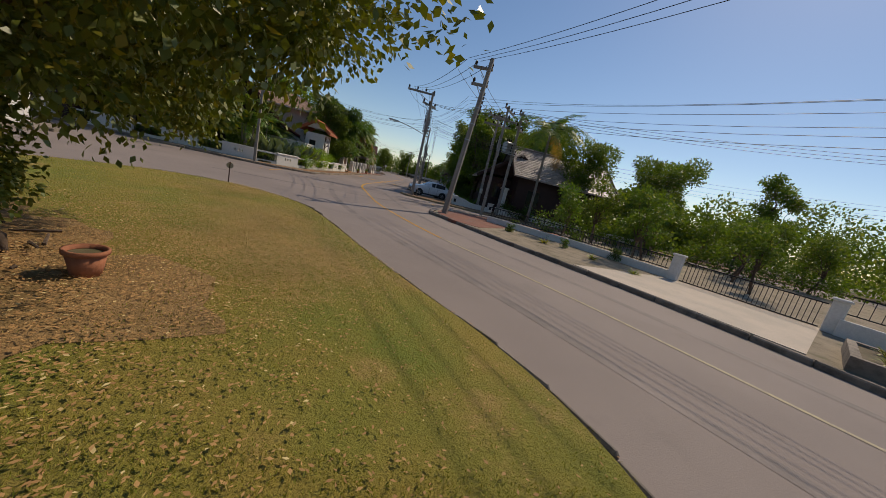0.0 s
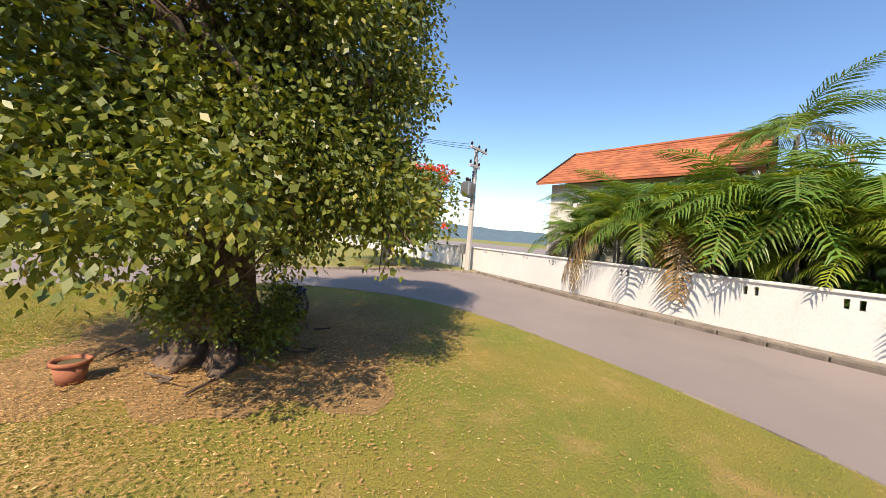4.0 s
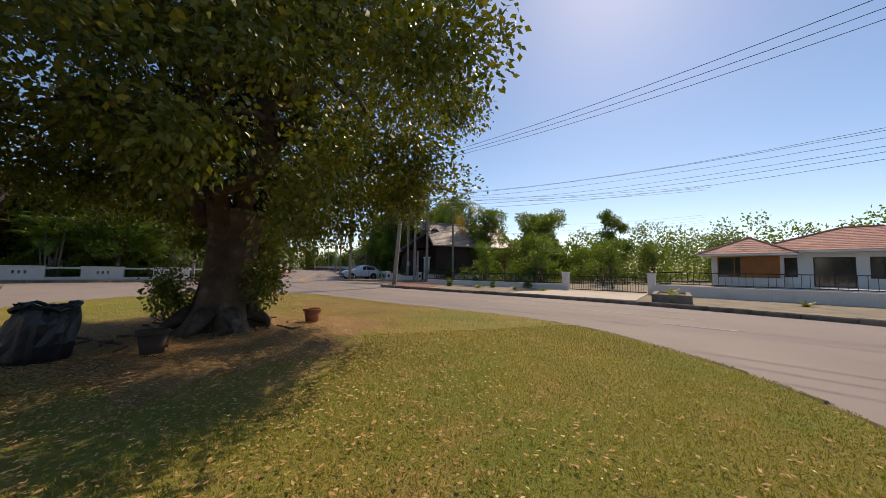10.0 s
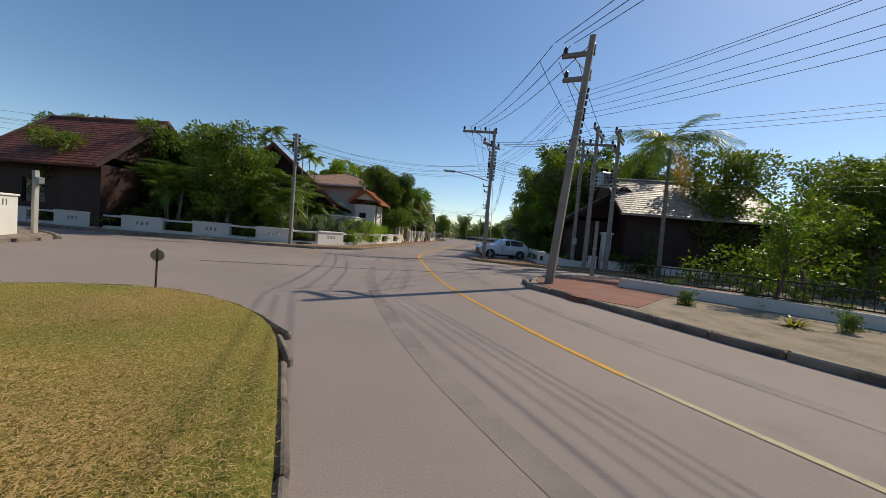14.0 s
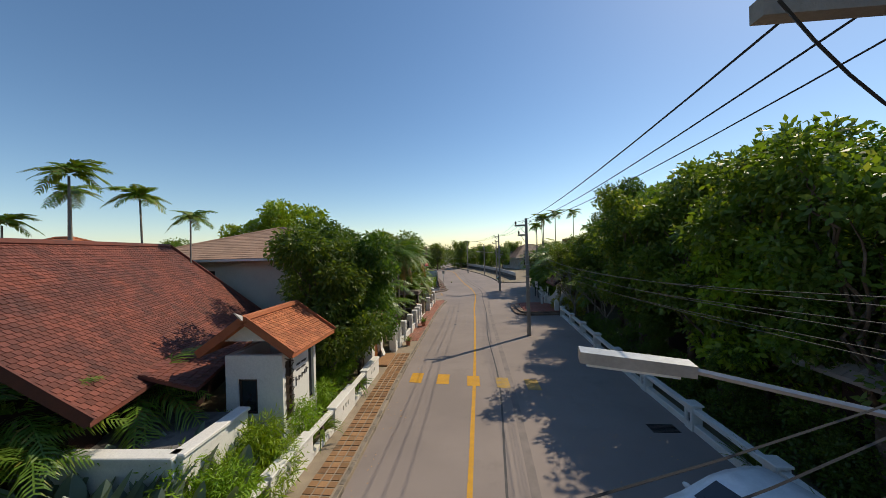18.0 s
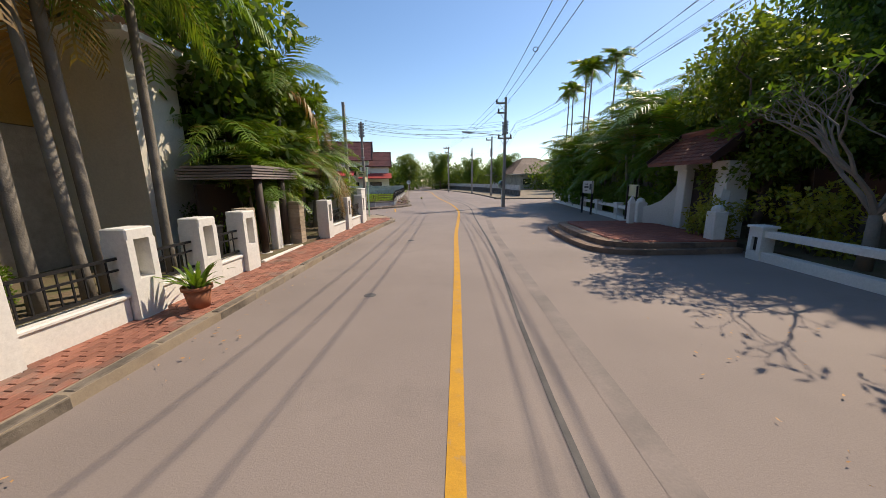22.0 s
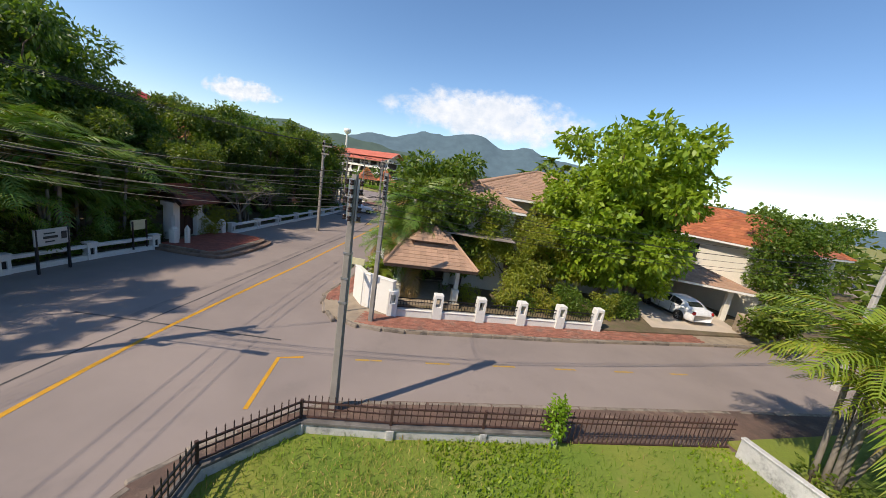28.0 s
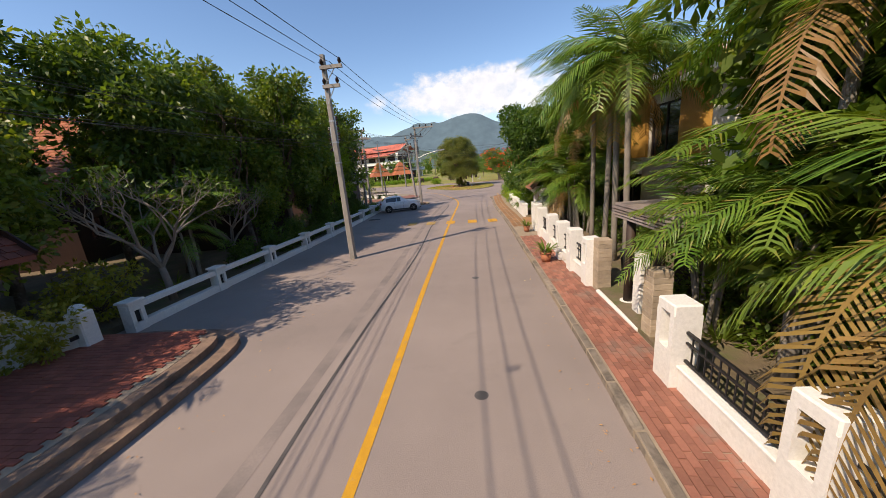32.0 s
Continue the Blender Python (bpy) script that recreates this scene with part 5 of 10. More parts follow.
def woods(name, arcs, n, leaf, mat, label, seed):
    """Far woods: clumps along arcs of (centre x, y, length, turn, depth, low, high)."""
    rnd = random.Random(seed)
    blobs = []
    for cx, cy, L, turn, dep, lo, hi in arcs:
        c, s = math.cos(radians(turn)), math.sin(radians(turn))
        for i in range(max(4, int(L / 2.2))):
            u, v = rnd.uniform(-L / 2, L / 2), rnd.uniform(-dep / 2, dep / 2)
            h = rnd.uniform(lo, hi)
            r = rnd.uniform(1.6, 3.2)
            blobs.append((cx + u * c - v * s, cy + u * s + v * c, h * 0.72, r, r, h * 0.3))
            blobs.append((cx + u * c - v * s, cy + u * s + v * c, h * 0.3, r * 1.1, r * 1.1, h * 0.33))
    return tagged(new(name, np_mesh(name, blob_leaves(blobs, n, leaf, 0.6, seed, 0.1, 0.45), mat)), label, "woods", kind="stuff")


woods("far_woods_north", [(-3, 136, 34, 5, 8, 4, 7), (14, 130, 30, -30, 8, 4, 7), (-16, 128, 22, 30, 8, 4, 7), (-14, 165, 60, 5, 14, 5, 9), (22, 150, 50, -20, 14, 4, 8), (-50, 150, 50, 20, 14, 5, 9), (20, 112, 36, -75, 8, 3, 6), (40, 110, 50, -70, 14, 4, 8)], 64000, 0.48, "leaf_dark", "dense dark trees at the end of the street", 21)
woods("far_woods_east", [(62, 12, 60, 80, 16, 5, 9), (58, 40, 40, 70, 16, 6, 10), (60, -22, 34, 110, 12, 4, 8), (90, -20, 70, 100, 20, 5, 10), (36, 36, 30, 20, 9, 4, 7)], 90000, 0.38, "leaf_mid", "green trees behind the bungalow", 22)
woods("far_woods_south", [(44, -62, 50, -30, 10, 5, 8), (-6, -82, 44, 0, 10, 4, 7), (75, -75, 50, -40, 16, 6, 10), (-30, -60, 40, 80, 12, 5, 9), (20, -135, 120, 0, 20, 6, 11)], 28000, 0.9, "leaf_mid", "park trees behind the lawn", 23)
woods("far_woods_west", [(-62, 40, 80, 85, 20, 5, 9), (-70, 90, 90, 85, 16, 4, 8), (-48, 10, 50, 80, 18, 6, 10), (-45, 58, 18, 80, 8, 4, 6.5), (-36, 28, 26, 80, 10, 4, 7)], 32000, 0.8, "leaf_mid", "trees among the houses to the west", 24)
woods("far_woods_garden", [(36, 60, 50, 80, 14, 3, 6), (34, 42, 20, 80, 10, 3, 5)], 26000, 0.6, "leaf_dark", "shaded trees behind the east gardens", 25)

# ---- houses ----
def plain_house(name, x, y, rz, w, d, h, roof_h, roof, wall, label, ops, kind="hip", over=0.7, axis="y", tw=0.5, th=0.45, z=0.18, gable=None, floor2=None):
    e = thing(name, x, y, z, rz, label, "house")
    walls_with_openings(e, -w / 2, -d / 2, w / 2, d / 2, 0, h, wall, ops)
    if floor2:
        part("floor_band", MB().box(-w / 2 - 0.06, -d / 2 - 0.06, floor2, w / 2 + 0.06, d / 2 + 0.06, floor2 + 0.16), wall, e)
    if kind == "hip":
        hip_roof(e, -w / 2, -d / 2, w / 2, d / 2, h, roof_h, roof, over, tw, th)
    else:
        gable_roof(e, -w / 2, -d / 2, w / 2, d / 2, h, roof_h, roof, over, 0.6, tw, th, axis, gable=gable)
    return e


# villa with the scarlet roof beyond the lot: an upper floor over an arched porch
v = plain_house("villa", -30.5, 87.5, 14, 9.0, 11.0, 5.9, 2.6, "roof_scarlet", "cream", "cream two-storey villa with a scarlet hipped roof", [
    ("e", 1.2, 3.0, 3.3, 5.4, "window"), ("e", 5.4, 6.6, 3.9, 5.3, "window"), ("e", 8.4, 9.6, 3.9, 5.3, "window"), ("e", 1.4, 3.6, 0.1, 2.3, "door"), ("e", 6.2, 7.6, 0.9, 2.2, "window"),
    ("s", 1.2, 2.6, 3.8, 5.2, "window"), ("s", 5.2, 7.0, 3.4, 5.3, "window"), ("s", 5.0, 7.2, 0.1, 2.4, "door"), ("n", 3, 5, 3.5, 5, "window")], floor2=2.95)
ar = MB()
for i in range(13):
    a0, a1 = math.pi * i / 13, math.pi * (i + 1) / 13
    for r0, r1 in ((1.25, 1.85),):
        q = [(4.52, 2.2 + math.cos(t) * r, 1.7 + math.sin(t) * r * 0.75) for t, r in ((a0, r0), (a1, r0), (a1, r1), (a0, r1))]
        ar.add(q + [(4.9, p[1], p[2]) for p in q], [(0, 1, 2, 3), (7, 6, 5, 4), (0, 4, 5, 1), (2, 6, 7, 3), (1, 5, 6, 2), (3, 7, 4, 0)])
part("arch", ar, "cream", v)
w2 = thing("villa_wing", -33.0, 80.2, 0.18, 14, "low wing of the villa with a scarlet roof", "house")
walls_with_openings(w2, -3, -3, 3, 3, 0, 5.0, "cream", [("e", 1.5, 2.8, 3.2, 4.5, "window"), ("s", 2, 4, 3.2, 4.5, "window"), ("e", 3.6, 4.8, 1, 2.2, "window")])
hip_roof(w2, -3, -3, 3, 3, 5.0, 1.4, "roof_scarlet", 0.6, 0.5, 0.45)
plain_house("brown_roof_house", -38.5, 104.8, 10, 10, 9, 6.3, 3.4, "roof_brown", "cream", "cream house with a brown hipped roof", [
    ("e", 1.0, 2.2, 3.4, 4.8, "window"), ("e", 3.4, 4.0, 3.4, 5.0, "window"), ("e", 4.6, 5.2, 3.4, 5.0, "window"), ("s", 1.2, 2.0, 3.4, 5.0, "window"), ("s", 4.0, 6.0, 3.4, 4.8, "window"), ("s", 7.4, 8.4, 3.4, 4.8, "window"), ("e", 6, 8, 0.6, 2.2, "window")], floor2=3.0)
wh = plain_house("white_house", -19.85, 103.8, 12, 11.5, 7.4, 5.3, 3.2, "roof_maroon", "white_wall", "white two-storey house with a steep maroon roof", [
    ("s", 1.6, 2.8, 3.4, 4.6, "window"), ("s", 7.2, 10.0, 2.9, 4.3, "window"), ("s", 6.8, 9.8, 0.7, 1.9, "window"), ("s", 1.4, 3.4, 0.7, 1.9, "window"), ("e", 2, 3.4, 3, 4.4, "window"), ("e", 5, 6.4, 0.8, 2, "window")], "gable", 0.7, "x", gable="white_wall")
wg = thing("white_house_wing", -13.3, 105.0, 0.18, 12, "lower wing of the white house with a maroon roof", "house")
walls_with_openings(wg, -2.2, -3.2, 2.2, 3.2, 0, 4.4, "white_wall", [("s", 1, 3.2, 0.7, 1.9, "window"), ("e", 2, 3.6, 2.6, 3.8, "window")])
gable_roof(wg, -2.2, -3.2, 2.2, 3.2, 4.4, 2.4, "roof_maroon", 0.5, 0.5, 0.5, 0.45, "x", gable="white_wall")
lean = part("porch_roof", MB().add([(-2.6, -5.2, 2.5), (2.6, -5.2, 2.5), (2.6, -3.2, 3.3), (-2.6, -3.2, 3.3), (-2.6, -5.2, 2.4), (2.6, -5.2, 2.4), (2.6, -3.2, 3.2), (-2.6, -3.2, 3.2)], [(0, 1, 2, 3), (7, 6, 5, 4), (0, 4, 5, 1), (1, 5, 6, 2), (3, 7, 4, 0)]), "roof_scarlet", wg)
fg = thing("front_gable", -23.1, 99.3, 0.18, 12, "white gabled bay with a maroon roof", "house")
walls_with_openings(fg, -2.4, -1.2, 2.4, 1.2, 0, 5.2, "white_wall", [("s", 1.7, 3.1, 3.3, 4.5, "window")])
gable_roof(fg, -2.4, -1.2, 2.4, 1.2, 5.2, 2.2, "roof_maroon", 0.5, 0.4, 0.5, 0.45, "y", gable="white_wall")
ca = thing("carport", -19.8, 98.6, 0.18, 12, "red sheet-metal carport on thin posts with a grey wall", "carport")
part("canopy", MB().add([(-4.5, -2.2, 2.9), (4.5, -2.2, 2.9), (4.5, 2.2, 3.9), (-4.5, 2.2, 3.9), (-4.5, -2.2, 2.82), (4.5, -2.2, 2.82), (4.5, 2.2, 3.82), (-4.5, 2.2, 3.82)], [(0, 1, 2, 3), (7, 6, 5, 4), (0, 4, 5, 1), (1, 5, 6, 2), (2, 6, 7, 3), (3, 7, 4, 0)]), "canopy_red", ca)
for x in (-4.3, 0, 4.3):
    part("post", MB().cyl(x, -2.0, 0, 2.9, 0.06, n=8), "steel", ca)
walls_with_openings(ca, -4.5, 1.2, 4.5, 2.1, 0, 3.0, "white_wall", [("s", 1, 3, 0.8, 2.0, "window"), ("s", 5.5, 7.5, 0.8, 2.0, "window")])
plain_house("dark_roof_house", 17.5, 125, 20, 13, 10, 3.2, 3.6, "roof_brown", "grey_wall", "single-storey house with a big dark brown roof", [("s", 2, 4, 1, 2.2, "window"), ("w", 3, 5, 1, 2.2, "window")], over=1.4)
plain_house("small_white_house", 24, 108, 0, 6, 6, 4.2, 1.6, "roof_brown", "white_wall", "small white house with a brown hipped roof", [("s", 1, 2.2, 2.4, 3.6, "window"), ("w", 2, 4, 2.4, 3.6, "window")])

# tan-roofed house on the street, ochre cladding, balcony and stone base
th = thing("tan_roof_house", -15.3, 50.6, 0.2, 3, "two-storey house with tan roofs, ochre cladding and a balcony", "house")
walls_with_openings(th, -6.2, -6.0, 6.2, 6.0, 0, 5.9, "cream", [("e", 1.0, 3.2, 0.3, 2.5, "window"), ("e", 3.4, 5.2, 3.2, 5.2, "window"), ("e", 10.3, 11.7, 3.1, 5.2, "window"), ("e", 10.2, 11.6, 0.3, 2.4, "window"), ("n", 1.2, 3.2, 3.3, 5.2, "window"), ("n", 5.0, 7.2, 3.3, 5.2, "window"), ("n", 8.8, 10.6, 3.3, 5.2, "window"), ("n", 3, 5, 0.6, 2.3, "window"), ("s", 3, 5, 3.3, 5.2, "window")])
hip_roof(th, -6.2, -6.0, 6.2, 6.0, 5.95, 2.3, "roof_tan", 1.1, 0.45, 0.4)
for y0, y1, x1 in ((-5.95, -2.7, 6.33), (-0.7, 2.2, 6.33), (2.26, 4.0, 6.36)):
    part("cladding", MB().box(6.23, y0, 3.2, x1, y1, 5.7), "ochre", th)
part("stone_base", MB().box(6.23, -2.7, 0, 6.42, 4.05, 3.18), "stone_clad", th)
bal = part("balcony", MB().box(6.2, 4.1, 2.8, 7.4, 6.0, 3.1), "white_wall", th)
part("balcony_roof", MB().box(6.2, 4.1, 5.5, 7.5, 6.1, 5.7), "white_wall", th)
bars = MB()
for k in range(5):
    bars.box(7.32, 4.15, 3.2 + k * 0.16, 7.36, 5.95, 3.24 + k * 0.16)
part("balcony_rail", bars, "black_metal", bal)
aw = part("awning", MB().beam((6.2, 5.0, 2.62), (7.6, 5.0, 2.4), 1.9, 0.05), "roof_brown", th)
low = thing("tan_roof_wing", -9.9, 57.0, 0.2, 3, "single-storey wing with a tan hipped roof", "house")
walls_with_openings(low, -2.6, -2.6, 2.6, 2.6, 0, 5.2, "cream", [("n", 1.0, 2.2, 3.2, 4.6, "window"), ("n", 3.2, 4.4, 3.2, 4.6, "window"), ("e", 1.5, 3.5, 3.0, 4.5, "window")])
hip_roof(low, -2.6, -2.6, 2.6, 2.6, 5.2, 1.5, "roof_tan", 0.5, 0.45, 0.4)
sd = part("shade", MB().beam((-2.4, 3.7, 3.6), (2.6, 3.7, 3.6), 1.8, 0.06), "roof_grey", low)
# orange and brown roofs behind
for x, y, rz, w, d, h, rh, roof in ((-26, 44, 10, 9, 8, 5.4, 2.2, "roof_orange"), (-33, 52, 25, 9, 7, 5.2, 2.2, "roof_orange"), (-19, 34.5, 0, 7, 6, 5.0, 2.2, "roof_tan"), (-37, 42, 0, 12, 8, 5.5, 2.4, "roof_orange")):
    plain_house("garden_house", x, y, rz, w, d, h, rh, roof, "cream", "cream house among trees with a %s roof" % ("warm orange tiled" if roof == "roof_orange" else "tan tiled"), [("e", 1, 2.4, 3.2, 4.6, "window"), ("n", 2, 4, 3.2, 4.6, "window")])

# carport of the side street
cp = thing("tiled_carport", -25.6, 54.2, 0.2, -14, "open carport with a low tan tiled roof", "carport")
for x in (-3.2, 3.2):
    for y in (-2.6, 2.6):
        part("column", MB().box(x - 0.16, y - 0.16, 0, x + 0.16, y + 0.16, 2.3, 0.02), "cream", cp)
walls_with_openings(cp, -3.4, -3.2, 3.4, -2.8, 0, 2.3, "cream", [])
hip_roof(cp, -3.4, -2.8, 3.4, 2.8, 2.35, 1.1, "roof_tan", 0.8, 0.4, 0.36)
solid("carport_floor", MB().prism([(-21.2, 61.4), (-27.5, 59.9), (-29.5, 51.5), (-23, 50)], 0.1, 0.235), "drive", "stone-paved drive of the carport", "driveway", kind="structure")
sp = thing("stone_gate_post", -27.6, 59.6, 0.12, -14, "stacked stone gate post beside the drive", "gate post")
for k in range(8):
    part("stone", MB().box(-0.28 + 0.02 * (k % 2), -0.28, k * 0.16, 0.28, 0.28 - 0.02 * (k % 3), k * 0.16 + 0.152, 0.02), "stone_clad", sp)

# sala pavilion at the corner
sa = thing("pavilion", -7.8, 62.2, 0.2, 12, "open garden pavilion with a two-tier tan tiled roof", "pavilion")
sa.scale = (0.86, 0.86, 0.95)
part("floor_slab", MB().box(-2.1, -2.1, 0, 2.1, 2.1, 0.25, 0.03), "stone_clad", sa)
for x in (-1.75, 1.75):
    for y in (-1.75, 1.75):
        c = part("column", MB().box(x - 0.2, y - 0.2, 0.25, x + 0.2, y + 0.2, 1.05, 0.02).box(x - 0.12, y - 0.12, 1.05, x + 0.12, y + 0.12, 2.4), "cream", sa)
hip_roof(sa, -1.95, -1.95, 1.95, 1.95, 2.35, 1.35, "roof_tan", 0.75, 0.34, 0.3, inset=1.5, fascia="dark_wood")
up = part("upper_roof", MB().box(-1.0, -1.0, 3.25, 1.0, 1.0, 3.45), "roof_brown", sa)
tp = MB()
for q in (((-1.35, -1.35, 3.42), (1.35, -1.35, 3.42), (0.3, 0, 4.15), (-0.3, 0, 4.15)), ((1.35, 1.35, 3.42), (-1.35, 1.35, 3.42), (-0.3, 0, 4.15), (0.3, 0, 4.15)), ((1.35, -1.35, 3.42), (1.35, 1.35, 3.42), (0.3, 0, 4.15), (0.3, 0, 4.15)), ((-1.35, 1.35, 3.42), (-1.35, -1.35, 3.42), (-0.3, 0, 4.15), (-0.3, 0, 4.15))):
    tp.add(q if q[2] != q[3] else q[:3], [(0, 1, 2, 3) if q[2] != q[3] else (0, 1, 2)])
    tiles_on(*q, 0.34, 0.3, mb=tp)
part("upper_tiles", tp, "roof_tan", sa)
part("bench", MB().box(-1.5, -1.6, 0.6, 1.5, -1.2, 0.68, 0.02).box(-1.5, -1.7, 0.68, 1.5, -1.62, 1.15), "dark_wood", sa)

# house on the corner with the steep red roof and its gatehouse
hb = thing("red_roof_house", -14.4, 35.7, 0.2, 20, "dark timber house under a steep weathered red tiled roof", "house")
walls_with_openings(hb, -3.6, -5.8, 3.6, 5.8, 0, 3.2, "maroon_wood", [("e", 1, 2.4, 1, 2.4, "window"), ("e", 5, 6.4, 1, 2.4, "window"), ("s", 2, 4, 1, 2.4, "window")])
gable_roof(hb, -3.6, -5.8, 3.6, 5.8, 2.8, 3.95, "roof_red", 0.9, 0.8, 0.19, 0.15, "y", gable="maroon_wood", barge="roof_red")
lo = part("porch_roof", MB().add([(5.6, -4.6, 2.55), (5.6, 2.2, 2.55), (4.3, 2.2, 3.1), (4.3, -4.6, 3.1), (5.6, -4.6, 2.45), (5.6, 2.2, 2.45), (4.3, 2.2, 3.0), (4.3, -4.6, 3.0)], [(0, 1, 2, 3), (7, 6, 5, 4), (0, 4, 5, 1), (1, 5, 6, 2), (2, 6, 7, 3), (3, 7, 4, 0)]), "roof_red", hb)
tagged(part("tiles", tiles_on((5.6, -4.6, 2.55), (5.6, 2.2, 2.55), (4.3, 2.2, 3.1), (4.3, -4.6, 3.1), 0.24, 0.2), "roof_red", lo), kind="stuff")
hw = thing("courtyard_wall", label="white courtyard wall with a grey coping", category="wall", kind="structure")
for a, b in (((-6.35, 31.4), (-6.35, 33.5)), ((-11.2, 31.2), (-6.35, 31.4))):
    wall_run("panel", a, b, 0.1, 2.1, 0.25, "white_wall", hw, 0.06, 0.08)
part("flat_roof", MB().box(-11.0, 31.55, 1.7, -6.5, 33.9, 1.82), "coping", hw, "stained grey concrete slab")
gh = thing("gatehouse", -6.45, 35.25, 0.2, 0, "white gatehouse with an orange tiled gabled roof", "gatehouse")
gh.scale = (1, 0.8, 0.95)
walls_with_openings(gh, -0.95, -1.35, 0.85, 1.25, 0, 3.35, "white_wall", [("e", 0.12, 0.72, 1.2, 3.1, "door"), ("e", 1.95, 2.5, 1.2, 3.2, "window"), ("s", 0.4, 1.0, 1.5, 2.6, "window")])
gable_roof(gh, -0.95, -1.35, 0.85, 1.25, 3.5, 1.05, "roof_orange", 0.55, 0.5, 0.2, 0.17, "y", gable="white_wall", barge="roof_orange")
lat = MB()
for k in range(7):
    lat.beam((0.875, -1.23 + 0.0, 1.3 + k * 0.28), (0.875, -0.63, 1.3 + k * 0.28 + 0.24), 0.015, 0.03), lat.beam((0.875, -0.63, 1.3 + k * 0.28), (0.875, -1.23, 1.3 + k * 0.28 + 0.24), 0.015, 0.03)
part("lattice", lat, "dark_wood", gh)
sg = part("wall_lettering", MB(), "ink", gh, "dark raised lettering on the white wall")
for i, (y, z, w, h) in enumerate(((-0.25, 2.6, 0.3, 0.05), (0.15, 2.6, 0.34, 0.05), (-0.45, 2.25, 0.05, 0.3), (-0.38, 2.28, 0.12, 0.04), (-0.22, 2.3, 0.05, 0.16), (-0.12, 2.32, 0.1, 0.04), (0.02, 2.33, 0.05, 0.16), (0.12, 2.36, 0.08, 0.04), (0.24, 2.37, 0.05, 0.15), (0.36, 2.4, 0.05, 0.2), (0.46, 2.42, 0.1, 0.04))):
    part("stroke", MB().box(0.852, y - w / 2, z - h / 2, 0.872, y + w / 2, z + h / 2, 0.006), "ink", sg)
part("finial", MB().add([(-0.05, -1.95, 4.55), (-0.05, -2.35, 4.85), (-0.05, -1.95, 4.7), (0.0, -1.95, 4.55), (0.0, -2.35, 4.85), (0.0, -1.95, 4.7)], [(0, 1, 2), (5, 4, 3), (0, 3, 4, 1), (1, 4, 5, 2)]), "white_wall", gh)

for k, (words, z, size) in enumerate((("HOME  GALLERY", 2.74, 0.105),)):
    tx = bpy.data.curves.new("lettering", "FONT")
    tx.body, tx.size, tx.extrude, tx.align_x = words, size, 0.006, "CENTER"
    tx.materials.append(M["ink"])
    to = put("lettering", tx, gh, "dark raised capital letters")
    to.matrix_basis = pose(0.862, 0.0, z, 90, 0, 90)

# roofed wooden gate in the wall
wgt = thing("roofed_gate", -5.55, 43.3, 0.1, 0, "orange wooden double gate under a small rust-brown tiled roof", "gate")
for y in (-0.95, 0.75):
    p = part("gate_pier", MB().box(-0.25, y - 0.22, 0, 0.2, y + 0.22, 2.0).add([(-0.25, y - 0.22, 0), (0.42, y - 0.22, 0), (0.2, y - 0.22, 0.5), (0.42, y + 0.22, 0), (0.2, y + 0.22, 0.5), (-0.25, y + 0.22, 0)], [(0, 1, 2), (1, 3, 4, 2), (5, 4, 3)]), "white_wall", wgt)
    part("bracket", MB().add([(0.2, y - 0.1, 1.6), (0.75, y - 0.1, 2.05), (0.2, y - 0.1, 2.05), (0.2, y + 0.1, 1.6), (0.75, y + 0.1, 2.05), (0.2, y + 0.1, 2.05)], [(0, 1, 2), (5, 4, 3), (0, 3, 4, 1)]), "white_wall", p)
for y in (-0.72, -0.1):
    dl = part("gate_leaf", MB().box(-0.06, y, 0.06, 0.0, y + 0.6, 1.85), "orange_wood", wgt)
    for k in range(3):
        part("batten", MB().box(0.002, y + 0.04, 0.3 + k * 0.62, 0.03, y + 0.56, 0.4 + k * 0.62), "orange_wood", dl)
gable_roof(wgt, -0.45, -1.0, 0.3, 0.85, 2.1, 0.8, "roof_rust", 0.45, 0.3, 0.14, 0.12, "y", barge="dark_wood")
st = thing("gate_threshold", -4.95, 43.3, 0.1, 0, "tan tiled step before the wooden gate", "step")
part("tread", MB().box(-0.35, -1.0, 0, 0.35, 1.0, 0.14, 0.02), "brick_tan", st)

# entrance with the flat slatted roof
en = thing("entrance_shelter", -5.2, 55.8, 0.1, 0, "flat slatted entrance roof on dark round posts", "shelter")
sl = part("roof_slab", MB().box(-1.5, -0.78, 2.4, 0.35, 1.52, 2.46), "roof_grey", en)
for k in range(4):
    part("slat", MB().box(-1.55 - 0.02 * k, -0.83, 2.12 + k * 0.07, 0.36 + 0.015 * k, 1.57, 2.165 + k * 0.07), "roof_grey", en)
for y in (-0.3, 0.9):
    c = part("post", MB().cyl(0.18, y, 0.12, 2.13, 0.1, n=14), "dark_wood", en, smooth=True)
    part("base", MB().cyl(0.18, y, 0.0, 0.13, 0.2, 0.17, 14), "white_wall", c)
part("door", MB().box(-1.2, -0.8, 0.05, -1.12, 0.8, 2.0), "dark_wood", en)
for y0, y1 in ((-1.55, -1.2), (1.1, 1.45)):
    for k in range(12):
        part("stone", MB().box(0.2, y0 + 0.01 * (k % 2), k * 0.12, 0.56, y1, k * 0.12 + 0.114, 0.01), "stone_clad", en)
part("white_pier", MB().box(0.1, 0.15, 0.05, 0.3, 0.45, 1.5, 0.02), "white_wall", en)
part("sill_step", MB().box(-1.1, -1.15, 0.0, 0.62, 1.05, 0.1, 0.02), "white_wall", en)

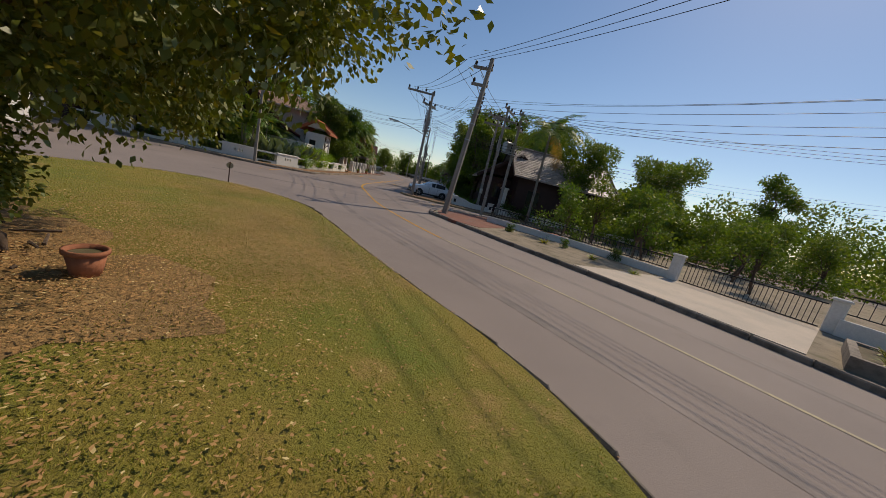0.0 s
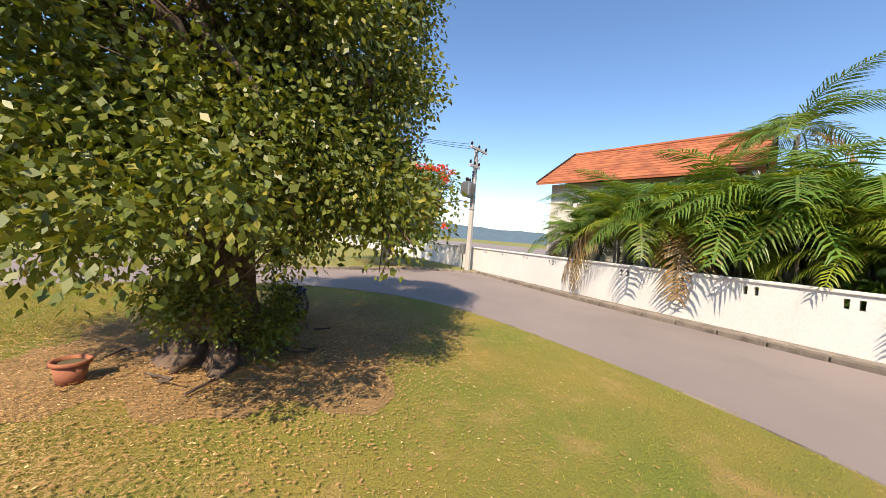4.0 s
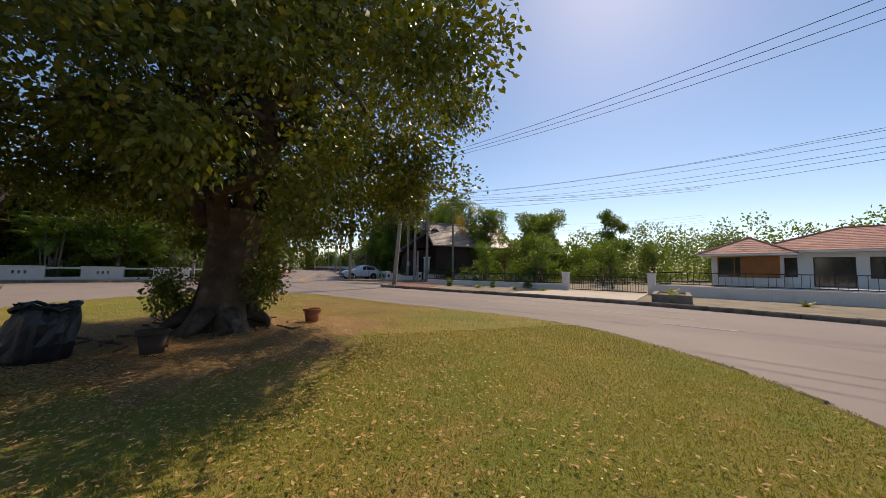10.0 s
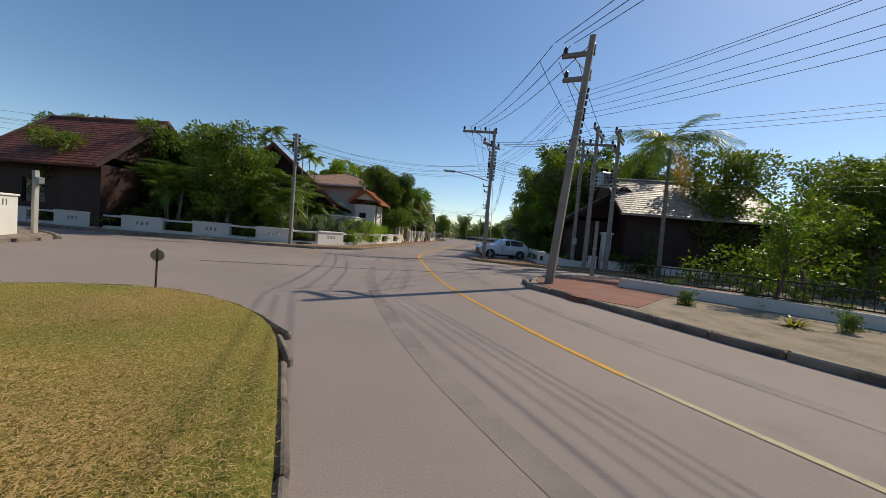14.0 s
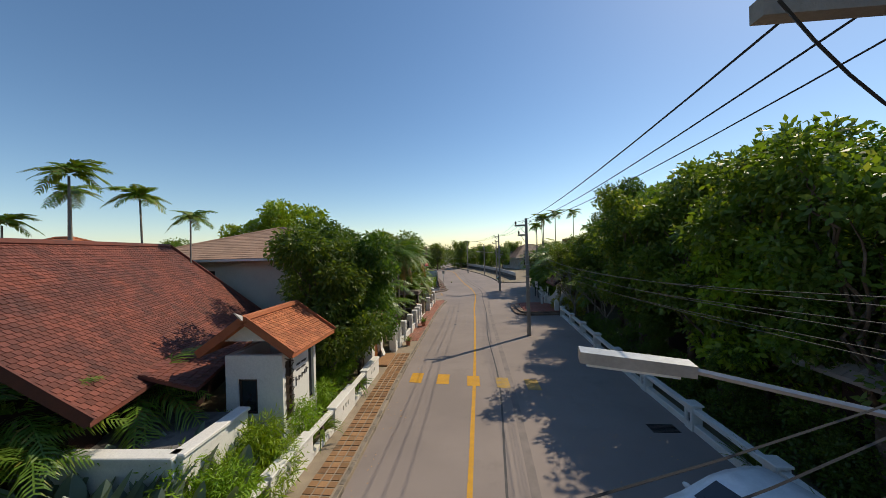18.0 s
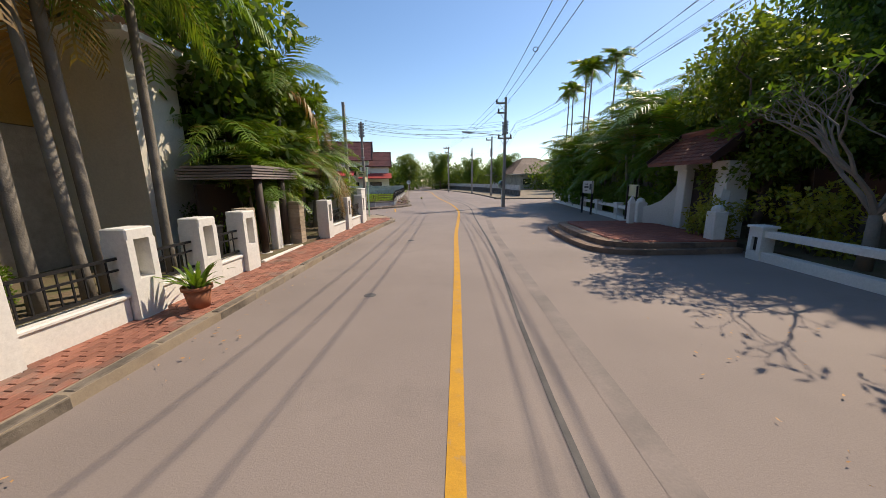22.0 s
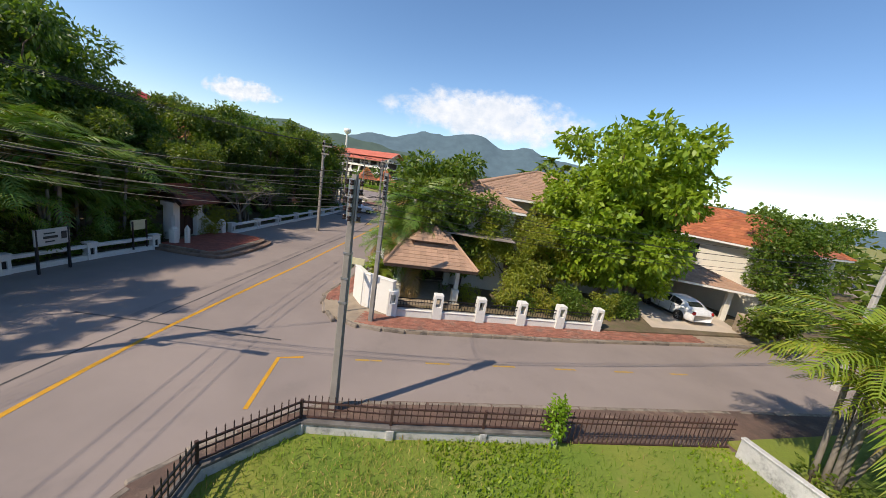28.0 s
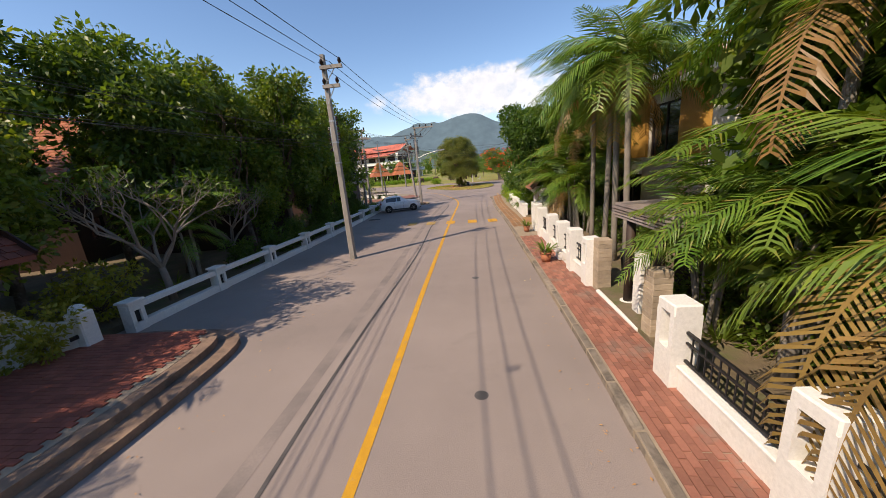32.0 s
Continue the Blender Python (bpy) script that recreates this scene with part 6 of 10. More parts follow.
# gate with wings and brick platform
plat = smooth_line([(8.4, 56.1), (6.2, 55.9), (4.95, 56.0), (4.25, 56.7), (4.1, 58.8), (4.25, 60.9), (4.75, 61.6), (6.4, 61.8), (8.5, 61.75)], 4)
pl = thing("gate_platform", label="red brick platform with two rounded steps", category="platform", kind="structure")
part("lower_step", MB().prism(plat, 0, 0.15), "step_edge", pl)
inner = [(8.3 + (x - 8.3) * 0.9, 58.85 + (y - 58.85) * 0.92) for x, y in plat]
part("upper_step", MB().prism(inner, 0.15, 0.3), "step_edge", pl)
inset = [(8.3 + (x - 8.3) * 0.83, 58.85 + (y - 58.85) * 0.87) for x, y in plat]
part("brick_bed", MB().prism(inset, 0.29, 0.306), "grout", pl)
me = MB().box(-0.105, -0.052, 0, 0.105, 0.052, 0.026, 0.006).mesh("brick", "brick_red")
rnd = random.Random(4)
lo_y, hi_y = min(y for _, y in inset), max(y for _, y in inset)
n = 0
rest = MB()
for j in range(int((hi_y - lo_y) / 0.112)):
    for i in range(22):
        x, y = 4.75 + 0.218 * i + (0.109 if j % 2 else 0), lo_y + 0.06 + j * 0.112
        if x > 8.45 or not (5.0 + 0.5 * max(0, abs(y - 58.85) - 1.9) < x):
            continue
        if n < 300 and y < 58.2:
            put("brick", me, pl).matrix_basis = pose(x, y, 0.3 + rnd.uniform(0, 0.004), 0, 0, rnd.uniform(-1, 1))
            n += 1
        else:
            rest.box(x - 0.105, y - 0.052, 0.3, x + 0.105, y + 0.052, 0.326 + rnd.uniform(0, 0.004))
tagged(part("bricks", rest, "brick_red", pl), kind="stuff")
pg = thing("gateway", 9.15, 58.75, 0.2, 0, "white gateway with curved wings, dark doors and a red tiled roof", "gate")
for y in (-0.95, 0.95):
    part("pier", MB().box(-0.35, y - 0.25, 0, 0.35, y + 0.25, 2.45, 0.02).box(-0.45, y - 0.35, 2.2, 0.45, y + 0.35, 2.45, 0.03), "white_wall", pg)
for y in (-0.7, 0.01):
    lf2 = part("gate_leaf", MB().box(-0.05, y, 0.05, 0.05, y + 0.69, 2.2), "maroon_wood", pg)
    part("panel", MB().box(-0.08, y + 0.1, 0.3, -0.052, y + 0.59, 1.9), "maroon_wood", lf2)
gable_roof(pg, -0.8, -1.15, 0.8, 1.15, 2.45, 1.0, "roof_red", 0.45, 0.5, 0.22, 0.19, "y", barge="maroon_wood", gable="maroon_wood")
for s in (-1, 1):
    wv = [(0.0, 1.75), (0.15, 1.4), (0.35, 1.05), (0.6, 0.85), (0.95, 0.75)]
    wing = MB()
    q = []
    for d, zt in wv:
        q.append((-0.2 - 0.95 * min(1, d / 0.9), s * (1.1 + d), zt))
    vs = [(x + o, y, z) for o in (-0.13, 0.13) for x, y, zt in q for z in (0.0, zt)]
    k = len(q)
    fs = [(2 * i, 2 * i + 1, 2 * i + 3, 2 * i + 2) for i in range(k - 1)] + [(2 * k + 2 * i, 2 * k + 2 * i + 2, 2 * k + 2 * i + 3, 2 * k + 2 * i + 1) for i in range(k - 1)] + [(2 * i + 1, 2 * k + 2 * i + 1, 2 * k + 2 * i + 3, 2 * i + 3) for i in range(k - 1)] + [(2 * k - 2, 2 * k - 1, 4 * k - 1, 4 * k - 2)]
    part("wing_wall", MB().add(vs, fs), "white_wall", pg)
    x, y, _ = q[-1]
    part("end_post", MB().box(x - 0.2, y - 0.18, 0, x + 0.2, y + 0.18, 0.95, 0.03).ball((x, y, 0.98), (0.17, 0.17, 0.16), 1, 0.0, 10, 6), "white_wall", pg)
part("letter_slot", MB().box(-1.2, -1.95, 0.35, -1.18, -1.7, 0.45), "black_metal", pg)
# name board on the wall beyond the gateway
nb = thing("name_board", 8.15, 66.8, 0.1, 93, "pale board with dark writing on black posts", "sign")
nb.scale = (0.6, 1, 1.1)
for x in (-1.0, 1.0):
    part("post", MB().box(x - 0.05, -0.05, 0, x + 0.05, 0.05, 1.75), "black_metal", nb)
bd = part("board", MB().box(-1.1, -0.04, 1.1, 1.1, 0.04, 1.75, 0.01), "pale_concrete", nb)
for x, z, w, h in ((-0.7, 1.45, 0.35, 0.3), (0.2, 1.58, 0.7, 0.05), (0.15, 1.42, 0.9, 0.1), (0.2, 1.25, 0.6, 0.05)):
    part("lettering", MB().box(x - w / 2, 0.042, z - h / 2, x + w / 2, 0.052, z + h / 2), "ink", bd)

pp = thing("pointed_post", 7.45, 60.45, 0.32, 0, "white post with a pointed top at the platform edge", "post")
part("shaft", MB().box(-0.11, -0.11, 0, 0.11, 0.11, 0.82, 0.015), "white_wall", pp)
part("tip", MB().add([(-0.13, -0.13, 0.82), (0.13, -0.13, 0.82), (0.13, 0.13, 0.82), (-0.13, 0.13, 0.82), (0, 0, 1.16)], [(0, 1, 4), (1, 2, 4), (2, 3, 4), (3, 0, 4), (3, 2, 1, 0)]), "white_wall", pp)
# speed sign on the pavement of the lot
ss = thing("speed_sign", -5.15, 86.7, 0.12, 8, "round white speed limit sign on a pale post", "traffic sign")
part("post", MB().cyl(0, 0, 0, 1.95, 0.035, 0.035, 10), "pale_concrete", ss, smooth=True)
disc = part("disc", MB().lathe([(0.0, -0.012), (0.27, -0.012), (0.27, 0.012), (0.0, 0.012)], 26), "white_wall", ss)
disc.matrix_basis = pose(0, -0.05, 1.88, 90, 0, 0)
rim = part("rim", MB().tube([(0.255 * math.cos(6.2832 * i / 26), -0.066, 1.88 + 0.255 * math.sin(6.2832 * i / 26)) for i in range(27)], 0.018, 5), "ink", ss)
tx = bpy.data.curves.new("numerals", "FONT")
tx.body, tx.size, tx.extrude, tx.align_x, tx.align_y = "35", 0.32, 0.003, "CENTER", "CENTER"
tx.materials.append(M["ink"])
put("numerals", tx, ss, "black numerals").matrix_basis = pose(0, -0.067, 1.88, 90, 0, 0)

# east side houses in the shade and Thai roofs beyond
for x, y, rz, w, d, h, rh, roof, ax in ((12.6, 32.2, 0, 5.5, 4.6, 3.0, 2.4, "roof_grey", "y"), (16.4, 30.6, 0, 8, 5.5, 3.6, 2.6, "roof_grey", "x"), (14.6, 42.8, 0, 5.5, 6, 3.3, 2.8, "roof_grey", "y"), (24.5, 45.5, 20, 8, 7, 4.6, 3.6, "roof_orange", "x"), (18.2, 67.5, -6, 6.5, 7.5, 5.6, 3.4, "roof_orange", "y"), (15.6, 70.6, -6, 4.6, 4.0, 4.9, 2.3, "roof_orange", "x"), (22.5, 57, 0, 7, 7, 4.4, 3.0, "roof_red", "y")):
    e = thing("timber_house", x, y, 0.2, rz, "dark timber house under a steep %s roof" % {"roof_grey": "weathered grey-brown", "roof_orange": "orange tiled", "roof_red": "dull red tiled"}[roof], "house")
    walls_with_openings(e, -w / 2, -d / 2, w / 2, d / 2, 0, h, "maroon_wood", [("w", 1, 2.2, 1.2, 2.5, "window"), ("s", 1, 2.2, 1.2, 2.5, "window"), ("n", 1, 2.2, 1.2, 2.5, "window")])
    gable_roof(e, -w / 2, -d / 2, w / 2, d / 2, h - 0.2, rh, roof, 0.8, 0.7, 0.3, 0.26, ax, gable="maroon_wood", barge="maroon_wood")
cl2 = thing("entrance_columns", 12.9, 28.9, 0.2, 0, "white square columns before a dark maroon gate", "gate")
for x in (-1.2, 0.9, 2.9):
    part("column", MB().box(x - 0.25, -0.25, 0, x + 0.25, 0.25, 2.1, 0.02).box(x - 0.33, -0.33, 2.1, x + 0.33, 0.33, 2.25, 0.03), "white_wall", cl2)
part("gate_panel", MB().box(-0.9, -0.05, 0.05, 2.6, 0.05, 2.3), "maroon_wood", cl2)
# house behind the palms in the west
plain_house("orange_roof_house", -21.5, -1.5, 10, 8, 9, 5.6, 2.8, "roof_orange", "cream", "house behind palms with an orange tiled roof", [("e", 2, 4, 3, 4.5, "window"), ("e", 6, 7.5, 3, 4.5, "window")], "gable", 0.8, "y", gable="cream")
oh = thing("dark_gable_house", -20.5, 25.2, 0.2, 0, "dark timber house with a red roof behind the corner wall", "house")
walls_with_openings(oh, -3.5, -3, 3.5, 3, 0, 3.4, "maroon_wood", [("s", 2, 3.5, 1, 2.4, "window"), ("e", 2, 3.5, 1, 2.4, "window")])
gable_roof(oh, -3.5, -3, 3.5, 3, 3.2, 3.4, "roof_red", 0.8, 0.7, 0.28, 0.24, "x", gable="maroon_wood")

# bungalow to the east
bg = plain_house("bungalow", 41.0, 9.0, 20, 9, 11, 2.9, 2.0, "roof_pink", "white_wall", "white bungalow with a salmon tiled hipped roof", [("w", 1.0, 2.2, 0.9, 2.4, "window"), ("w", 5.6, 6.8, 0.9, 2.4, "window"), ("w", 3.0, 5.0, 0.1, 2.4, "window"), ("s", 1.0, 3.8, 0.8, 2.4, "window"), ("s", 6, 7, 1, 2.3, "window")], over=0.8)
bx = thing("bungalow_porch", 36.6, 14.0, 0.18, 20, "bungalow porch with a salmon hipped roof and orange shutters", "house")
walls_with_openings(bx, -2.6, -2.2, 2.6, 2.2, 0, 2.7, "white_wall", [("w", 0.4, 2.6, 0.8, 2.5, "window"), ("s", 1, 2.4, 0.9, 2.4, "window"), ("s", 3.2, 4.6, 0.9, 2.4, "window")], frame_mat="orange_wood")
hip_roof(bx, -2.6, -2.2, 2.6, 2.2, 2.7, 1.5, "roof_pink", 0.8, 0.45, 0.4)
part("shutter", MB().box(-2.68, -2.0, 0.8, -2.62, 0.3, 2.5), "orange_wood", bx)
solid("bungalow_terrace", MB().prism([(31.5, 6.2), (34.5, 12.6), (36.6, 8.6), (34.6, 4.6)], 0.1, 0.4), "white_wall", "pale terrace before the bungalow", "terrace", kind="structure")

# chalet with the great white gables
ch = thing("chalet", 60, -42.5, 0.3, -42, "big white house with dark edged sweeping gables", "house")
walls_with_openings(ch, -8, -5, 8, 5, 0, 4.0, "white_wall", [("w", 1, 2.4, 1, 2.6, "window"), ("w", 4, 6, 0.2, 2.8, "window"), ("w", 7, 8.6, 1, 2.6, "window"), ("n", 2, 4, 1, 2.6, "window"), ("s", 2, 4, 1, 2.6, "window")])
gable_roof(ch, -8, -5, 8, 5, 3.4, 8.4, "roof_brown", 3.4, 0.9, 0.8, 0.7, "x", gable="white_wall")
for k, (z, w) in enumerate(((4.4, 2.0), (4.4, -2.0), (7.2, 0.0))):
    f = part("gable_window", MB().box(-8.05, w - 0.7, z, -7.98, w + 0.7, z + 1.5), "glass", ch)
part("balcony", MB().box(-9.4, -3.2, 3.4, -8.1, 3.2, 3.55).box(-9.4, -3.2, 3.55, -9.32, 3.2, 4.3), "white_wall", ch)
c2 = thing("chalet_wing", 64.5, -33.5, 0.3, -42, "wing of the white house with a red-brown roof", "house")
walls_with_openings(c2, -5, -4, 5, 4, 0, 4.5, "white_wall", [("w", 2, 4, 1.5, 3, "window")])
gable_roof(c2, -5, -4, 5, 4, 4.2, 5.6, "roof_maroon", 1.8, 0.8, 0.8, 0.7, "x", gable="white_wall")

# hotel, pavilions, water tower, red-roofed block
ho = thing("hotel", 46.5, -98.5, 0.6, -29, "long white hotel with terraces and red layered roofs", "hotel")
for fl, (z, dp) in enumerate(((0, 0.0), (4.2, 1.0), (8.2, 2.2))):
    part("floor_slab", MB().box(-24 + dp, -9 + dp, z + 3.7, 24 - dp, 9 - dp, z + 4.15), "white_wall", ho)
    part("core", MB().box(-21 + dp, -6 + dp, z, 21 - dp, 6 - dp, z + 3.7), "dark_wood", ho)
    for s in (-1, 1):
        for k in range(9):
            x = -22.5 + dp + k * (45 - 2 * dp) / 8
            part("column", MB().box(x - 0.4, s * (8.2 - dp) - 0.4, z, x + 0.4, s * (8.2 - dp) + 0.4, z + 3.7), "white_wall", ho)
        part("balustrade", MB().box(-24 + dp, s * (8.8 - dp) - 0.15, z + 4.15, 24 - dp, s * (8.8 - dp) + 0.15, z + 5.2), "white_wall", ho)
gable_roof(ho, -19, -8, 19, 8, 12.2, 3.6, "roof_hotel", 2.4, 1.5, 1.2, 1.1, "x", gable="white_wall", barge="white_wall")
gable_roof(ho, -20, -4.5, 20, 4.5, 14.9, 3.4, "roof_hotel", 1.0, 2.2, 1.2, 1.1, "x", gable="white_wall", barge="white_wall", name="upper_roof")
ho.scale = (1.15, 0.95, 0.8)
for x, y in ((26.0, -40.5), (20.5, -46.5)):
    pv = thing("tiered_pavilion", x, y, 0.3, 30, "open pavilion with three tiers of orange roof", "pavilion", group="pavilions before the hotel")
    for i in (-3, 3):
        for j in (-3, 3):
            part("column", MB().box(i - 0.25, j - 0.25, 0, i + 0.25, j + 0.25, 3.2), "dark_wood", pv)
    pv.scale = (0.68, 0.68, 0.7)
    part("floor_slab", MB().box(-3.8, -3.8, -0.4, 3.8, 3.8, 0), "stone_clad", pv)
    for z, a, b, h in ((3.2, 5.0, 2.9, 2.0), (5.4, 3.2, 1.7, 1.6), (7.1, 2.0, 0.4, 1.9)):
        q = [(-a, -a, z), (a, -a, z), (a, a, z), (-a, a, z), (-b, -b, z + h), (b, -b, z + h), (b, b, z + h), (-b, b, z + h)]
        part("roof_tier", MB().add(q, [(0, 1, 5, 4), (1, 2, 6, 5), (2, 3, 7, 6), (3, 0, 4, 7), (3, 2, 1, 0), (4, 5, 6, 7)]), "roof_orange", pv)
wt = thing("water_tower", 75, -153, 0.1, 0, "white water tower behind the hotel roofs", "water tower")
part("stem", MB().cyl(0, 0, 0, 27, 0.8, 0.6, 12), "white_wall", wt)
part("tank", MB().lathe([(0.6, 26.2), (2.3, 28.0), (2.5, 28.9), (2.3, 29.7), (1.4, 30.2), (0.0, 30.4)], 18), "white_wall", wt, smooth=True)
rb = thing("red_roofed_block", 220, -150, 0, -20, "tall white block with red roof bands", "apartment block")
rb.scale = (2, 2, 1.85)
part("wall", MB().box(-5.5, -5.5, 0, 5.5, 5.5, 14.5), "white_wall", rb)
for k in range(5):
    for s in range(4):
        for face in (0, 1):
            x = -4.2 + s * 2.8
            w = part("window", MB().box(x - 0.8, 5.5, 1.2 + k * 2.7, x + 0.8, 5.56, 2.9 + k * 2.7) if face else MB().box(-5.56, x - 0.8, 1.2 + k * 2.7, -5.5, x + 0.8, 2.9 + k * 2.7), "glass", rb)
hip_roof(rb, -5.5, -5.5, 5.5, 5.5, 14.5, 3.6, "roof_scarlet", 0.9, 1.2, 1.1)
hip_roof(rb, -5.5, -5.5, 5.5, 5.5, 11.2, 0.9, "roof_scarlet", 1.2, 1.2, 0.9, inset=1.1, name="roof_band")
solid("hotel_mound", MB().add([(42 + math.cos(6.2832 * k / 28) * r, -112 + math.sin(6.2832 * k / 28) * r * 0.7, z) for r, z in ((60, 0.05), (48, 0.4), (36, 0.6)) for k in range(28)] + [(42, -112, 0.62)], [(j * 28 + i, j * 28 + (i + 1) % 28, (j + 1) * 28 + (i + 1) % 28, (j + 1) * 28 + i) for j in range(2) for i in range(28)] + [(56 + i, 56 + (i + 1) % 28, 84) for i in range(28)]), "lawn_far", "gentle grassy mound below the hotel", "mound", kind="structure", smooth=True)

# ---- plants ----
def big_tree():
    """Broad old tree on the island: fluted trunk, low fork, heavy limbs, skirts of leaves."""
    rnd = random.Random(4)
    e = thing("island_tree", label="broad old shade tree with a fluted trunk on the lawn", category="tree")
    tr = MB()
    n = 22
    rings = [(-0.05, 0.72, 0.3), (0.12, 0.55, 0.24), (0.4, 0.44, 0.18), (0.9, 0.38, 0.13), (1.5, 0.37, 0.12), (2.0, 0.43, 0.14)]
    vs, fs = [], []
    for j, (z, r, fl) in enumerate(rings):
        for i in range(n):
            a = 6.2832 * i / n
            q = r * (1 + fl * (math.sin(5 * a + 0.4) + 0.5 * math.sin(9 * a + 1.3)))
            vs.append((q * math.cos(a) + 0.03 * j, q * math.sin(a), z))
    for j in range(len(rings) - 1):
        for i in range(n):
            k = (i + 1) % n
            fs.append((j * n + i, j * n + k, (j + 1) * n + k, (j + 1) * n + i))
    tr.add(vs, fs)
    part("trunk", tr, "bark", e, smooth=True)
    for i in range(7):
        a = 6.2832 * i / 7 + rnd.uniform(-0.2, 0.2)
        c, s, q = math.cos(a), math.sin(a), rnd.uniform(0.75, 1.0)
        part("root", MB().tube([(0.45 * c, 0.45 * s, 0.28), (0.75 * c, 0.75 * s, 0.1), (q * c + 0.1 * s, q * s - 0.1 * c, -0.03)], [0.15, 0.07, 0.02], 7), "bark", e, smooth=True)
    blobs = []
    for i in range(96):
        t = (i + 0.5) / 96
        a = i * 2.39996 + rnd.uniform(-0.2, 0.2)
        zc = 2.5 + 5.6 * t
        R = (3.15 + 1.25 * math.cos(a + 1.08)) * math.sqrt(max(0.05, 1 - ((t - 0.25) / 0.82) ** 2))
        q = R * (0.35 + 0.65 * rnd.random()) if i % 2 else R
        s = rnd.uniform(0.7, 1.05)
        blobs.append((q * math.cos(a), q * math.sin(a), zc, s, s, s * 0.7))
    skirts = []
    for i in range(26):
        a = 6.2832 * i / 26 + rnd.uniform(-0.1, 0.1)
        q = rnd.uniform(2.3, 3.0) + 0.9 * math.cos(a + 1.1)
        skirts.append((q * math.cos(a), q * math.sin(a), rnd.uniform(2.15, 2.9), 0.6, 0.6, rnd.uniform(0.4, 0.75)))
    for i in range(34):
        a = rnd.uniform(-1.2, 2.4) if i % 3 else rnd.uniform(2.4, 5.1)
        q = rnd.uniform(1.3, 2.8)
        skirts.append((q * math.cos(a), q * math.sin(a), rnd.uniform(1.75, 2.7) if i % 3 else rnd.uniform(2.2, 2.8), 0.5, 0.5, rnd.uniform(0.35, 0.7)))
    skirts += [(1.0, 2.5, 1.75, 0.45, 0.45, 0.5), (0.6, 2.8, 1.85, 0.45, 0.45, 0.55), (0.1, 2.9, 2.1, 0.5, 0.5, 0.6)]
    for i in range(9):
        a = 0.35 + 6.2832 * i / 9
        f = Vector((0.25 * math.cos(a), 0.25 * math.sin(a), 1.75))
        up = rnd.uniform(1.2, 2.8) if i % 2 else rnd.uniform(3.2, 4.6)
        out = rnd.uniform(1.3, 1.9) if i % 2 else rnd.uniform(0.6, 1.1)
        m = f + Vector((out * math.cos(a), out * math.sin(a), up))
        b = MB()
        p = limb(b, f, m, 0.16, 0.085, rnd, 8, 0.16, 7)
        for k in range(5):
            t = rnd.choice(blobs + skirts)
            tgt = min((rnd.choice(blobs + skirts) for _ in range(7)), key=lambda z: (Vector(z[:3]) - p).length)
            e2 = limb(b, p if k % 2 else f.lerp(m, 0.6), tgt[:3], 0.06, 0.015, rnd, 5, 0.2, 6)
            for _ in range(4):
                limb(b, e2, (tgt[0] + rnd.uniform(-0.8, 0.8), tgt[1] + rnd.uniform(-0.8, 0.8), tgt[2] + rnd.uniform(-0.7, 0.5)), 0.018, 0.005, rnd, 3, 0.2, 3)
        part("limb", b, "bark", e, smooth=True)
    q = [blob_leaves(blobs, 175000, 0.082, 0.6, 3, 0.5, 0.2), blob_leaves(skirts, 42000, 0.08, 0.6, 5, 0.9, 0.1)]
    q = np.concatenate(q).reshape(-1, 4, 3)
    q = q[(np.hypot(q[:, 0, 0], q[:, 0, 1]) < 3.5) | (q[:, 0, 2] > 2.6)].reshape(-1, 3)
    put("crown", np_mesh("crown", q, "leaf_big"), e)
    shoots = [(0.75 * math.cos(a), 0.75 * math.sin(a), rnd.uniform(0.35, 1.0), 0.3, 0.3, 0.5) for a in (0.2, 0.8, 1.5, 2.2, 2.9, 3.5, 5.8)] + [(0.5, 0.55, 1.4, 0.3, 0.3, 0.4), (-0.55, 0.5, 1.5, 0.3, 0.3, 0.4)]
    put("shoot_foliage", np_mesh("shoot_foliage", blob_leaves(shoots, 9000, 0.062, 0.6, 8, 0.5, 0.0), "leaf_big"), e)
    return e


place(big_tree(), [(-0.05, 2.78, 0, 1.0, 0.12)])


def hedge(name, line, w, h, n, leaf, mat, label, z=0.12, seed=1, rough=0.25, category="hedge", aspect=0.55):
    """Dense band of leaves along a line, with an uneven top."""
    rng = np.random.default_rng(seed)
    L = [Vector((*p[:2], 0)) for p in line]
    seg = [(L[i + 1] - L[i]).length for i in range(len(L) - 1)]
    tot = sum(seg)
    blobs = []
    k = max(3, int(tot / (0.45 * w + 0.2)))
    for i in range(k):
        s = tot * (i + 0.5) / k
        j = 0
        while s > seg[j] and j < len(seg) - 1:
            s -= seg[j]
            j += 1
        p = L[j].lerp(L[j + 1], s / seg[j])
        hh = h * (1 + rng.uniform(-rough, rough))
        blobs.append((p.x + rng.uniform(-0.15, 0.15) * w, p.y + rng.uniform(-0.15, 0.15) * w, z + hh * 0.5, w * 0.55, w * 0.55, hh * 0.52))
    e = thing(name, label=label, category=category)
    o = Vector(blobs[0][:3])
    put("foliage", np_mesh("foliage", blob_leaves(blobs, n, leaf, aspect, seed, 0.2, 0.35), mat), e)
    st = MB()
    for b in blobs[::2]:
        for _ in range(3):
            x, y = b[0] + rng.uniform(-0.2, 0.2) * w, b[1] + rng.uniform(-0.2, 0.2) * w
            st.tube([(x, y, z - 0.05), (x + rng.uniform(-0.1, 0.1), y, z + h * 0.55)], [0.02, 0.01], 4)
    part("stems", st, "bark", e)
    return e


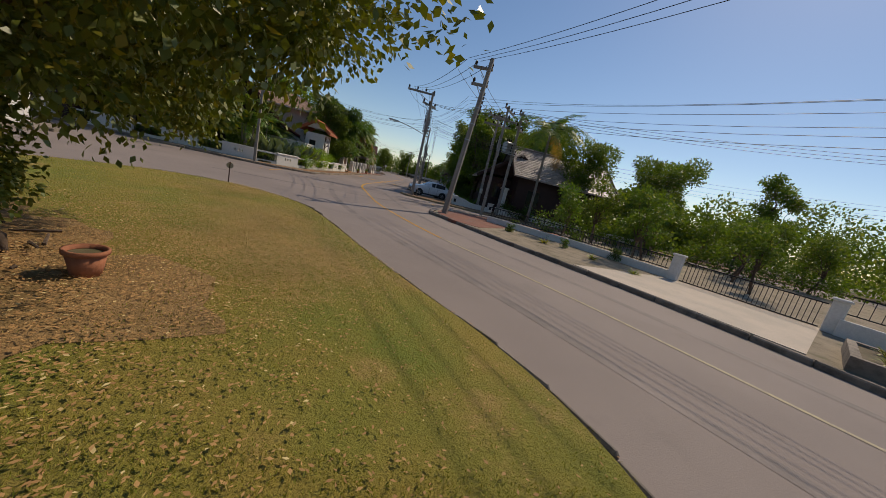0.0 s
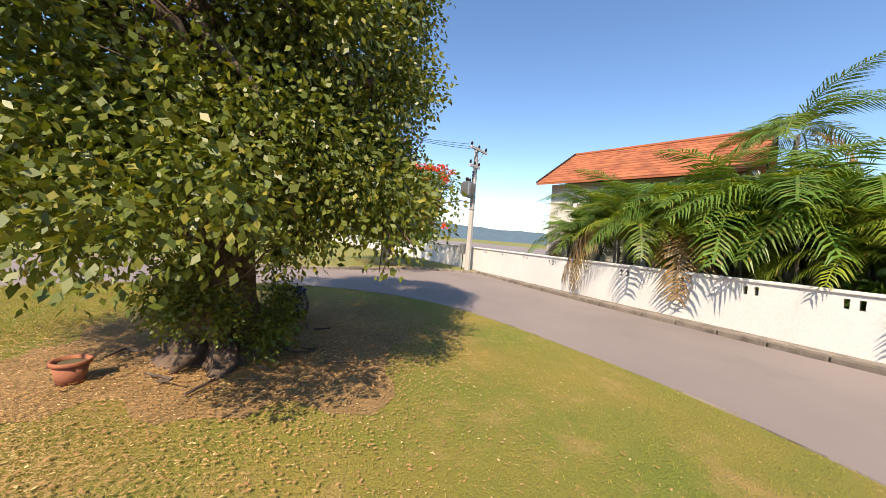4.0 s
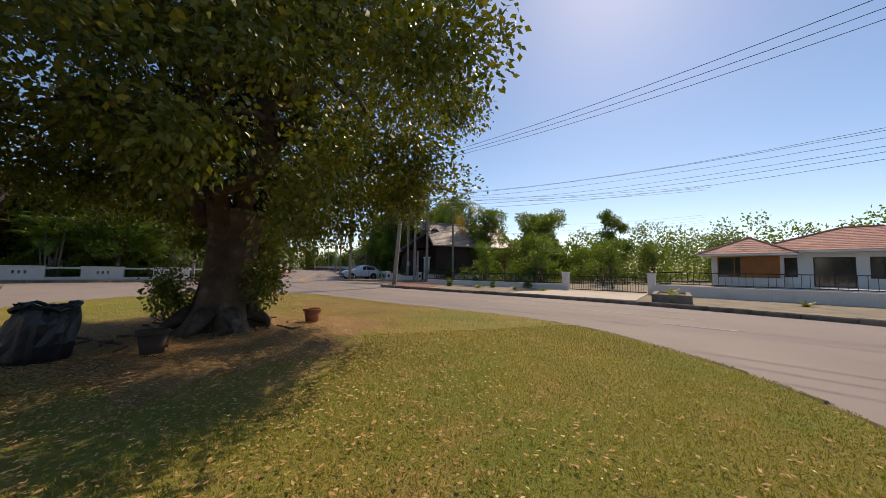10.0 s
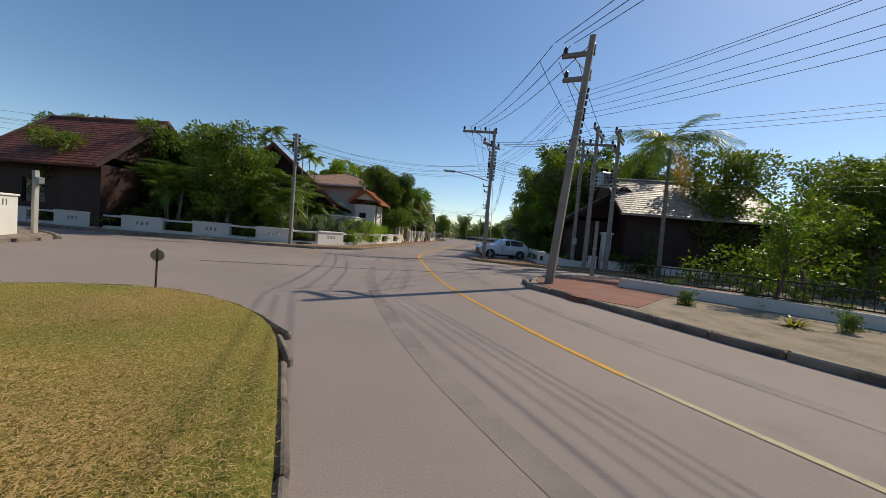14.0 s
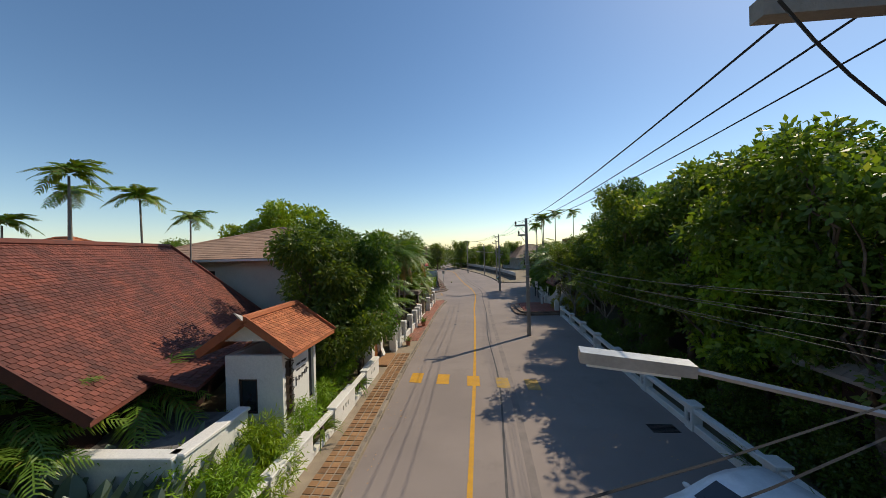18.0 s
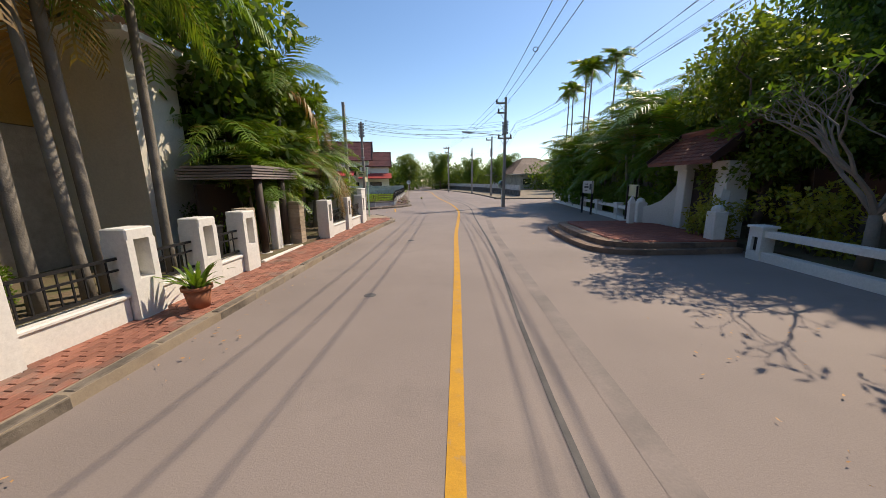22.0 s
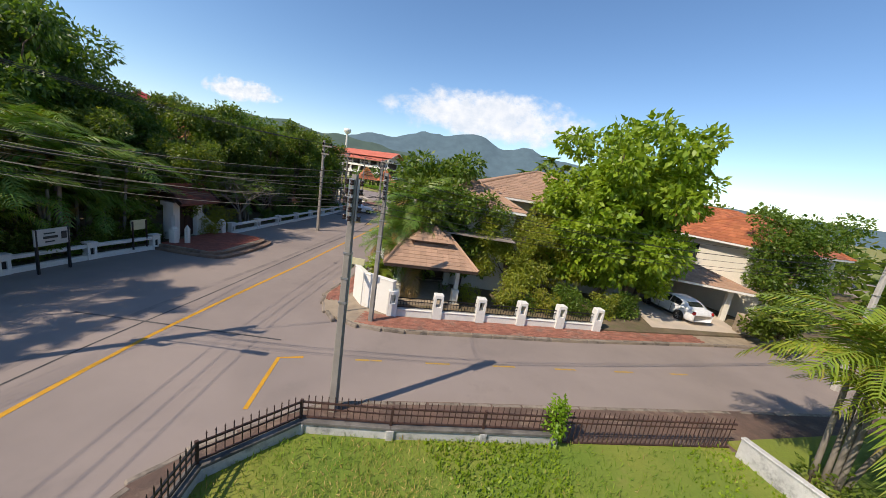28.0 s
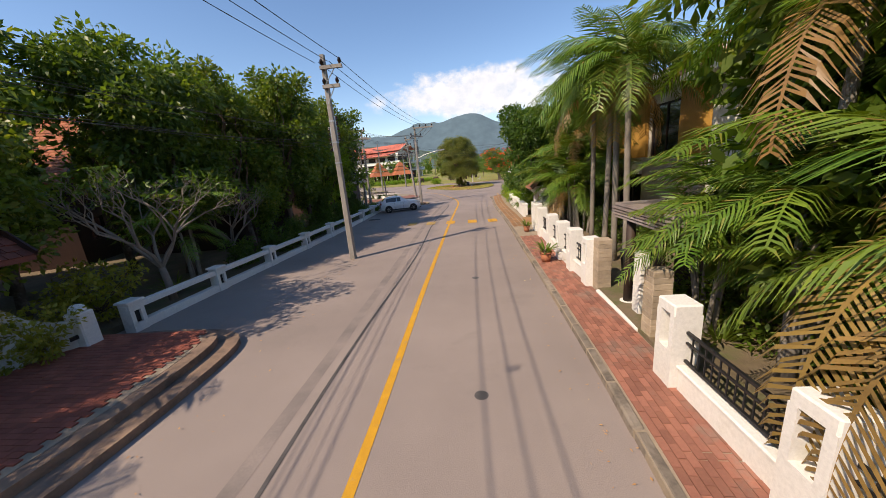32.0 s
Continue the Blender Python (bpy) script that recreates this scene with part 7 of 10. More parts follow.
def tuft(name, n, length, width, mat, label, seed, up=0.9, droop=0.9, category="plant", r=0.08):
    """Strap leaves that arch out from one base, three pieces to each leaf."""
    rng = np.random.default_rng(seed)
    e = thing(name, label=label, category=category)
    a = rng.uniform(0, 6.2832, n)
    L = length * rng.uniform(0.6, 1.1, n)
    el = rng.uniform(0.35, 1.0, n) * up
    d = np.stack([np.cos(a), np.sin(a), np.zeros(n)], 1)
    s = np.stack([-np.sin(a), np.cos(a), np.zeros(n)], 1) * width
    base = d * rng.uniform(0, r, n)[:, None]
    pts = [base]
    zz = np.array([0, 0, 1.0])
    for t in (0.35, 0.7, 1.0):
        out = L * t * np.cos(el) * 0.9
        h = L * (t * np.sin(el) * 1.1 - droop * t * t * 0.45)
        pts.append(base + d * out[:, None] + zz * h[:, None])
    w = [0.35, 0.6, 0.45, 0.04]
    q = []
    for i in range(3):
        q.append(np.stack([pts[i] - s * w[i], pts[i + 1] - s * w[i + 1], pts[i + 1] + s * w[i + 1], pts[i] + s * w[i]], 1).reshape(-1, 3))
    put("leaves", np_mesh("leaves", np.concatenate(q), mat), e)
    part("base", MB().tube([(0, 0, -0.08), (0, 0, 0.1)], [r, r * 0.7], 6), "bark", e)
    return e


def paddle_plant(name, n, seed):
    """Upright paddle leaves on stalks, two halves folded along the rib."""
    rnd = random.Random(seed)
    e = thing(name, label="clump of grey-green paddle-leaved plants behind the low wall", category="plant")
    for i in range(n):
        a, q = rnd.uniform(0, 6.28), 0.75 * math.sqrt(rnd.random())
        x, y = q * math.cos(a), q * math.sin(a)
        lean, az = rnd.uniform(5, 32), math.degrees(a) + rnd.uniform(-50, 50)
        L, W, st = rnd.uniform(0.55, 0.95), rnd.uniform(0.13, 0.2), rnd.uniform(0.35, 0.95)
        mb = MB()
        mb.tube([(0, 0, 0), (0, 0, st)], [0.02, 0.014], 5)
        prof = [(0, 0.03), (0.15, 0.6), (0.4, 1.0), (0.65, 0.92), (0.88, 0.5), (1.0, 0.04)]
        for sgn in (-1, 1):
            vs = []
            for t, w in prof:
                bx = 0.18 * L * t * t
                vs += [(bx, 0, st + L * t), (bx + 0.3 * W * w, sgn * W * w, st + L * t)]
            mb.add(vs, [(2 * k, 2 * k + 2, 2 * k + 3, 2 * k + 1) for k in range(len(prof) - 1)])
        lf = part("leaf", mb, "leaf_grey", e)
        lf.matrix_basis = pose(x, y, 0, 0, lean, az)
    return e


# kinds of tree
mango = tree_proto("mango_tree", 8.0, 2.7, 1.4, 0.17, 15000, 0.24, "leaf_dark", 11, 44, aspect=0.38, label="dense dark green mango tree in a garden", droop=0.6, size=0.3)
broad = tree_proto("garden_tree", 7.5, 2.6, 1.4, 0.15, 13000, 0.2, "leaf_mid", 12, 40, label="leafy green garden tree behind the wall", size=0.3)
airy = tree_proto("airy_garden_tree", 9.0, 2.5, 2.2, 0.13, 7000, 0.22, "leaf_mid", 13, 30, label="tall loosely leaved garden tree", size=0.26, shell=0.2)
dark = tree_proto("dark_garden_tree", 9.0, 2.5, 1.6, 0.16, 13000, 0.2, "leaf_dark", 14, 44, label="tall dark leafy tree behind the wall", size=0.27)
bright = tree_proto("big_leaf_tree", 10.5, 3.7, 0.9, 0.2, 13000, 0.36, "leaf_bright", 15, 70, aspect=0.5, label="tall bright green broad-leaved tree behind the fence", size=0.23, droop=0.7)
yellow = tree_proto("yellow_green_tree", 6.2, 2.9, 0.9, 0.13, 15000, 0.18, "leaf_yellow", 16, 44, label="spreading yellow-green tree by the pavilion", size=0.27)
young = tree_proto("young_tree", 3.5, 1.1, 1.1, 0.06, 1900, 0.14, "leaf_mid", 17, 18, label="young staked tree in a sunny plot", size=0.36)
column = tree_proto("feathery_tree", 8.4, 2.5, 0.8, 0.14, 30000, 0.17, "leaf_dark", 18, 70, aspect=0.25, label="tall feathery tree behind the white wall", top=0.9, size=0.3)
shrub = tree_proto("shrub", 1.7, 0.95, 0.1, 0.04, 2400, 0.13, "leaf_mid", 19, 16, label="leafy green garden shrub", category="shrub", size=0.42)
dshrub = tree_proto("dark_shrub", 1.7, 0.95, 0.1, 0.04, 2600, 0.12, "leaf_dark", 20, 16, label="dark leafy garden shrub in the shade", category="shrub", size=0.42)
yshrub = tree_proto("yellow_shrub", 1.4, 0.8, 0.08, 0.03, 1800, 0.11, "leaf_yellow", 21, 14, label="yellow-green leafy garden shrub", category="shrub", size=0.42)
bamboo = tree_proto("bamboo_shrub", 1.5, 0.85, 0.1, 0.02, 2600, 0.17, "leaf_bright", 22, 16, aspect=0.16, label="bushy narrow-leaved shrub spilling over the low wall", category="shrub", size=0.45, droop=0.5)
big_bush = tree_proto("broad_leaf_bush", 3.4, 1.7, 0.2, 0.06, 2600, 0.3, "leaf_mid", 23, 26, label="tall broad-leaved green bush", category="shrub", size=0.36)
conifer = tree_proto("conifer", 4.6, 1.0, 0.3, 0.09, 4200, 0.14, "leaf_dark", 24, 30, aspect=0.2, label="slim dark green conifer tree", top=1.0, size=0.34)

place(mango, [(-6.2, 38.9, 0, 0.92), (-5.6, 41.0, 70, 0.9), (-9.7, 45.2, 130, 0.95), (-7.8, 43.6, 20, 1.02), (-24.9, 87.6, 50, 0.74), (-25.6, 90.4, 150, 0.6), (-25.2, 85.0, 250, 0.66), (16.8, 62.8, 20, 1.35, 0.12, 1.22), (11.0, 50.2, 170, 1.12), (10.8, 34.8, 40, 0.85), (12.6, 62.2, 10, 0.95), (13.4, 66.4, 100, 0.9), (22.6, 55.6, 70, 1.8), (19.5, 58.5, 170, 1.6)])
place(broad, [(-11.4, 24.5, 40, 0.9), (-16.5, 26.0, 150, 0.9), (11.5, 35.2, 60, 1.15), (12.4, 45.4, 170, 1.35), (10.8, 45.6, 20, 0.8), (9.8, 57.5, 260, 0.9), (-31, 57.6, 10, 1.1), (17.8, 28.9, 80, 1.1), (23, 25, 180, 1.0), (27, 31, 30, 1.15), (11.7, 65.2, 250, 0.85), (-25.5, 28, 30, 1.0), (-20.5, 23.5, 100, 0.75), (-10, 124, 0, 1.1), (-3, 130, 90, 1.2), (9, 118, 180, 0.9), (13, 126, 30, 1.1), (20, 110, 200, 1.0), (4.5, 128, 60, 1.0), (17, 98, 10, 0.9)])
place(airy, [(9.8, 37.0, 140, 1.15), (9.9, 40.8, 240, 1.2), (9.4, 44.0, 20, 1.1), (9.6, 33.4, 0, 1.05), (13.6, 37.6, 100, 1.15), (9.4, 38.2, 210, 1.0), (10.2, 46.8, 300, 1.05), (14.5, 49.5, 45, 1.2), (13.0, 54.5, 150, 1.1), (18.5, 41.5, 70, 1.2), (31.0, 23.0, 20, 0.9)])
place(dark, [(8.7, 36.4, 10, 0.34), (8.6, 41.2, 200, 0.34), (9.8, 43.2, 0, 1.0), (14.0, 58.5, 120, 1.1), (17.2, 52.0, 200, 1.15), (16.0, 33.5, 280, 1.0), (-29.5, 30.5, 60, 1.0), (17.5, 68.5, 140, 0.95), (-15.8, 27.6, 30, 0.72), (-12.6, 28.4, 110, 0.74), (-18.8, 26.4, 200, 0.7), (-22.5, 56.5, 80, 0.8)])
place(bright, [(-17.0, 58.9, 200, 0.85), (10.4, 37.2, 70, 0.7), (-19.0, 58.6, 0, 1.18), (-21.5, 57.0, 100, 0.95)])
broadleaf = tree_proto("broad_leaved_tree", 7.6, 2.7, 1.0, 0.15, 9000, 0.29, "leaf_mid", 25, 50, aspect=0.5, label="dense broad-leaved tree behind the pillared fence", size=0.27, droop=0.6)
place(broadleaf, [(-7.2, 61.0, 140, 0.8), (-7.6, 57.6, 0, 1.12), (-9.8, 59.8, 200, 0.85), (-7.0, 59.4, 80, 0.9)])
place(yellow, [(-12.6, 60.4, 0, 0.85), (-15.6, 58.0, 120, 0.9), (-11.0, 57.4, 240, 0.75)])
place(young, [(14.2, 13.5, 0, 1.0), (16.8, 16.4, 70, 1.1), (19.3, 12.6, 140, 0.95), (21.9, 15.9, 210, 1.05), (24.5, 18.4, 280, 1.15), (16.0, 20.3, 30, 1.2), (20.2, 20.8, 100, 1.1), (25.6, 22.4, 170, 1.0), (31.5, 19.5, 250, 1.2), (12.4, 17.2, 320, 0.9), (27.5, 21.5, 0, 1.1), (33.0, 21.0, 90, 1.2), (-5.4, -29.5, 90, 1.0)])
place(column, [(-14.2, 10.9, 0, 1.32, 0.12, 0.8), (-14.6, 13.4, 100, 0.8)])
place(shrub, [(-14.3, 13.9, 0, 1.9), (-13.9, 7.8, 50, 1.7), (-9.4, 25.9, 0, 1.0), (-11.5, 25.5, 80, 1.0), (-13.5, 24.9, 160, 1.0), (-16.0, 24.0, 240, 1.0), (-18.5, 23.5, 300, 1.0), (-7.2, 56.0, 0, 0.9), (-7.4, 59.0, 60, 0.9), (-6.6, 61.6, 120, 0.8), (-16.4, 61.2, 200, 1.0), (-19.9, 60.4, 260, 1.0), (9.6, 63.5, 0, 1.0), (9.9, 66.4, 90, 1.1), (10.0, 69.4, 190, 1.0), (9.8, 34.7, 0, 1.0), (22, -1.5, 0, 0.6), (26, 2.5, 100, 0.6), (-8.0, 44.0, 10, 1.0), (-7.4, 51.4, 100, 0.6), (9.5, 61.2, 200, 0.9), (-2.5, -36, 0, 1.3), (19.0, 26.0, 40, 1.2)])
place(dshrub, [(9.2, 33.6, 0, 0.9), (9.1, 36.2, 60, 0.85), (9.0, 38.9, 120, 1.0), (8.9, 41.8, 180, 0.85), (8.9, 44.6, 240, 0.95), (8.9, 47.2, 300, 0.85), (8.9, 49.8, 20, 0.8), (-7.2, 42.8, 80, 1.0), (-7.0, 39.2, 140, 0.9), (-7.2, 46.8, 200, 1.0), (10.5, 71.8, 30, 1.2), (10.7, 76.4, 150, 1.2), (10.6, 31.5, 220, 1.1), (12.6, 29.8, 10, 1.1), (-6.8, 49.6, 30, 0.85), (10.0, 18.0, 0, 0.3), (11.4, 16.6, 50, 0.34), (13.4, 17.6, 100, 0.32), (11.3, 14.1, 160, 0.26), (13.5, 13.6, 220, 0.34), (12.6, 15.6, 270, 0.28), (9.2, 15.8, 310, 0.24)])
place(yshrub, [(-12.6, 62.4, 0, 1.1), (-14.6, 61.9, 90, 1.0), (-18.5, 60.9, 180, 1.1), (9.2, 55.2, 40, 1.3), (8.5, 57.3, 140, 1.0), (-13.3, 14.8, 60, 1.2), (-30.0, 66.8, 10, 1.0), (-10.3, 62.4, 100, 0.8)])
place(bamboo, [(-5.55, 28.9, 10, 1.0), (-5.5, 30.2, 110, 1.1), (-5.5, 31.3, 220, 1.1), (-5.6, 33.0, 300, 1.15), (-6.3, 31.9, 60, 1.2), (-5.7, 32.2, 0, 0.95), (-5.75, 33.6, 70, 1.0), (-5.8, 35.0, 140, 1.05), (-5.85, 36.4, 210, 1.0), (-5.9, 37.8, 280, 0.95), (-6.8, 34.2, 30, 1.0), (-7.0, 36.0, 100, 1.0), (-6.9, 32.6, 160, 0.9), (-6.1, 39.6, 200, 0.9)])
place(big_bush, [(9.9, 71.6, 30, 0.85), (10.1, 74.4, 140, 0.9), (10.5, 77.0, 260, 0.9), (11.5, 73.8, 0, 1.0), (10.2, 61.8, 90, 0.8), (-15.6, 4.6, 0, 1.1), (-27.8, 61.4, 100, 0.9)])
place(conifer, [(-27.8, 82.6, 30, 1.6), (30.4, -27.0, 40, 1.9), (25.8, -39.0, 140, 1.5)])

# palms
areca = palm_proto("areca_palm", 3.0, "areca", "palm_bright", 31, 7, 0.045, "clump of feathery yellow-green palms", stems=6, spread=0.35, dry=0)
areca_g = palm_proto("green_clump_palm", 3.0, "areca", "palm_leaf", 32, 7, 0.05, "clump of feathery dark green palms", stems=6, spread=0.4, dry=0)
coco = palm_proto("garden_palm", 5.2, "coco", "palm_leaf", 33, 15, 0.075, "slender palm with drooping feathery fronds", dry=1)
coco2 = palm_proto("low_garden_palm", 2.2, "coco", "palm_leaf", 34, 16, 0.14, "stout low palm with arching fronds", dry=2)
betel = palm_proto("betel_palm", 9.0, "betel", "palm_leaf", 35, 11, 0.055, "tall thin palm with a small tufted crown", dry=0, scale=1.0)
date = palm_proto("clump_palm", 4.4, "coco", "palm_leaf", 36, 9, 0.08, "big clump of arching palms with some dried fronds", dry=1, scale=0.85, low=0.3, stems=6, spread=0.6)

place(areca, [(-20.4, 71.6, 0, 1.4), (-21.6, 74.0, 90, 1.2), (-24.6, 72.0, 200, 1.3), (-22.4, 76.4, 40, 1.3), (-23.0, 79.0, 150, 1.2), (-22.2, 72.6, 100, 1.1), (-24.4, 75.6, 60, 1.4), (-7.6, 45.4, 0, 1.2), (-5.6, 63.6, 100, 0.6), (-13.5, 1.2, 10, 1.15), (-13.7, 2.6, 60, 1.2), (-13.8, 3.9, 100, 1.15), (-13.8, 5.1, 200, 1.25), (-13.6, 6.4, 130, 1.2), (-13.4, 7.6, 240, 1.15), (-13.2, 8.7, 300, 1.1), (-15.0, 6.4, 130, 1.3), (-10.6, 27.4, 200, 0.95), (10.5, 67.6, 60, 1.2), (-31.5, 73.5, 10, 1.2)])
place(areca_g, [(9.9, 73.2, 10, 1.45), (10.3, 75.6, 100, 1.5), (10.9, 78.2, 200, 1.4), (-5.9, 56.9, 60, 0.9), (-6.0, 58.4, 200, 0.9), (9.9, 62.6, 10, 1.5), (10.2, 65.0, 120, 1.6), (10.6, 67.8, 220, 1.5), (10.9, 70.6, 40, 1.5), (-6.3, 45.6, 20, 1.15), (-6.4, 47.4, 140, 1.2), (-8.6, 26.0, 0, 1.15), (-12.6, 26.6, 90, 1.2), (-14.4, 24.0, 180, 1.1), (-18.4, 25.0, 250, 1.2), (-9.9, 30.8, 30, 1.0), (-6.9, 57.0, 120, 1.1), (-14.6, -0.8, 60, 1.3), (-13.6, 4.2, 150, 1.2), (-25.0, 81.6, 30, 1.35), (11.7, 69.6, 200, 1.3), (10.2, 77.2, 20, 1.1), (9.4, 51.6, 100, 1.0), (-22.5, 26.2, 10, 1.2)])
place(coco, [(10.6, 63.8, 80, 1.0), (11.2, 66.8, 180, 1.1), (12.8, 63.2, 30, 1.15), (14.6, 61.4, 130, 1.2), (13.9, 65.6, 230, 1.1), (11.4, 61.2, 300, 0.95), (-6.0, 50.3, 0, 1.08), (-6.1, 51.2, 70, 1.14), (-5.9, 51.75, 140, 1.1), (-6.05, 52.2, 210, 1.18), (-5.9, 53.4, 280, 1.12), (-26.4, 71.4, 0, 1.4), (-26.8, 75.0, 100, 1.45), (-29.6, 73.8, 200, 1.3), (-25.2, 79.6, 40, 1.2), (13.0, 24.8, 30, 1.3), (10.7, 66.2, 200, 1.05), (12.5, 67.8, 20, 1.15), (11.9, 75.4, 140, 1.1), (-16.6, 5.2, 90, 1.25), (4.6, -49.5, 90, 1.6), (9.6, -52.5, 10, 1.4), (-5.9, 58.6, 20, 1.0), (12.7, 79.5, 60, 1.0), (-7.0, 47.0, 30, 0.95), (-8.6, 43.8, 130, 1.1)])
place(coco2, [(-14.0, 2.8, 10, 1.5), (-14.4, 4.4, 80, 1.7), (-13.9, 6.0, 160, 1.55), (-14.6, 7.4, 240, 1.65), (-14.1, 1.2, 300, 1.5), (-6.5, 46.2, 0, 0.9), (-7.0, 44.2, 100, 1.0), (10.9, 63.0, 60, 1.1), (12.1, 60.6, 150, 1.15), (-16.2, -3.0, 240, 1.1), (-9.4, 33.4, 30, 1.0), (10.6, 70.6, 90, 1.0)])
place(betel, [(-8.6, 27.4, 40, 0.68), (-7.7, 26.9, 150, 0.6), (-19, 38.9, 0, 1.14), (-20.2, 40.0, 90, 1.06), (-17.4, 41.2, 180, 1.04), (-15.6, 42.0, 30, 0.92), (10.5, 78.6, 0, 1.05), (10.4, 76.8, 60, 1.03), (11.0, 75.8, 180, 1.16), (10.8, 74.6, 250, 1.12), (17.6, 82.6, 20, 1.3), (16.2, 34.3, 300, 1.05), (-21.5, 38.2, 10, 0.88), (12.4, 74.0, 10, 1.2), (24, 96, 10, 1.1)])
place(date, [(-6.3, 60.6, 0, 1.25), (-6.5, 62.6, 120, 1.05)])

# plants along the low walls
paddles = paddle_plant("paddle_plant", 38, 41)
place(paddles, [(-7.3, 27.0, 20, 1.1), (-8.6, 27.2, 140, 1.15), (-9.8, 28.6, 70, 1.25), (-9.7, 30.2, 200, 1.3), (-6.25, 28.6, 0, 1.15), (-7.4, 28.0, 60, 1.25), (-6.2, 30.0, 120, 1.2), (-7.5, 29.7, 180, 1.35), (-8.7, 28.6, 240, 1.2), (-6.2, 31.4, 300, 1.15), (-7.5, 31.2, 30, 1.3), (-8.7, 30.4, 90, 1.25)])
spill = tuft("spilling_strap_plant", 60, 0.8, 0.035, "leaf_mid", "strap-leaved plant spilling from a wall bay", 42, 0.75, 1.3)
place(spill, [(x + 0.02, y, 15 * i, 1.25, 0.62) for i, (x, y) in enumerate(bays)])
straps = tuft("strap_plant", 46, 1.25, 0.05, "leaf_mid", "tall strap-leaved clump behind the wall", 43, 1.15, 0.7)
place(straps, [(7.6, 30.2, 0, 1.0), (8.3, 29.4, 60, 1.05), (8.9, 28.7, 130, 1.0), (9.4, 30.0, 200, 1.1), (8.2, 31.3, 260, 1.05), (7.5, 32.3, 300, 0.95), (7.7, 34.6, 20, 0.9), (-6.0, 55.6, 80, 0.8), (9.6, 64.8, 140, 0.9), (9.7, 68.0, 220, 0.9), (-8.9, 61.6, 40, 0.8), (-5.8, 57.4, 10, 0.8), (9.3, 52.9, 10, 0.9)])
hedge("wall_hedge", [(8.6, 33), (8.4, 40), (8.3, 47)], 0.7, 0.85, 7000, 0.12, "leaf_dark", "dark clipped hedge behind the low garden wall", seed=51)
hedge("side_hedge", [(-6.2, 55), (-6.3, 63)], 0.7, 1.2, 3600, 0.12, "leaf_mid", "leafy hedge behind the pillared fence", seed=52)
hedge("far_wall_hedge", [(9.2, 60.5), (9.7, 66), (10.1, 72), (10.9, 79)], 0.9, 1.25, 7500, 0.13, "leaf_mid", "leafy hedge behind the low wall", seed=53)
hedge("lot_hedge", [(-19.3, 71.8), (-22.3, 82), (-25.6, 94)], 0.8, 1.05, 4200, 0.14, "leaf_mid", "green hedge along the back wall of the lot", seed=54)
hedge("corner_hedge", [(-8.4, 25.5), (-12.2, 25.0), (-17.4, 23.4)], 0.8, 1.0, 4200, 0.12, "leaf_mid", "low hedge behind the curved white wall", seed=55)
hedge("hotel_hedge", [(26.0, -29.5), (19.0, -29.0), (13.5, -30.5), (8.5, -34.5)], 2.2, 1.15, 42000, 0.1, "leaf_bright", "long clipped hedge before the hotel pavilions", seed=56, rough=0.06)
hedge("clipped_bush", [(5.7, -13.1), (6.2, -13.2)], 1.9, 1.25, 15000, 0.07, "leaf_bright", "large clipped round bush on the lawn", seed=57, rough=0.05, category="shrub")
hedge("vine_post", [(-12.7, 72.0), (-12.5, 72.05)], 0.5, 1.7, 700, 0.12, "leaf_bright", "vine-covered post at the lot edge", seed=58, category="shrub")
hedge("shade_hedge", [(11.5, 28.2), (14.0, 26.9)], 0.9, 1.1, 2000, 0.13, "leaf_dark", "dark hedge beside the utility poles", seed=59)
hedge("plot_hedge", [(13.0, 22.5), (20, 21.0), (29, 19.5), (33, 18.6)], 1.2, 1.6, 5200, 0.18, "leaf_mid", "hedge of shrubs at the back of the plot", seed=60)
hedge("garden_shrubs", [(-20.4, 60.6), (-17, 61.4), (-12.2, 62.4)], 0.8, 1.1, 4200, 0.13, "leaf_mid", "garden shrubs behind the pillared fence", seed=61)


def flame_tree():
    e = tree_proto("flame_tree", 6.9, 3.9, 1.3, 0.3, 20000, 0.17, "leaf_mid", 71, 60, bark="bark_pale", label="spreading flame tree with scarlet blossom clusters", size=0.24)
    rng = np.random.default_rng(5)
    blobs = crown_blobs(3.9, 3.7, 1.3, 6.9, 60, 71, 0.75, 0.24)
    q = []
    for b in blobs:
        for _ in range(3):
            v = rng.normal(size=3)
            v[2] = abs(v[2])
            v /= np.linalg.norm(v)
            c = np.array(b[:3]) + v * np.array(b[3:6]) * 1.05
            if np.hypot(c[0], c[1]) > 1.7 or c[2] > 6:
                q.append((*c, 0.22, 0.22, 0.12))
    put("blossom", np_mesh("blossom", blob_leaves(q, 3600, 0.13, 0.8, 6, -0.3, 0.1), "flower"), e)
    return e


place(flame_tree(), [(-8.1, -9.5, 30, 1.12, 0.12, 0.85)])


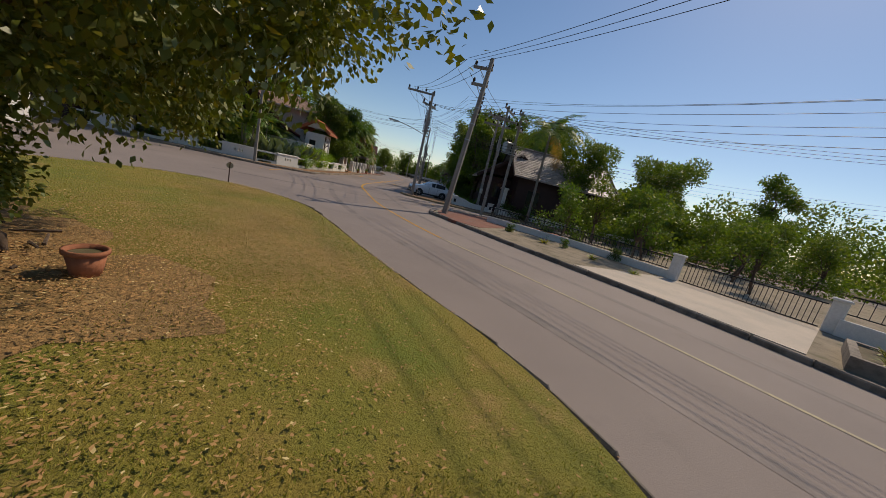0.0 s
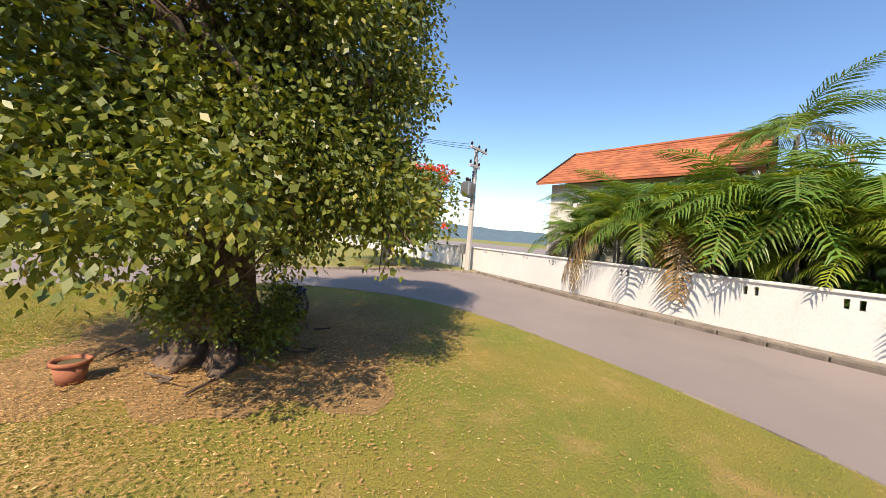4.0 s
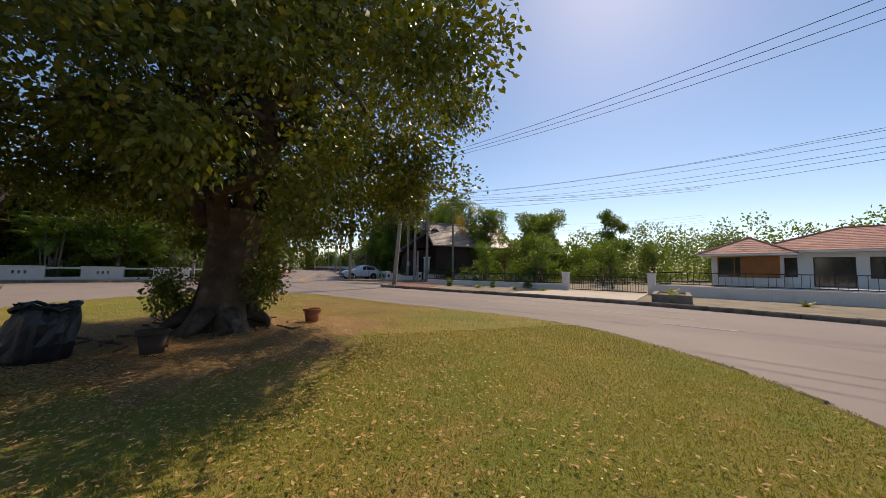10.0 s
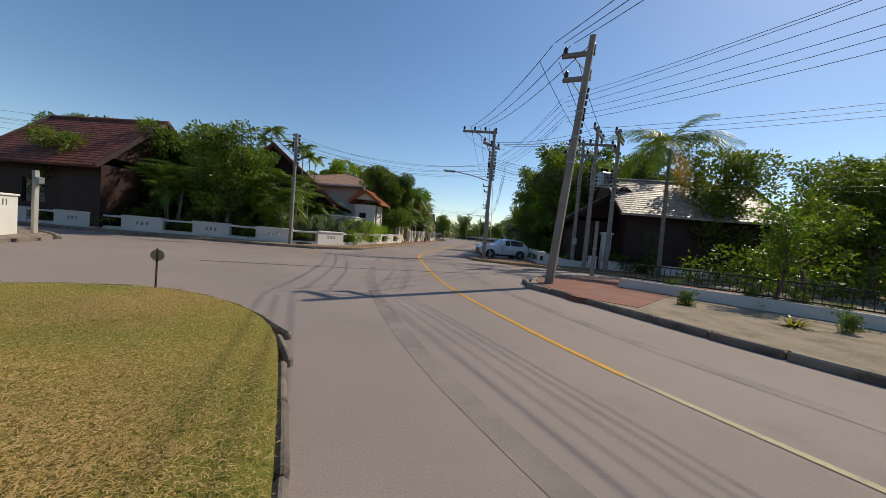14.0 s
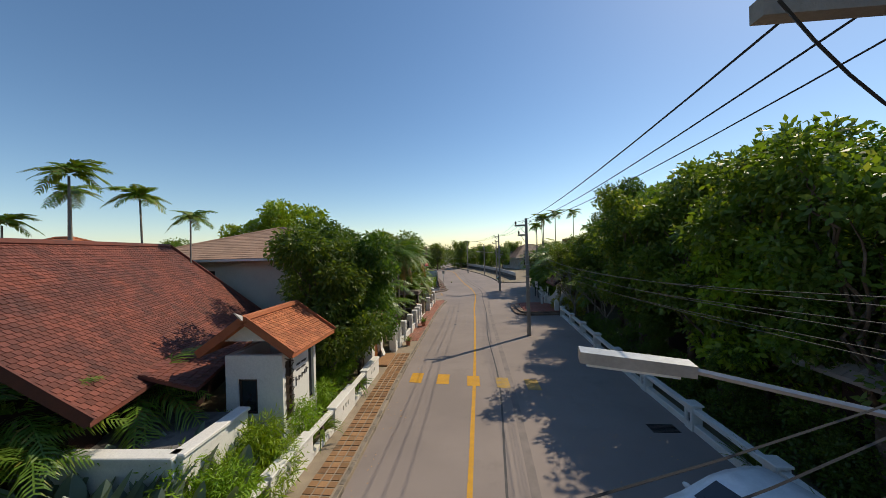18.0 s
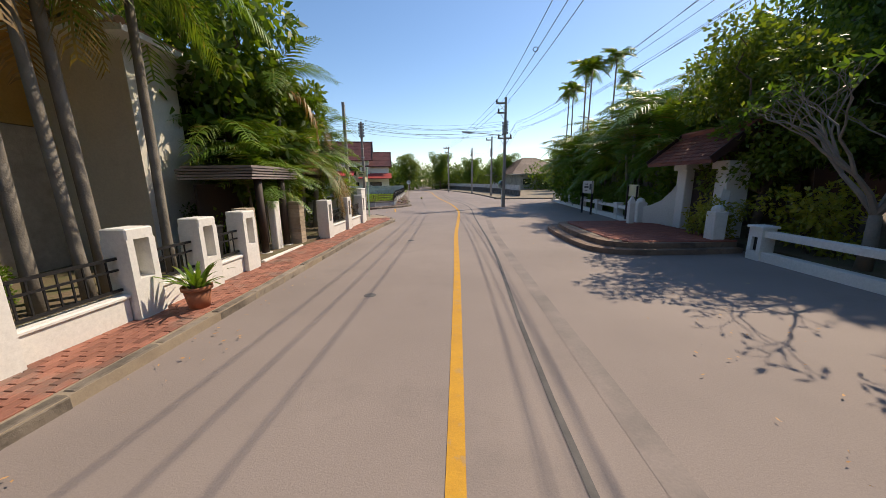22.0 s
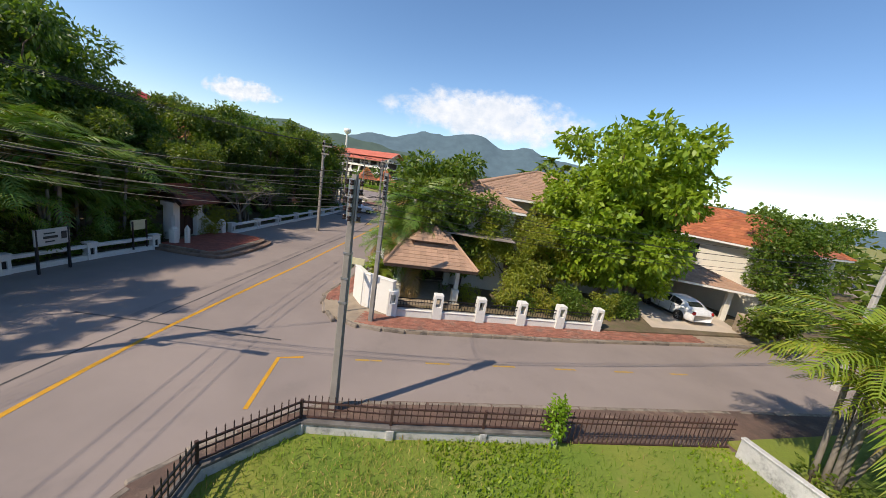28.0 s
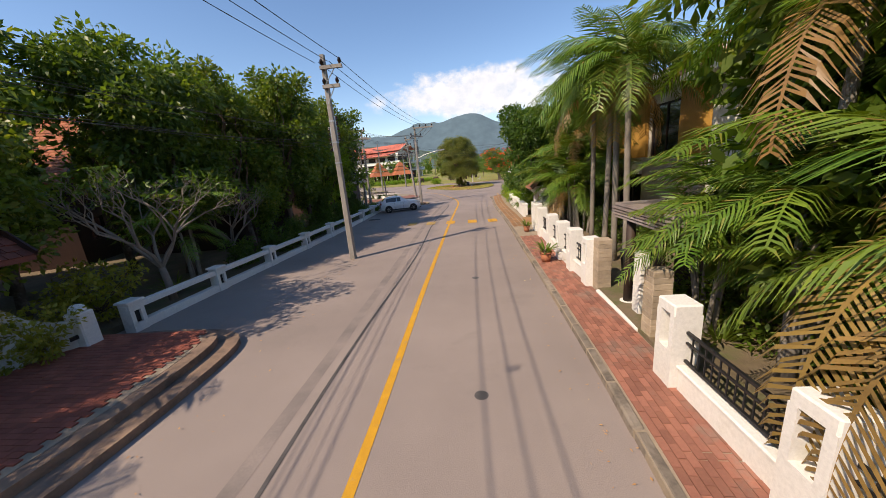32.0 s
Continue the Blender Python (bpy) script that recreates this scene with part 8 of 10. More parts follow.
def bare_tree(name, h, spread, seed, label):
    """Leafless forking tree with blunt twigs."""
    rnd = random.Random(seed)
    e = thing(name, label=label, category="tree")
    trunk = MB()
    trunk.tube([(0, 0, -0.05), (0.03, 0, 0.6), (0.05, 0.04, 1.1)], [0.13, 0.1, 0.09], 8)
    part("trunk", trunk, "twig", e, smooth=True)
    ends = [((0.05, 0.04, 1.1), Vector((math.cos(a) * 0.7, math.sin(a) * 0.7, 0.9)).normalized()) for a in (0.3, 1.8, 3.2, 4.6, 5.5)]
    r, L = 0.06, h * 0.24
    for depth in range(6):
        nxt, mb = [], MB()
        for p, d in ends:
            q = Vector(p) + d * L * rnd.uniform(0.75, 1.15)
            mb = MB() if depth < 2 else mb
            mb.tube([p, tuple(Vector(p).lerp(q, 0.5) + Vector((rnd.uniform(-0.05, 0.05), rnd.uniform(-0.05, 0.05), 0.03))), tuple(q)], [r, r * 0.85, r * 0.65], 5)
            if depth < 2:
                part("limb" if depth == 0 else "branch", mb, "twig", e)
            for _ in range(2 if depth else 3):
                dd = (d + Vector((rnd.uniform(-1, 1), rnd.uniform(-1, 1), rnd.uniform(-0.25, 0.5))) * spread).normalized()
                nxt.append((tuple(q), dd))
        if depth > 1:
            tagged(part("twig_growth", mb, "twig", e), kind="stuff")
        ends, r, L = nxt, r * 0.6, L * 0.74
    q = np.array([p for p, d in ends])
    put("leaves", np_mesh("leaves", leaf_quads(q, np.tile(np.array([0, 0, 0.3]), (len(q), 1)), 0.16, 0.35, np.random.default_rng(seed)), "leaf_mid"), e)
    return e


bare = bare_tree("plumeria_tree", 4.6, 0.75, 81, "nearly leafless grey plumeria tree with forking twigs")
place(bare, [(8.7, 53.6, 0, 1.1), (9.6, 49.2, 120, 0.9), (-7.6, 46.0, 200, 0.8)])


# grass, fallen leaves: nobody could count them
def inside(poly, p):
    x, y = p[:, 0], p[:, 1]
    c = np.zeros(len(p), bool)
    n = len(poly)
    for i in range(n):
        (x0, y0), (x1, y1) = poly[i][:2], poly[(i + 1) % n][:2]
        c ^= ((y0 > y) != (y1 > y)) & (x < (x1 - x0) * (y - y0) / (y1 - y0 + 1e-12) + x0)
    return c


def blades(name, pos, size, mat, label, seed, lay=0.0, aspect=0.12, category="grass", z=0.12):
    rng = np.random.default_rng(seed)
    n = len(pos)
    p = np.column_stack([pos, np.full(n, z)])
    nr = np.tile(np.array([0, 0, 1.0 if not lay else 0.0]), (n, 1))
    if lay:
        p[:, 2] += 0.012
        q = leaf_quads(p, nr, size, aspect, rng, 0.0, 1.0).reshape(-1, 4, 3)
        zz = q[:, :, 2] - p[:, None, 2]
        q[:, :, 2] = p[:, None, 2] + np.clip(zz, -0.1, 0.1) * 0.08 + 0.004
        q = q.reshape(-1, 3)
    else:
        q = leaf_quads(p, nr, size, aspect, rng, 0.0, 0.55)
    ob = new(name, np_mesh(name, q, mat))
    tagged(ob, label=label, category=category, kind="stuff")
    return ob


rg = np.random.default_rng(9)
cand = np.concatenate([rg.uniform((-7, -9), (9, 14), (170000, 2)), rg.uniform((-7, -9), (9, 1.5), (330000, 2))])
cand = cand[inside(ISLAND, cand)]
rr = np.hypot(cand[:, 0] + 0.2, cand[:, 1] - 2.8)
sw = rr + 0.35 * (cand[:, 0] + cand[:, 1] - 2.6)
near = cand[(sw > 3.1) | (rg.random(len(cand)) < 0.1 * (sw - 1.5))]
blades("dry_grass", rg.permutation(near)[:280000], 0.026, "grass_dry", "short dry green and golden lawn grass", 3, aspect=0.24)
fl = np.column_stack([rg.normal(-0.3, 2.1, 44000), rg.normal(2.0, 2.1, 44000)])
fl = np.concatenate([fl, rg.normal((-1.9, 1.6), (1.2, 1.2), (40000, 2)), cand[rg.choice(len(cand), 5500)]])
fl = fl[inside(ISLAND, fl)]
fl = fl[np.hypot(fl[:, 0] + 0.2, fl[:, 1] - 2.8) > 0.6]
straw = np.concatenate([rg.normal(c, s, (26000, 2)) for c, s in (((2.1, 5.1), 0.9), ((0.9, 8.2), 0.9), ((-1.1, 10.4), 0.7), ((3.0, 5.2), 0.8), ((1.6, 6.8), 0.8))])
straw = straw[inside(ISLAND, straw)]
blades("straw_grass", straw, 0.045, "straw", "patches of dried straw-coloured lawn grass", 12, 1.0, 0.16)
blades("fallen_leaves", fl, 0.042, "dead_leaf", "dry brown and tan fallen leaves under the tree", 4, 1.0, 0.5, "leaf litter")

lot_poly = LOT_WALL + LOT_BACK
lp = rg.uniform((-25, 68), (-4.5, 99), (260000, 2))
lp = lp[inside(lot_poly, lp)]
lp = lp[(np.hypot(lp[:, 0] + 8, lp[:, 1] - 80) < 9) | (rg.random(len(lp)) < 0.35)]
blades("lot_grass", lp[:46000], 0.17, "grass_green", "rough sunlit green and straw grass of the lot", 6, aspect=0.1, z=0.18)
dry = np.concatenate([rg.normal(c, q, (4500, 2)) for c, q in (((-8.5, 75.2), 1.1), ((-10.5, 77.5), 1.2), ((-7.4, 78.4), 0.8), ((-12.5, 80.0), 1.0), ((-14.5, 75.5), 0.9), ((-9.0, 82.5), 0.9))])
dry = dry[inside(lot_poly, dry)]
blades("lot_straw", dry, 0.11, "straw", "brown patches of dried grass in the lot", 14, aspect=0.12, z=0.18)
weeds = lp[(np.sin(lp[:, 0] * 0.9 + 1.2 * np.sin(lp[:, 1] * 0.5)) + np.sin(lp[:, 1] * 0.8) > 0.95)][:9000]
blades("lot_weeds", weeds, 0.1, "leaf_bright", "patches of small-leaved weeds in the lot", 7, aspect=0.6, z=0.2)
pl = rg.uniform((-14, -46), (30, -8), (40000, 2))
pl = pl[inside(SOUTH_EDGE + [(60, -90), (-14.5, -90), (-13.4, -20)], pl)]
blades("park_grass", pl[:16000], 0.12, "grass_dry", "dry sunlit park lawn grass", 8, aspect=0.14, z=0.12)
cl = np.column_stack([rg.normal(-8.3, 2.6, 4000), rg.normal(-9.3, 2.2, 4000)])
cl = cl[inside(SOUTH_EDGE + [(60, -90), (-14.5, -90), (-13.4, -20)], cl)]
blades("fallen_leaves", cl, 0.09, "dead_leaf", "brown fallen leaves below the flame tree", 12, 1.0, 0.5, "leaf litter")
sl = np.concatenate([np.column_stack([rg.uniform(2.8, 6.2, 500), rg.uniform(33, 80, 500)]), np.column_stack([rg.uniform(-3.4, -2.6, 250), rg.uniform(28, 64, 250)]), np.column_stack([rg.uniform(-4.6, -3.5, 250), rg.uniform(28, 64, 250)])])
blades("fallen_leaves", sl, 0.07, "dead_leaf", "scattered dry leaves along the kerbs", 13, 1.0, 0.45, "leaf litter", z=0.02)

# ---- poles, street lamps, cables ----
INSULATOR = MB().lathe([(0.0, 0.0), (0.03, 0.0), (0.03, 0.05), (0.075, 0.06), (0.05, 0.1), (0.08, 0.11), (0.055, 0.15), (0.075, 0.16), (0.045, 0.22), (0.03, 0.25), (0.0, 0.26)], 9).mesh("insulator", "insulator", True)
SPOOL = MB().lathe([(0.0, -0.06), (0.05, -0.06), (0.05, -0.02), (0.03, 0.0), (0.05, 0.02), (0.05, 0.06), (0.0, 0.06)], 8).mesh("spool", "insulator", True)


def pole(x, y, h, rz=0, arms=(), racks=(), lamp=None, mat="concrete", w=(0.26, 0.17), label="weathered concrete utility pole", straps=3, z=0.05):
    """Tapered square post; arms are (height, from, to, heading), racks are (height, heading)."""
    e = thing("utility_pole", x, y, z, rz, label, "utility pole")
    a, b = w[0] / 2, w[1] / 2
    c = 0.75
    lo = [(-a, -a * c), (-a * c, -a), (a * c, -a), (a, -a * c), (a, a * c), (a * c, a), (-a * c, a), (-a, a * c)]
    vs = [(px, py, -0.1) for px, py in lo] + [(px * b / a, py * b / a, h) for px, py in lo]
    part("post", MB().add(vs, [(i, (i + 1) % 8, 8 + (i + 1) % 8, 8 + i) for i in range(8)] + [tuple(range(8, 16))]), mat, e)
    for k in range(straps):
        q = a + (b - a) * (0.5 + 0.1 * k) + 0.012
        zz = h * (0.5 + 0.1 * k)
        part("strap", MB().box(-q, -q, zz, q, q, zz + 0.05), "steel", e)
    for z0, s0, s1, hd in arms:
        m = Matrix.Rotation(radians(hd), 4, "Z")
        off = b + 0.07
        f = lambda s, o, zz: tuple(m @ Vector((s, o, zz)))
        arm = part("crossarm", MB().beam(f(s0, off, z0), f(s1, off, z0), 0.11, 0.13), mat, e)
        n = max(2, round((s1 - s0) / 0.72) + 1)
        for k in range(n):
            s = s0 + 0.08 + (s1 - s0 - 0.16) * k / (n - 1)
            ins = put("insulator", INSULATOR, arm)
            ins.location = f(s, off, z0 + 0.06)
        for sgn, end in ((-1, s0), (1, s1)):
            if abs(end) > 0.5 and sgn * end > 0:
                part("brace", MB().tube([f(end * 0.6, off, z0 - 0.06), f(0, off, z0 - 0.65)], 0.02, 5), "steel", arm)
    for z0, hd in racks:
        m = Matrix.Rotation(radians(hd), 4, "Z")
        rk = part("rack", MB().beam(tuple(m @ Vector((b + 0.04, 0, z0 - 0.5))), tuple(m @ Vector((b + 0.04, 0, z0 + 0.5))), 0.04, 0.05, (1, 0, 0)), "steel", e)
        for k in range(5):
            sp = put("spool", SPOOL, rk)
            sp.location = tuple(m @ Vector((b + 0.11, 0, z0 - 0.42 + 0.21 * k)))
    if lamp:
        z0, L, hd, rise = lamp
        m = Matrix.Rotation(radians(hd), 4, "Z")
        f = lambda s, zz: tuple(m @ Vector((s, 0, zz)))
        arm = part("lamp_arm", MB().tube([f(b, z0), f(L * 0.5, z0 + rise * 0.6), f(L, z0 + rise)], 0.028, 6), "steel", e)
        part("lamp_head", MB().beam(f(L - 0.05, z0 + rise), f(L + 0.75, z0 + rise + 0.06), 0.17, 0.09), "steel", e, "grey tubular street lamp head")
        part("diffuser", MB().beam(f(L + 0.05, z0 + rise - 0.04), f(L + 0.7, z0 + rise + 0.01), 0.12, 0.05), "white_wall", arm)
    return e


def cable(a, b, sag, r=0.012, n=12, label="black overhead cable sagging between poles", mat="cable"):
    a, b = Vector(a), Vector(b)
    pts = [a.lerp(b, i / n) - Vector((0, 0, sag * 4 * (i / n) * (1 - i / n))) for i in range(n + 1)]
    return solid("overhead_cable", MB().tube(pts, r, 4, False), mat, label, "cable", group="overhead cables")


MV = [(-0.4, 0.4, 0)]
pC = pole(16.0, -3.6, 9.1, 30, [(7.9, -0.9, 0.9, 0), (7.3, -0.6, 0.6, 90)], [(4.9, 0)], (4.9, 1.5, 180, 0.9))
pD = pole(23.9, -13.7, 8.2, 40, [(8.0, -0.2, 1.6, 0)], [(5.5, 180)], (5.6, 1.2, 0, 0.5))
pE = pole(13.2, -14.4, 7.5, 30, [(7.2, -1.2, 1.2, 0), (6.7, -0.6, 0.6, 0)], [(5.5, 0)])
pF = pole(5.9, 17.5, 8.05, -25, [(7.6, -0.9, 0.12, 0), (6.8, -0.75, 0.12, 0)], [(6.0, 60), (5.3, 60)])
pF.matrix_basis = pose(5.98, 17.55, 0.05, 0, 4.2, 0) @ Matrix.Rotation(radians(-25), 4, "Z")
pG = pole(3.9, 27.0, 8.0, 0, [(7.86, -1.95, 0.15, 0), (7.05, -0.75, 0.75, 50)], [(6.2, 180), (5.5, 180), (6.2, 0), (5.4, 0)], (4.85, 2.3, 168, 0.55), w=(0.24, 0.16))
pJ = pole(9.75, 26.5, 8.3, 0, [(8.2, -0.3, 2.2, 60), (7.3, -1.0, 1.0, 0)], [(5.6, 180), (5.0, 0)], w=(0.23, 0.15))
pI = pole(9.6, 28.6, 8.0, 0, [(7.9, -0.9, 0.9, 0), (7.2, -1.1, 1.1, 0)], [(5.6, 180)], w=(0.22, 0.14))
pJ2 = pole(10.95, 26.5, 8.2, 0, [(8.0, -0.3, 2.4, 60), (7.0, -0.3, 1.6, 60)], [(5.4, 180), (4.8, 0)], w=(0.23, 0.15))
pH = pole(8.9, 22.4, 2.6, 0, w=(0.16, 0.12), straps=1, label="short concrete sign post at the corner")
pM = pole(4.1, 49.0, 8.4, 0, [(7.9, -0.8, 0.1, 0), (7.2, -0.6, 0.1, 0)], [(5.6, 180), (5.2, 0)])
pL = pole(4.25, 73.9, 8.3, 0, [(7.9, -0.75, 0.1, 0), (7.2, -0.6, 0.1, 0), (5.3, -0.55, 0.55, 0)], [(6.0, 180), (6.1, 0)], (5.45, 2.6, 180, 0.3))
pP = pole(5.2, 91.5, 7.6, 0, [(7.2, -0.75, 0.1, 0)], [(5.6, 180)])
pO = pole(-0.7, 109.6, 8.2, 0, [(7.9, -0.9, 0.2, 0), (7.2, -0.7, 0.1, 0)], [(6.0, 180)])
pP2 = pole(3.2, 101.5, 7.2, 0, [], [(6.4, 180)])
pT = pole(-2.3, -9.3, 7.7, 10, [(7.5, -0.5, 0.5, 0), (7.1, -0.5, 0.5, 0)], [], None, "pale_concrete", (0.2, 0.13), "tall slim pale utility pole by the kerb")
pX = pole(-12.4, -7.5, 7.5, 20, [(7.35, -0.9, 0.9, 0), (6.3, -0.2, 0.9, 0)], [(5.6, 0)], None, "pale_concrete", (0.28, 0.2), "pale concrete pole carrying a transformer")
pA = pole(-6.9, 23.8, 6.2, 0, [], [(5.7, 180), (5.7, 60), (5.0, 0)], (5.0, 2.9, 165, 1.5), "concrete", (0.17, 0.12), "concrete pole with wire racks at the corner")
pN = pole(-6.6, 72.15, 6.4, 0, [], [(5.8, 0), (5.8, 180), (5.8, 90)], None, "concrete", (0.22, 0.13), "concrete pole with wire racks at the lot corner")
pR = pole(-6.05, 66.5, 6.5, 0, [], [(5.9, 90)], None, "concrete", (0.2, 0.14), "weathered concrete pole on the brick pavement")
pW = pole(-27.5, 65.2, 6.5, 0, [], [(5.9, 90)], None, "pale_concrete", (0.22, 0.15), "pale concrete pole on the side street")

# transformer drums, boxes and meters
for x, y, z in ((-11.85, -7.35, 4.6), (10.7, 27.6, 5.2)):
    tf = thing("transformer", x, y, z, 20, "grey finned pole transformer with porcelain bushings", "transformer")
    part("tank", MB().box(-0.3, -0.25, 0, 0.3, 0.25, 0.8, 0.04), "steel", tf)
    for k in range(6):
        part("fin", MB().box(-0.28 + k * 0.1, -0.35, 0.08, -0.25 + k * 0.1, 0.35, 0.7), "steel", tf)
    for k in (-0.18, 0, 0.18):
        o = put("bushing", INSULATOR, tf)
        o.location = (k, 0, 0.8)
    part("bracket", MB().beam((-0.75, 0, -0.06), (0.5, 0, -0.06), 0.1, 0.1), "steel", tf)
mx = thing("meter_box", -12.15, -7.72, 1.1, 20, "grey electricity box strapped to the pole", "meter box")
part("case", MB().box(-0.18, -0.14, 0, 0.18, 0.08, 0.62, 0.02), "steel", mx)
part("conduit", MB().tube([(0, 0, 0), (0.02, 0, -0.95)], 0.03, 6), "cable", mx)
mb2 = thing("meter_box", 9.6, 28.4, 1.5, 0, "small pale meter box on the pole", "meter box")
part("case", MB().box(-0.12, -0.1, 0, 0.12, 0.05, 0.4, 0.02), "pale_concrete", mb2)
rl = MB()
for k in range(3):
    rl.tube([(4.25 + 0.16 * math.cos(6.2832 * i / 14) * (1 + 0.1 * k), 26.75 + 0.16 * math.sin(6.2832 * i / 14), 0.19 + 0.02 * k) for i in range(15)], 0.012, 4)
solid("cable_coil", rl, "cable", "loose coil of cable at the foot of the pole", "cable coil")
solid("ground_wire", MB().tube([(4.05, 26.85, 5.2), (4.18, 26.8, 2.6), (4.22, 26.7, 1.0), (4.3, 26.7, 0.18)], 0.014, 4), "pale_concrete", "thin wire hanging down beside the pole", "wire")

# medium-voltage lines, pole to pole
chain = [((6.4, 17.55), 7.75, -1.0), ((3.9, 27.0), 8.12, -1.8), ((4.1, 49.0), 8.2, -0.4), ((4.25, 73.9), 8.1, -0.4), ((-0.7, 109.6), 8.1, -0.4)]
for (p, zp, op), (q, zq, oq) in zip(chain, chain[1:]):
    for k in (-0.55, 0.0, 0.55):
        cable((p[0] + op * 0.5 + k, p[1], zp), (q[0] + oq * 0.6 + k * 0.8, q[1], zq), 0.35, 0.013, 14)
    if q[1] < 60:
        continue
    c = (Vector(p) + Vector(q)) / 2
    sp = thing("cable_spacer", c.x - 0.3, c.y + 1.5, (zp + zq) / 2 - 0.35, 0, "small plastic spacer on the overhead lines", "cable spacer")
    part("ring", MB().tube([(0.12 * math.cos(6.2832 * i / 6), 0, 0.1 * math.sin(6.2832 * i / 6)) for i in range(7)], 0.02, 4), "insulator", sp)
for k in (-0.6, 0.0, 0.6):
    cable((16.0 + k, -3.6 + k * 0.5, 8.15), (6.1 + k * 0.5 - 0.4, 17.5, 7.8), 0.5, 0.012, 16)
    cable((16.0 + k, -3.6 + k * 0.5, 8.15), (23.9 + k, -13.7, 8.2), 0.3, 0.012)
    cable((16.0 + k, -3.6 - k * 0.5, 7.6), (13.2 + k, -14.4, 7.4), 0.3, 0.012)
    cable((13.2 + k, -14.4, 7.4), (-2.3 + k * 0.6, -9.3, 7.75), 0.4, 0.012)
    cable((-2.3 + k * 0.6, -9.3, 7.7), (-12.4 + k, -7.5 + k * 0.4, 7.6), 0.3, 0.012)
    cable((4.2 + k * 0.6, 27.2 + k * 0.5, 7.25), (9.85 + k, 26.7 + k, 8.0), 0.25, 0.012)
    cable((9.85 + k, 26.9 + k, 8.15), (30 + k, 13.0 + k, 8.0), 0.5, 0.012, 14)
    cable((11.9 + k, 26.4, 8.2), (9.6 + k, 28.6, 8.1), 0.12, 0.01, 8)
    cable((5.6 + k, 17.5, 7.2), (9.9 + k, 26.7, 7.3), 0.25, 0.012)
# low-voltage and telephone bundles
rc = random.Random(77)


def bundle(a, b, n, spread, sag, r=0.0065):
    for i in range(n):
        o = Vector((rc.uniform(-0.1, 0.1), rc.uniform(-0.1, 0.1), spread * (i / max(1, n - 1) - 0.5)))
        cable(Vector(a) + o, Vector(b) + o * 0.9, sag * rc.uniform(0.7, 1.35), r, 12)


bundle((3.75, 27.0, 5.6), (-6.75, 23.8, 5.7), 6, 0.8, 0.6)
bundle((4.05, 27.0, 5.7), (9.7, 26.7, 5.4), 7, 1.0, 0.25)
bundle((4.7, 27.1, 5.5), (5.05, 49.0, 5.4), 6, 0.8, 0.45)
bundle((5.05, 49.0, 5.4), (5.1, 73.8, 6.2), 6, 0.8, 0.5)
bundle((5.1, 74.0, 6.2), (5.2, 91.5, 5.6), 6, 0.8, 0.5)
bundle((5.2, 91.5, 5.6), (3.2, 101.5, 6.3), 4, 0.6, 0.3)
bundle((3.2, 101.5, 6.3), (-0.7, 109.6, 6.0), 4, 0.6, 0.3)
bundle((5.9, 17.6, 5.7), (3.95, 26.9, 5.9), 6, 0.9, 0.3)
bundle((5.9, 17.4, 5.7), (16.0, -3.5, 4.7), 6, 0.8, 0.6)
bundle((16.0, -3.7, 4.7), (23.9, -13.6, 5.4), 4, 0.6, 0.4)
bundle((-6.9, 23.8, 5.8), (-28.0, 19.8, 5.8), 5, 0.8, 0.5)
bundle((4.45, 73.9, 6.2), (-6.6, 72.1, 6.1), 7, 0.9, 0.35)
bundle((-6.9, 72.1, 6.1), (-27.5, 65.3, 5.9), 6, 0.9, 0.5)
bundle((-6.8, 71.9, 5.6), (-6.15, 66.8, 5.9), 4, 0.7, 0.15)
bundle((4.5, 73.8, 5.7), (-6.0, 66.7, 5.6), 3, 0.5, 0.45)
bundle((-6.2, 66.6, 5.7), (-18.0, 58.0, 5.2), 2, 0.2, 0.4)
bundle((9.85, 26.7, 5.3), (30, 13.5, 5.5), 5, 0.9, 0.6)
bundle((9.6, 28.6, 5.5), (11.5, 34.0, 4.6), 3, 0.3, 0.2)
bundle((4.0, 27.0, 6.0), (11.9, 26.3, 5.2), 4, 0.6, 0.35)
bundle((-12.4, -7.5, 5.6), (-13.5, -40, 5.6), 3, 0.5, 0.5)
for k, (dx, z0) in enumerate(((-1.9, 7.95), (-1.0, 7.95), (-0.2, 7.3))):
    cable((3.9 + dx, 27.05, 7.9), (4.2 + 0.2 * k, 27.3, 7.0), 0.45, 0.011, 10, "looping jumper wire at the pole head")

# ---- vehicles ----
def wheel(parent, x, y, r, w, side):
    wh = part("wheel", MB().lathe([(r * 0.62, -w / 2), (r * 0.9, -w / 2), (r, -w * 0.36), (r, w * 0.36), (r * 0.9, w / 2), (r * 0.62, w / 2)], 22), "rubber", parent, "black tyre", True)
    wh.matrix_basis = pose(x, y, r, 90, 0, 0)
    part("rim", MB().lathe([(r * 0.64, -w * 0.42), (r * 0.6, -w * 0.2), (r * 0.6, w * 0.2), (r * 0.64, w * 0.42)], 20), "steel", wh, "grey alloy rim", True)
    sp = MB()
    zz = -w * 0.36 * side
    for k in range(5):
        a = 6.2832 * k / 5
        sp.beam((0, 0, zz), (r * 0.62 * math.cos(a), r * 0.62 * math.sin(a), zz), 0.05, 0.07, (0, 0, 1))
    sp.cyl(0, 0, zz - 0.02, zz + 0.02, r * 0.16, None, 10)
    part("spokes", sp, "steel", wh)
    # Black disc behind the spokes stands for the shade inside the rim.
    part("hub_shadow", MB().cyl(0, 0, -0.01, 0.01, r * 0.6, None, 16), "black_metal", wh)


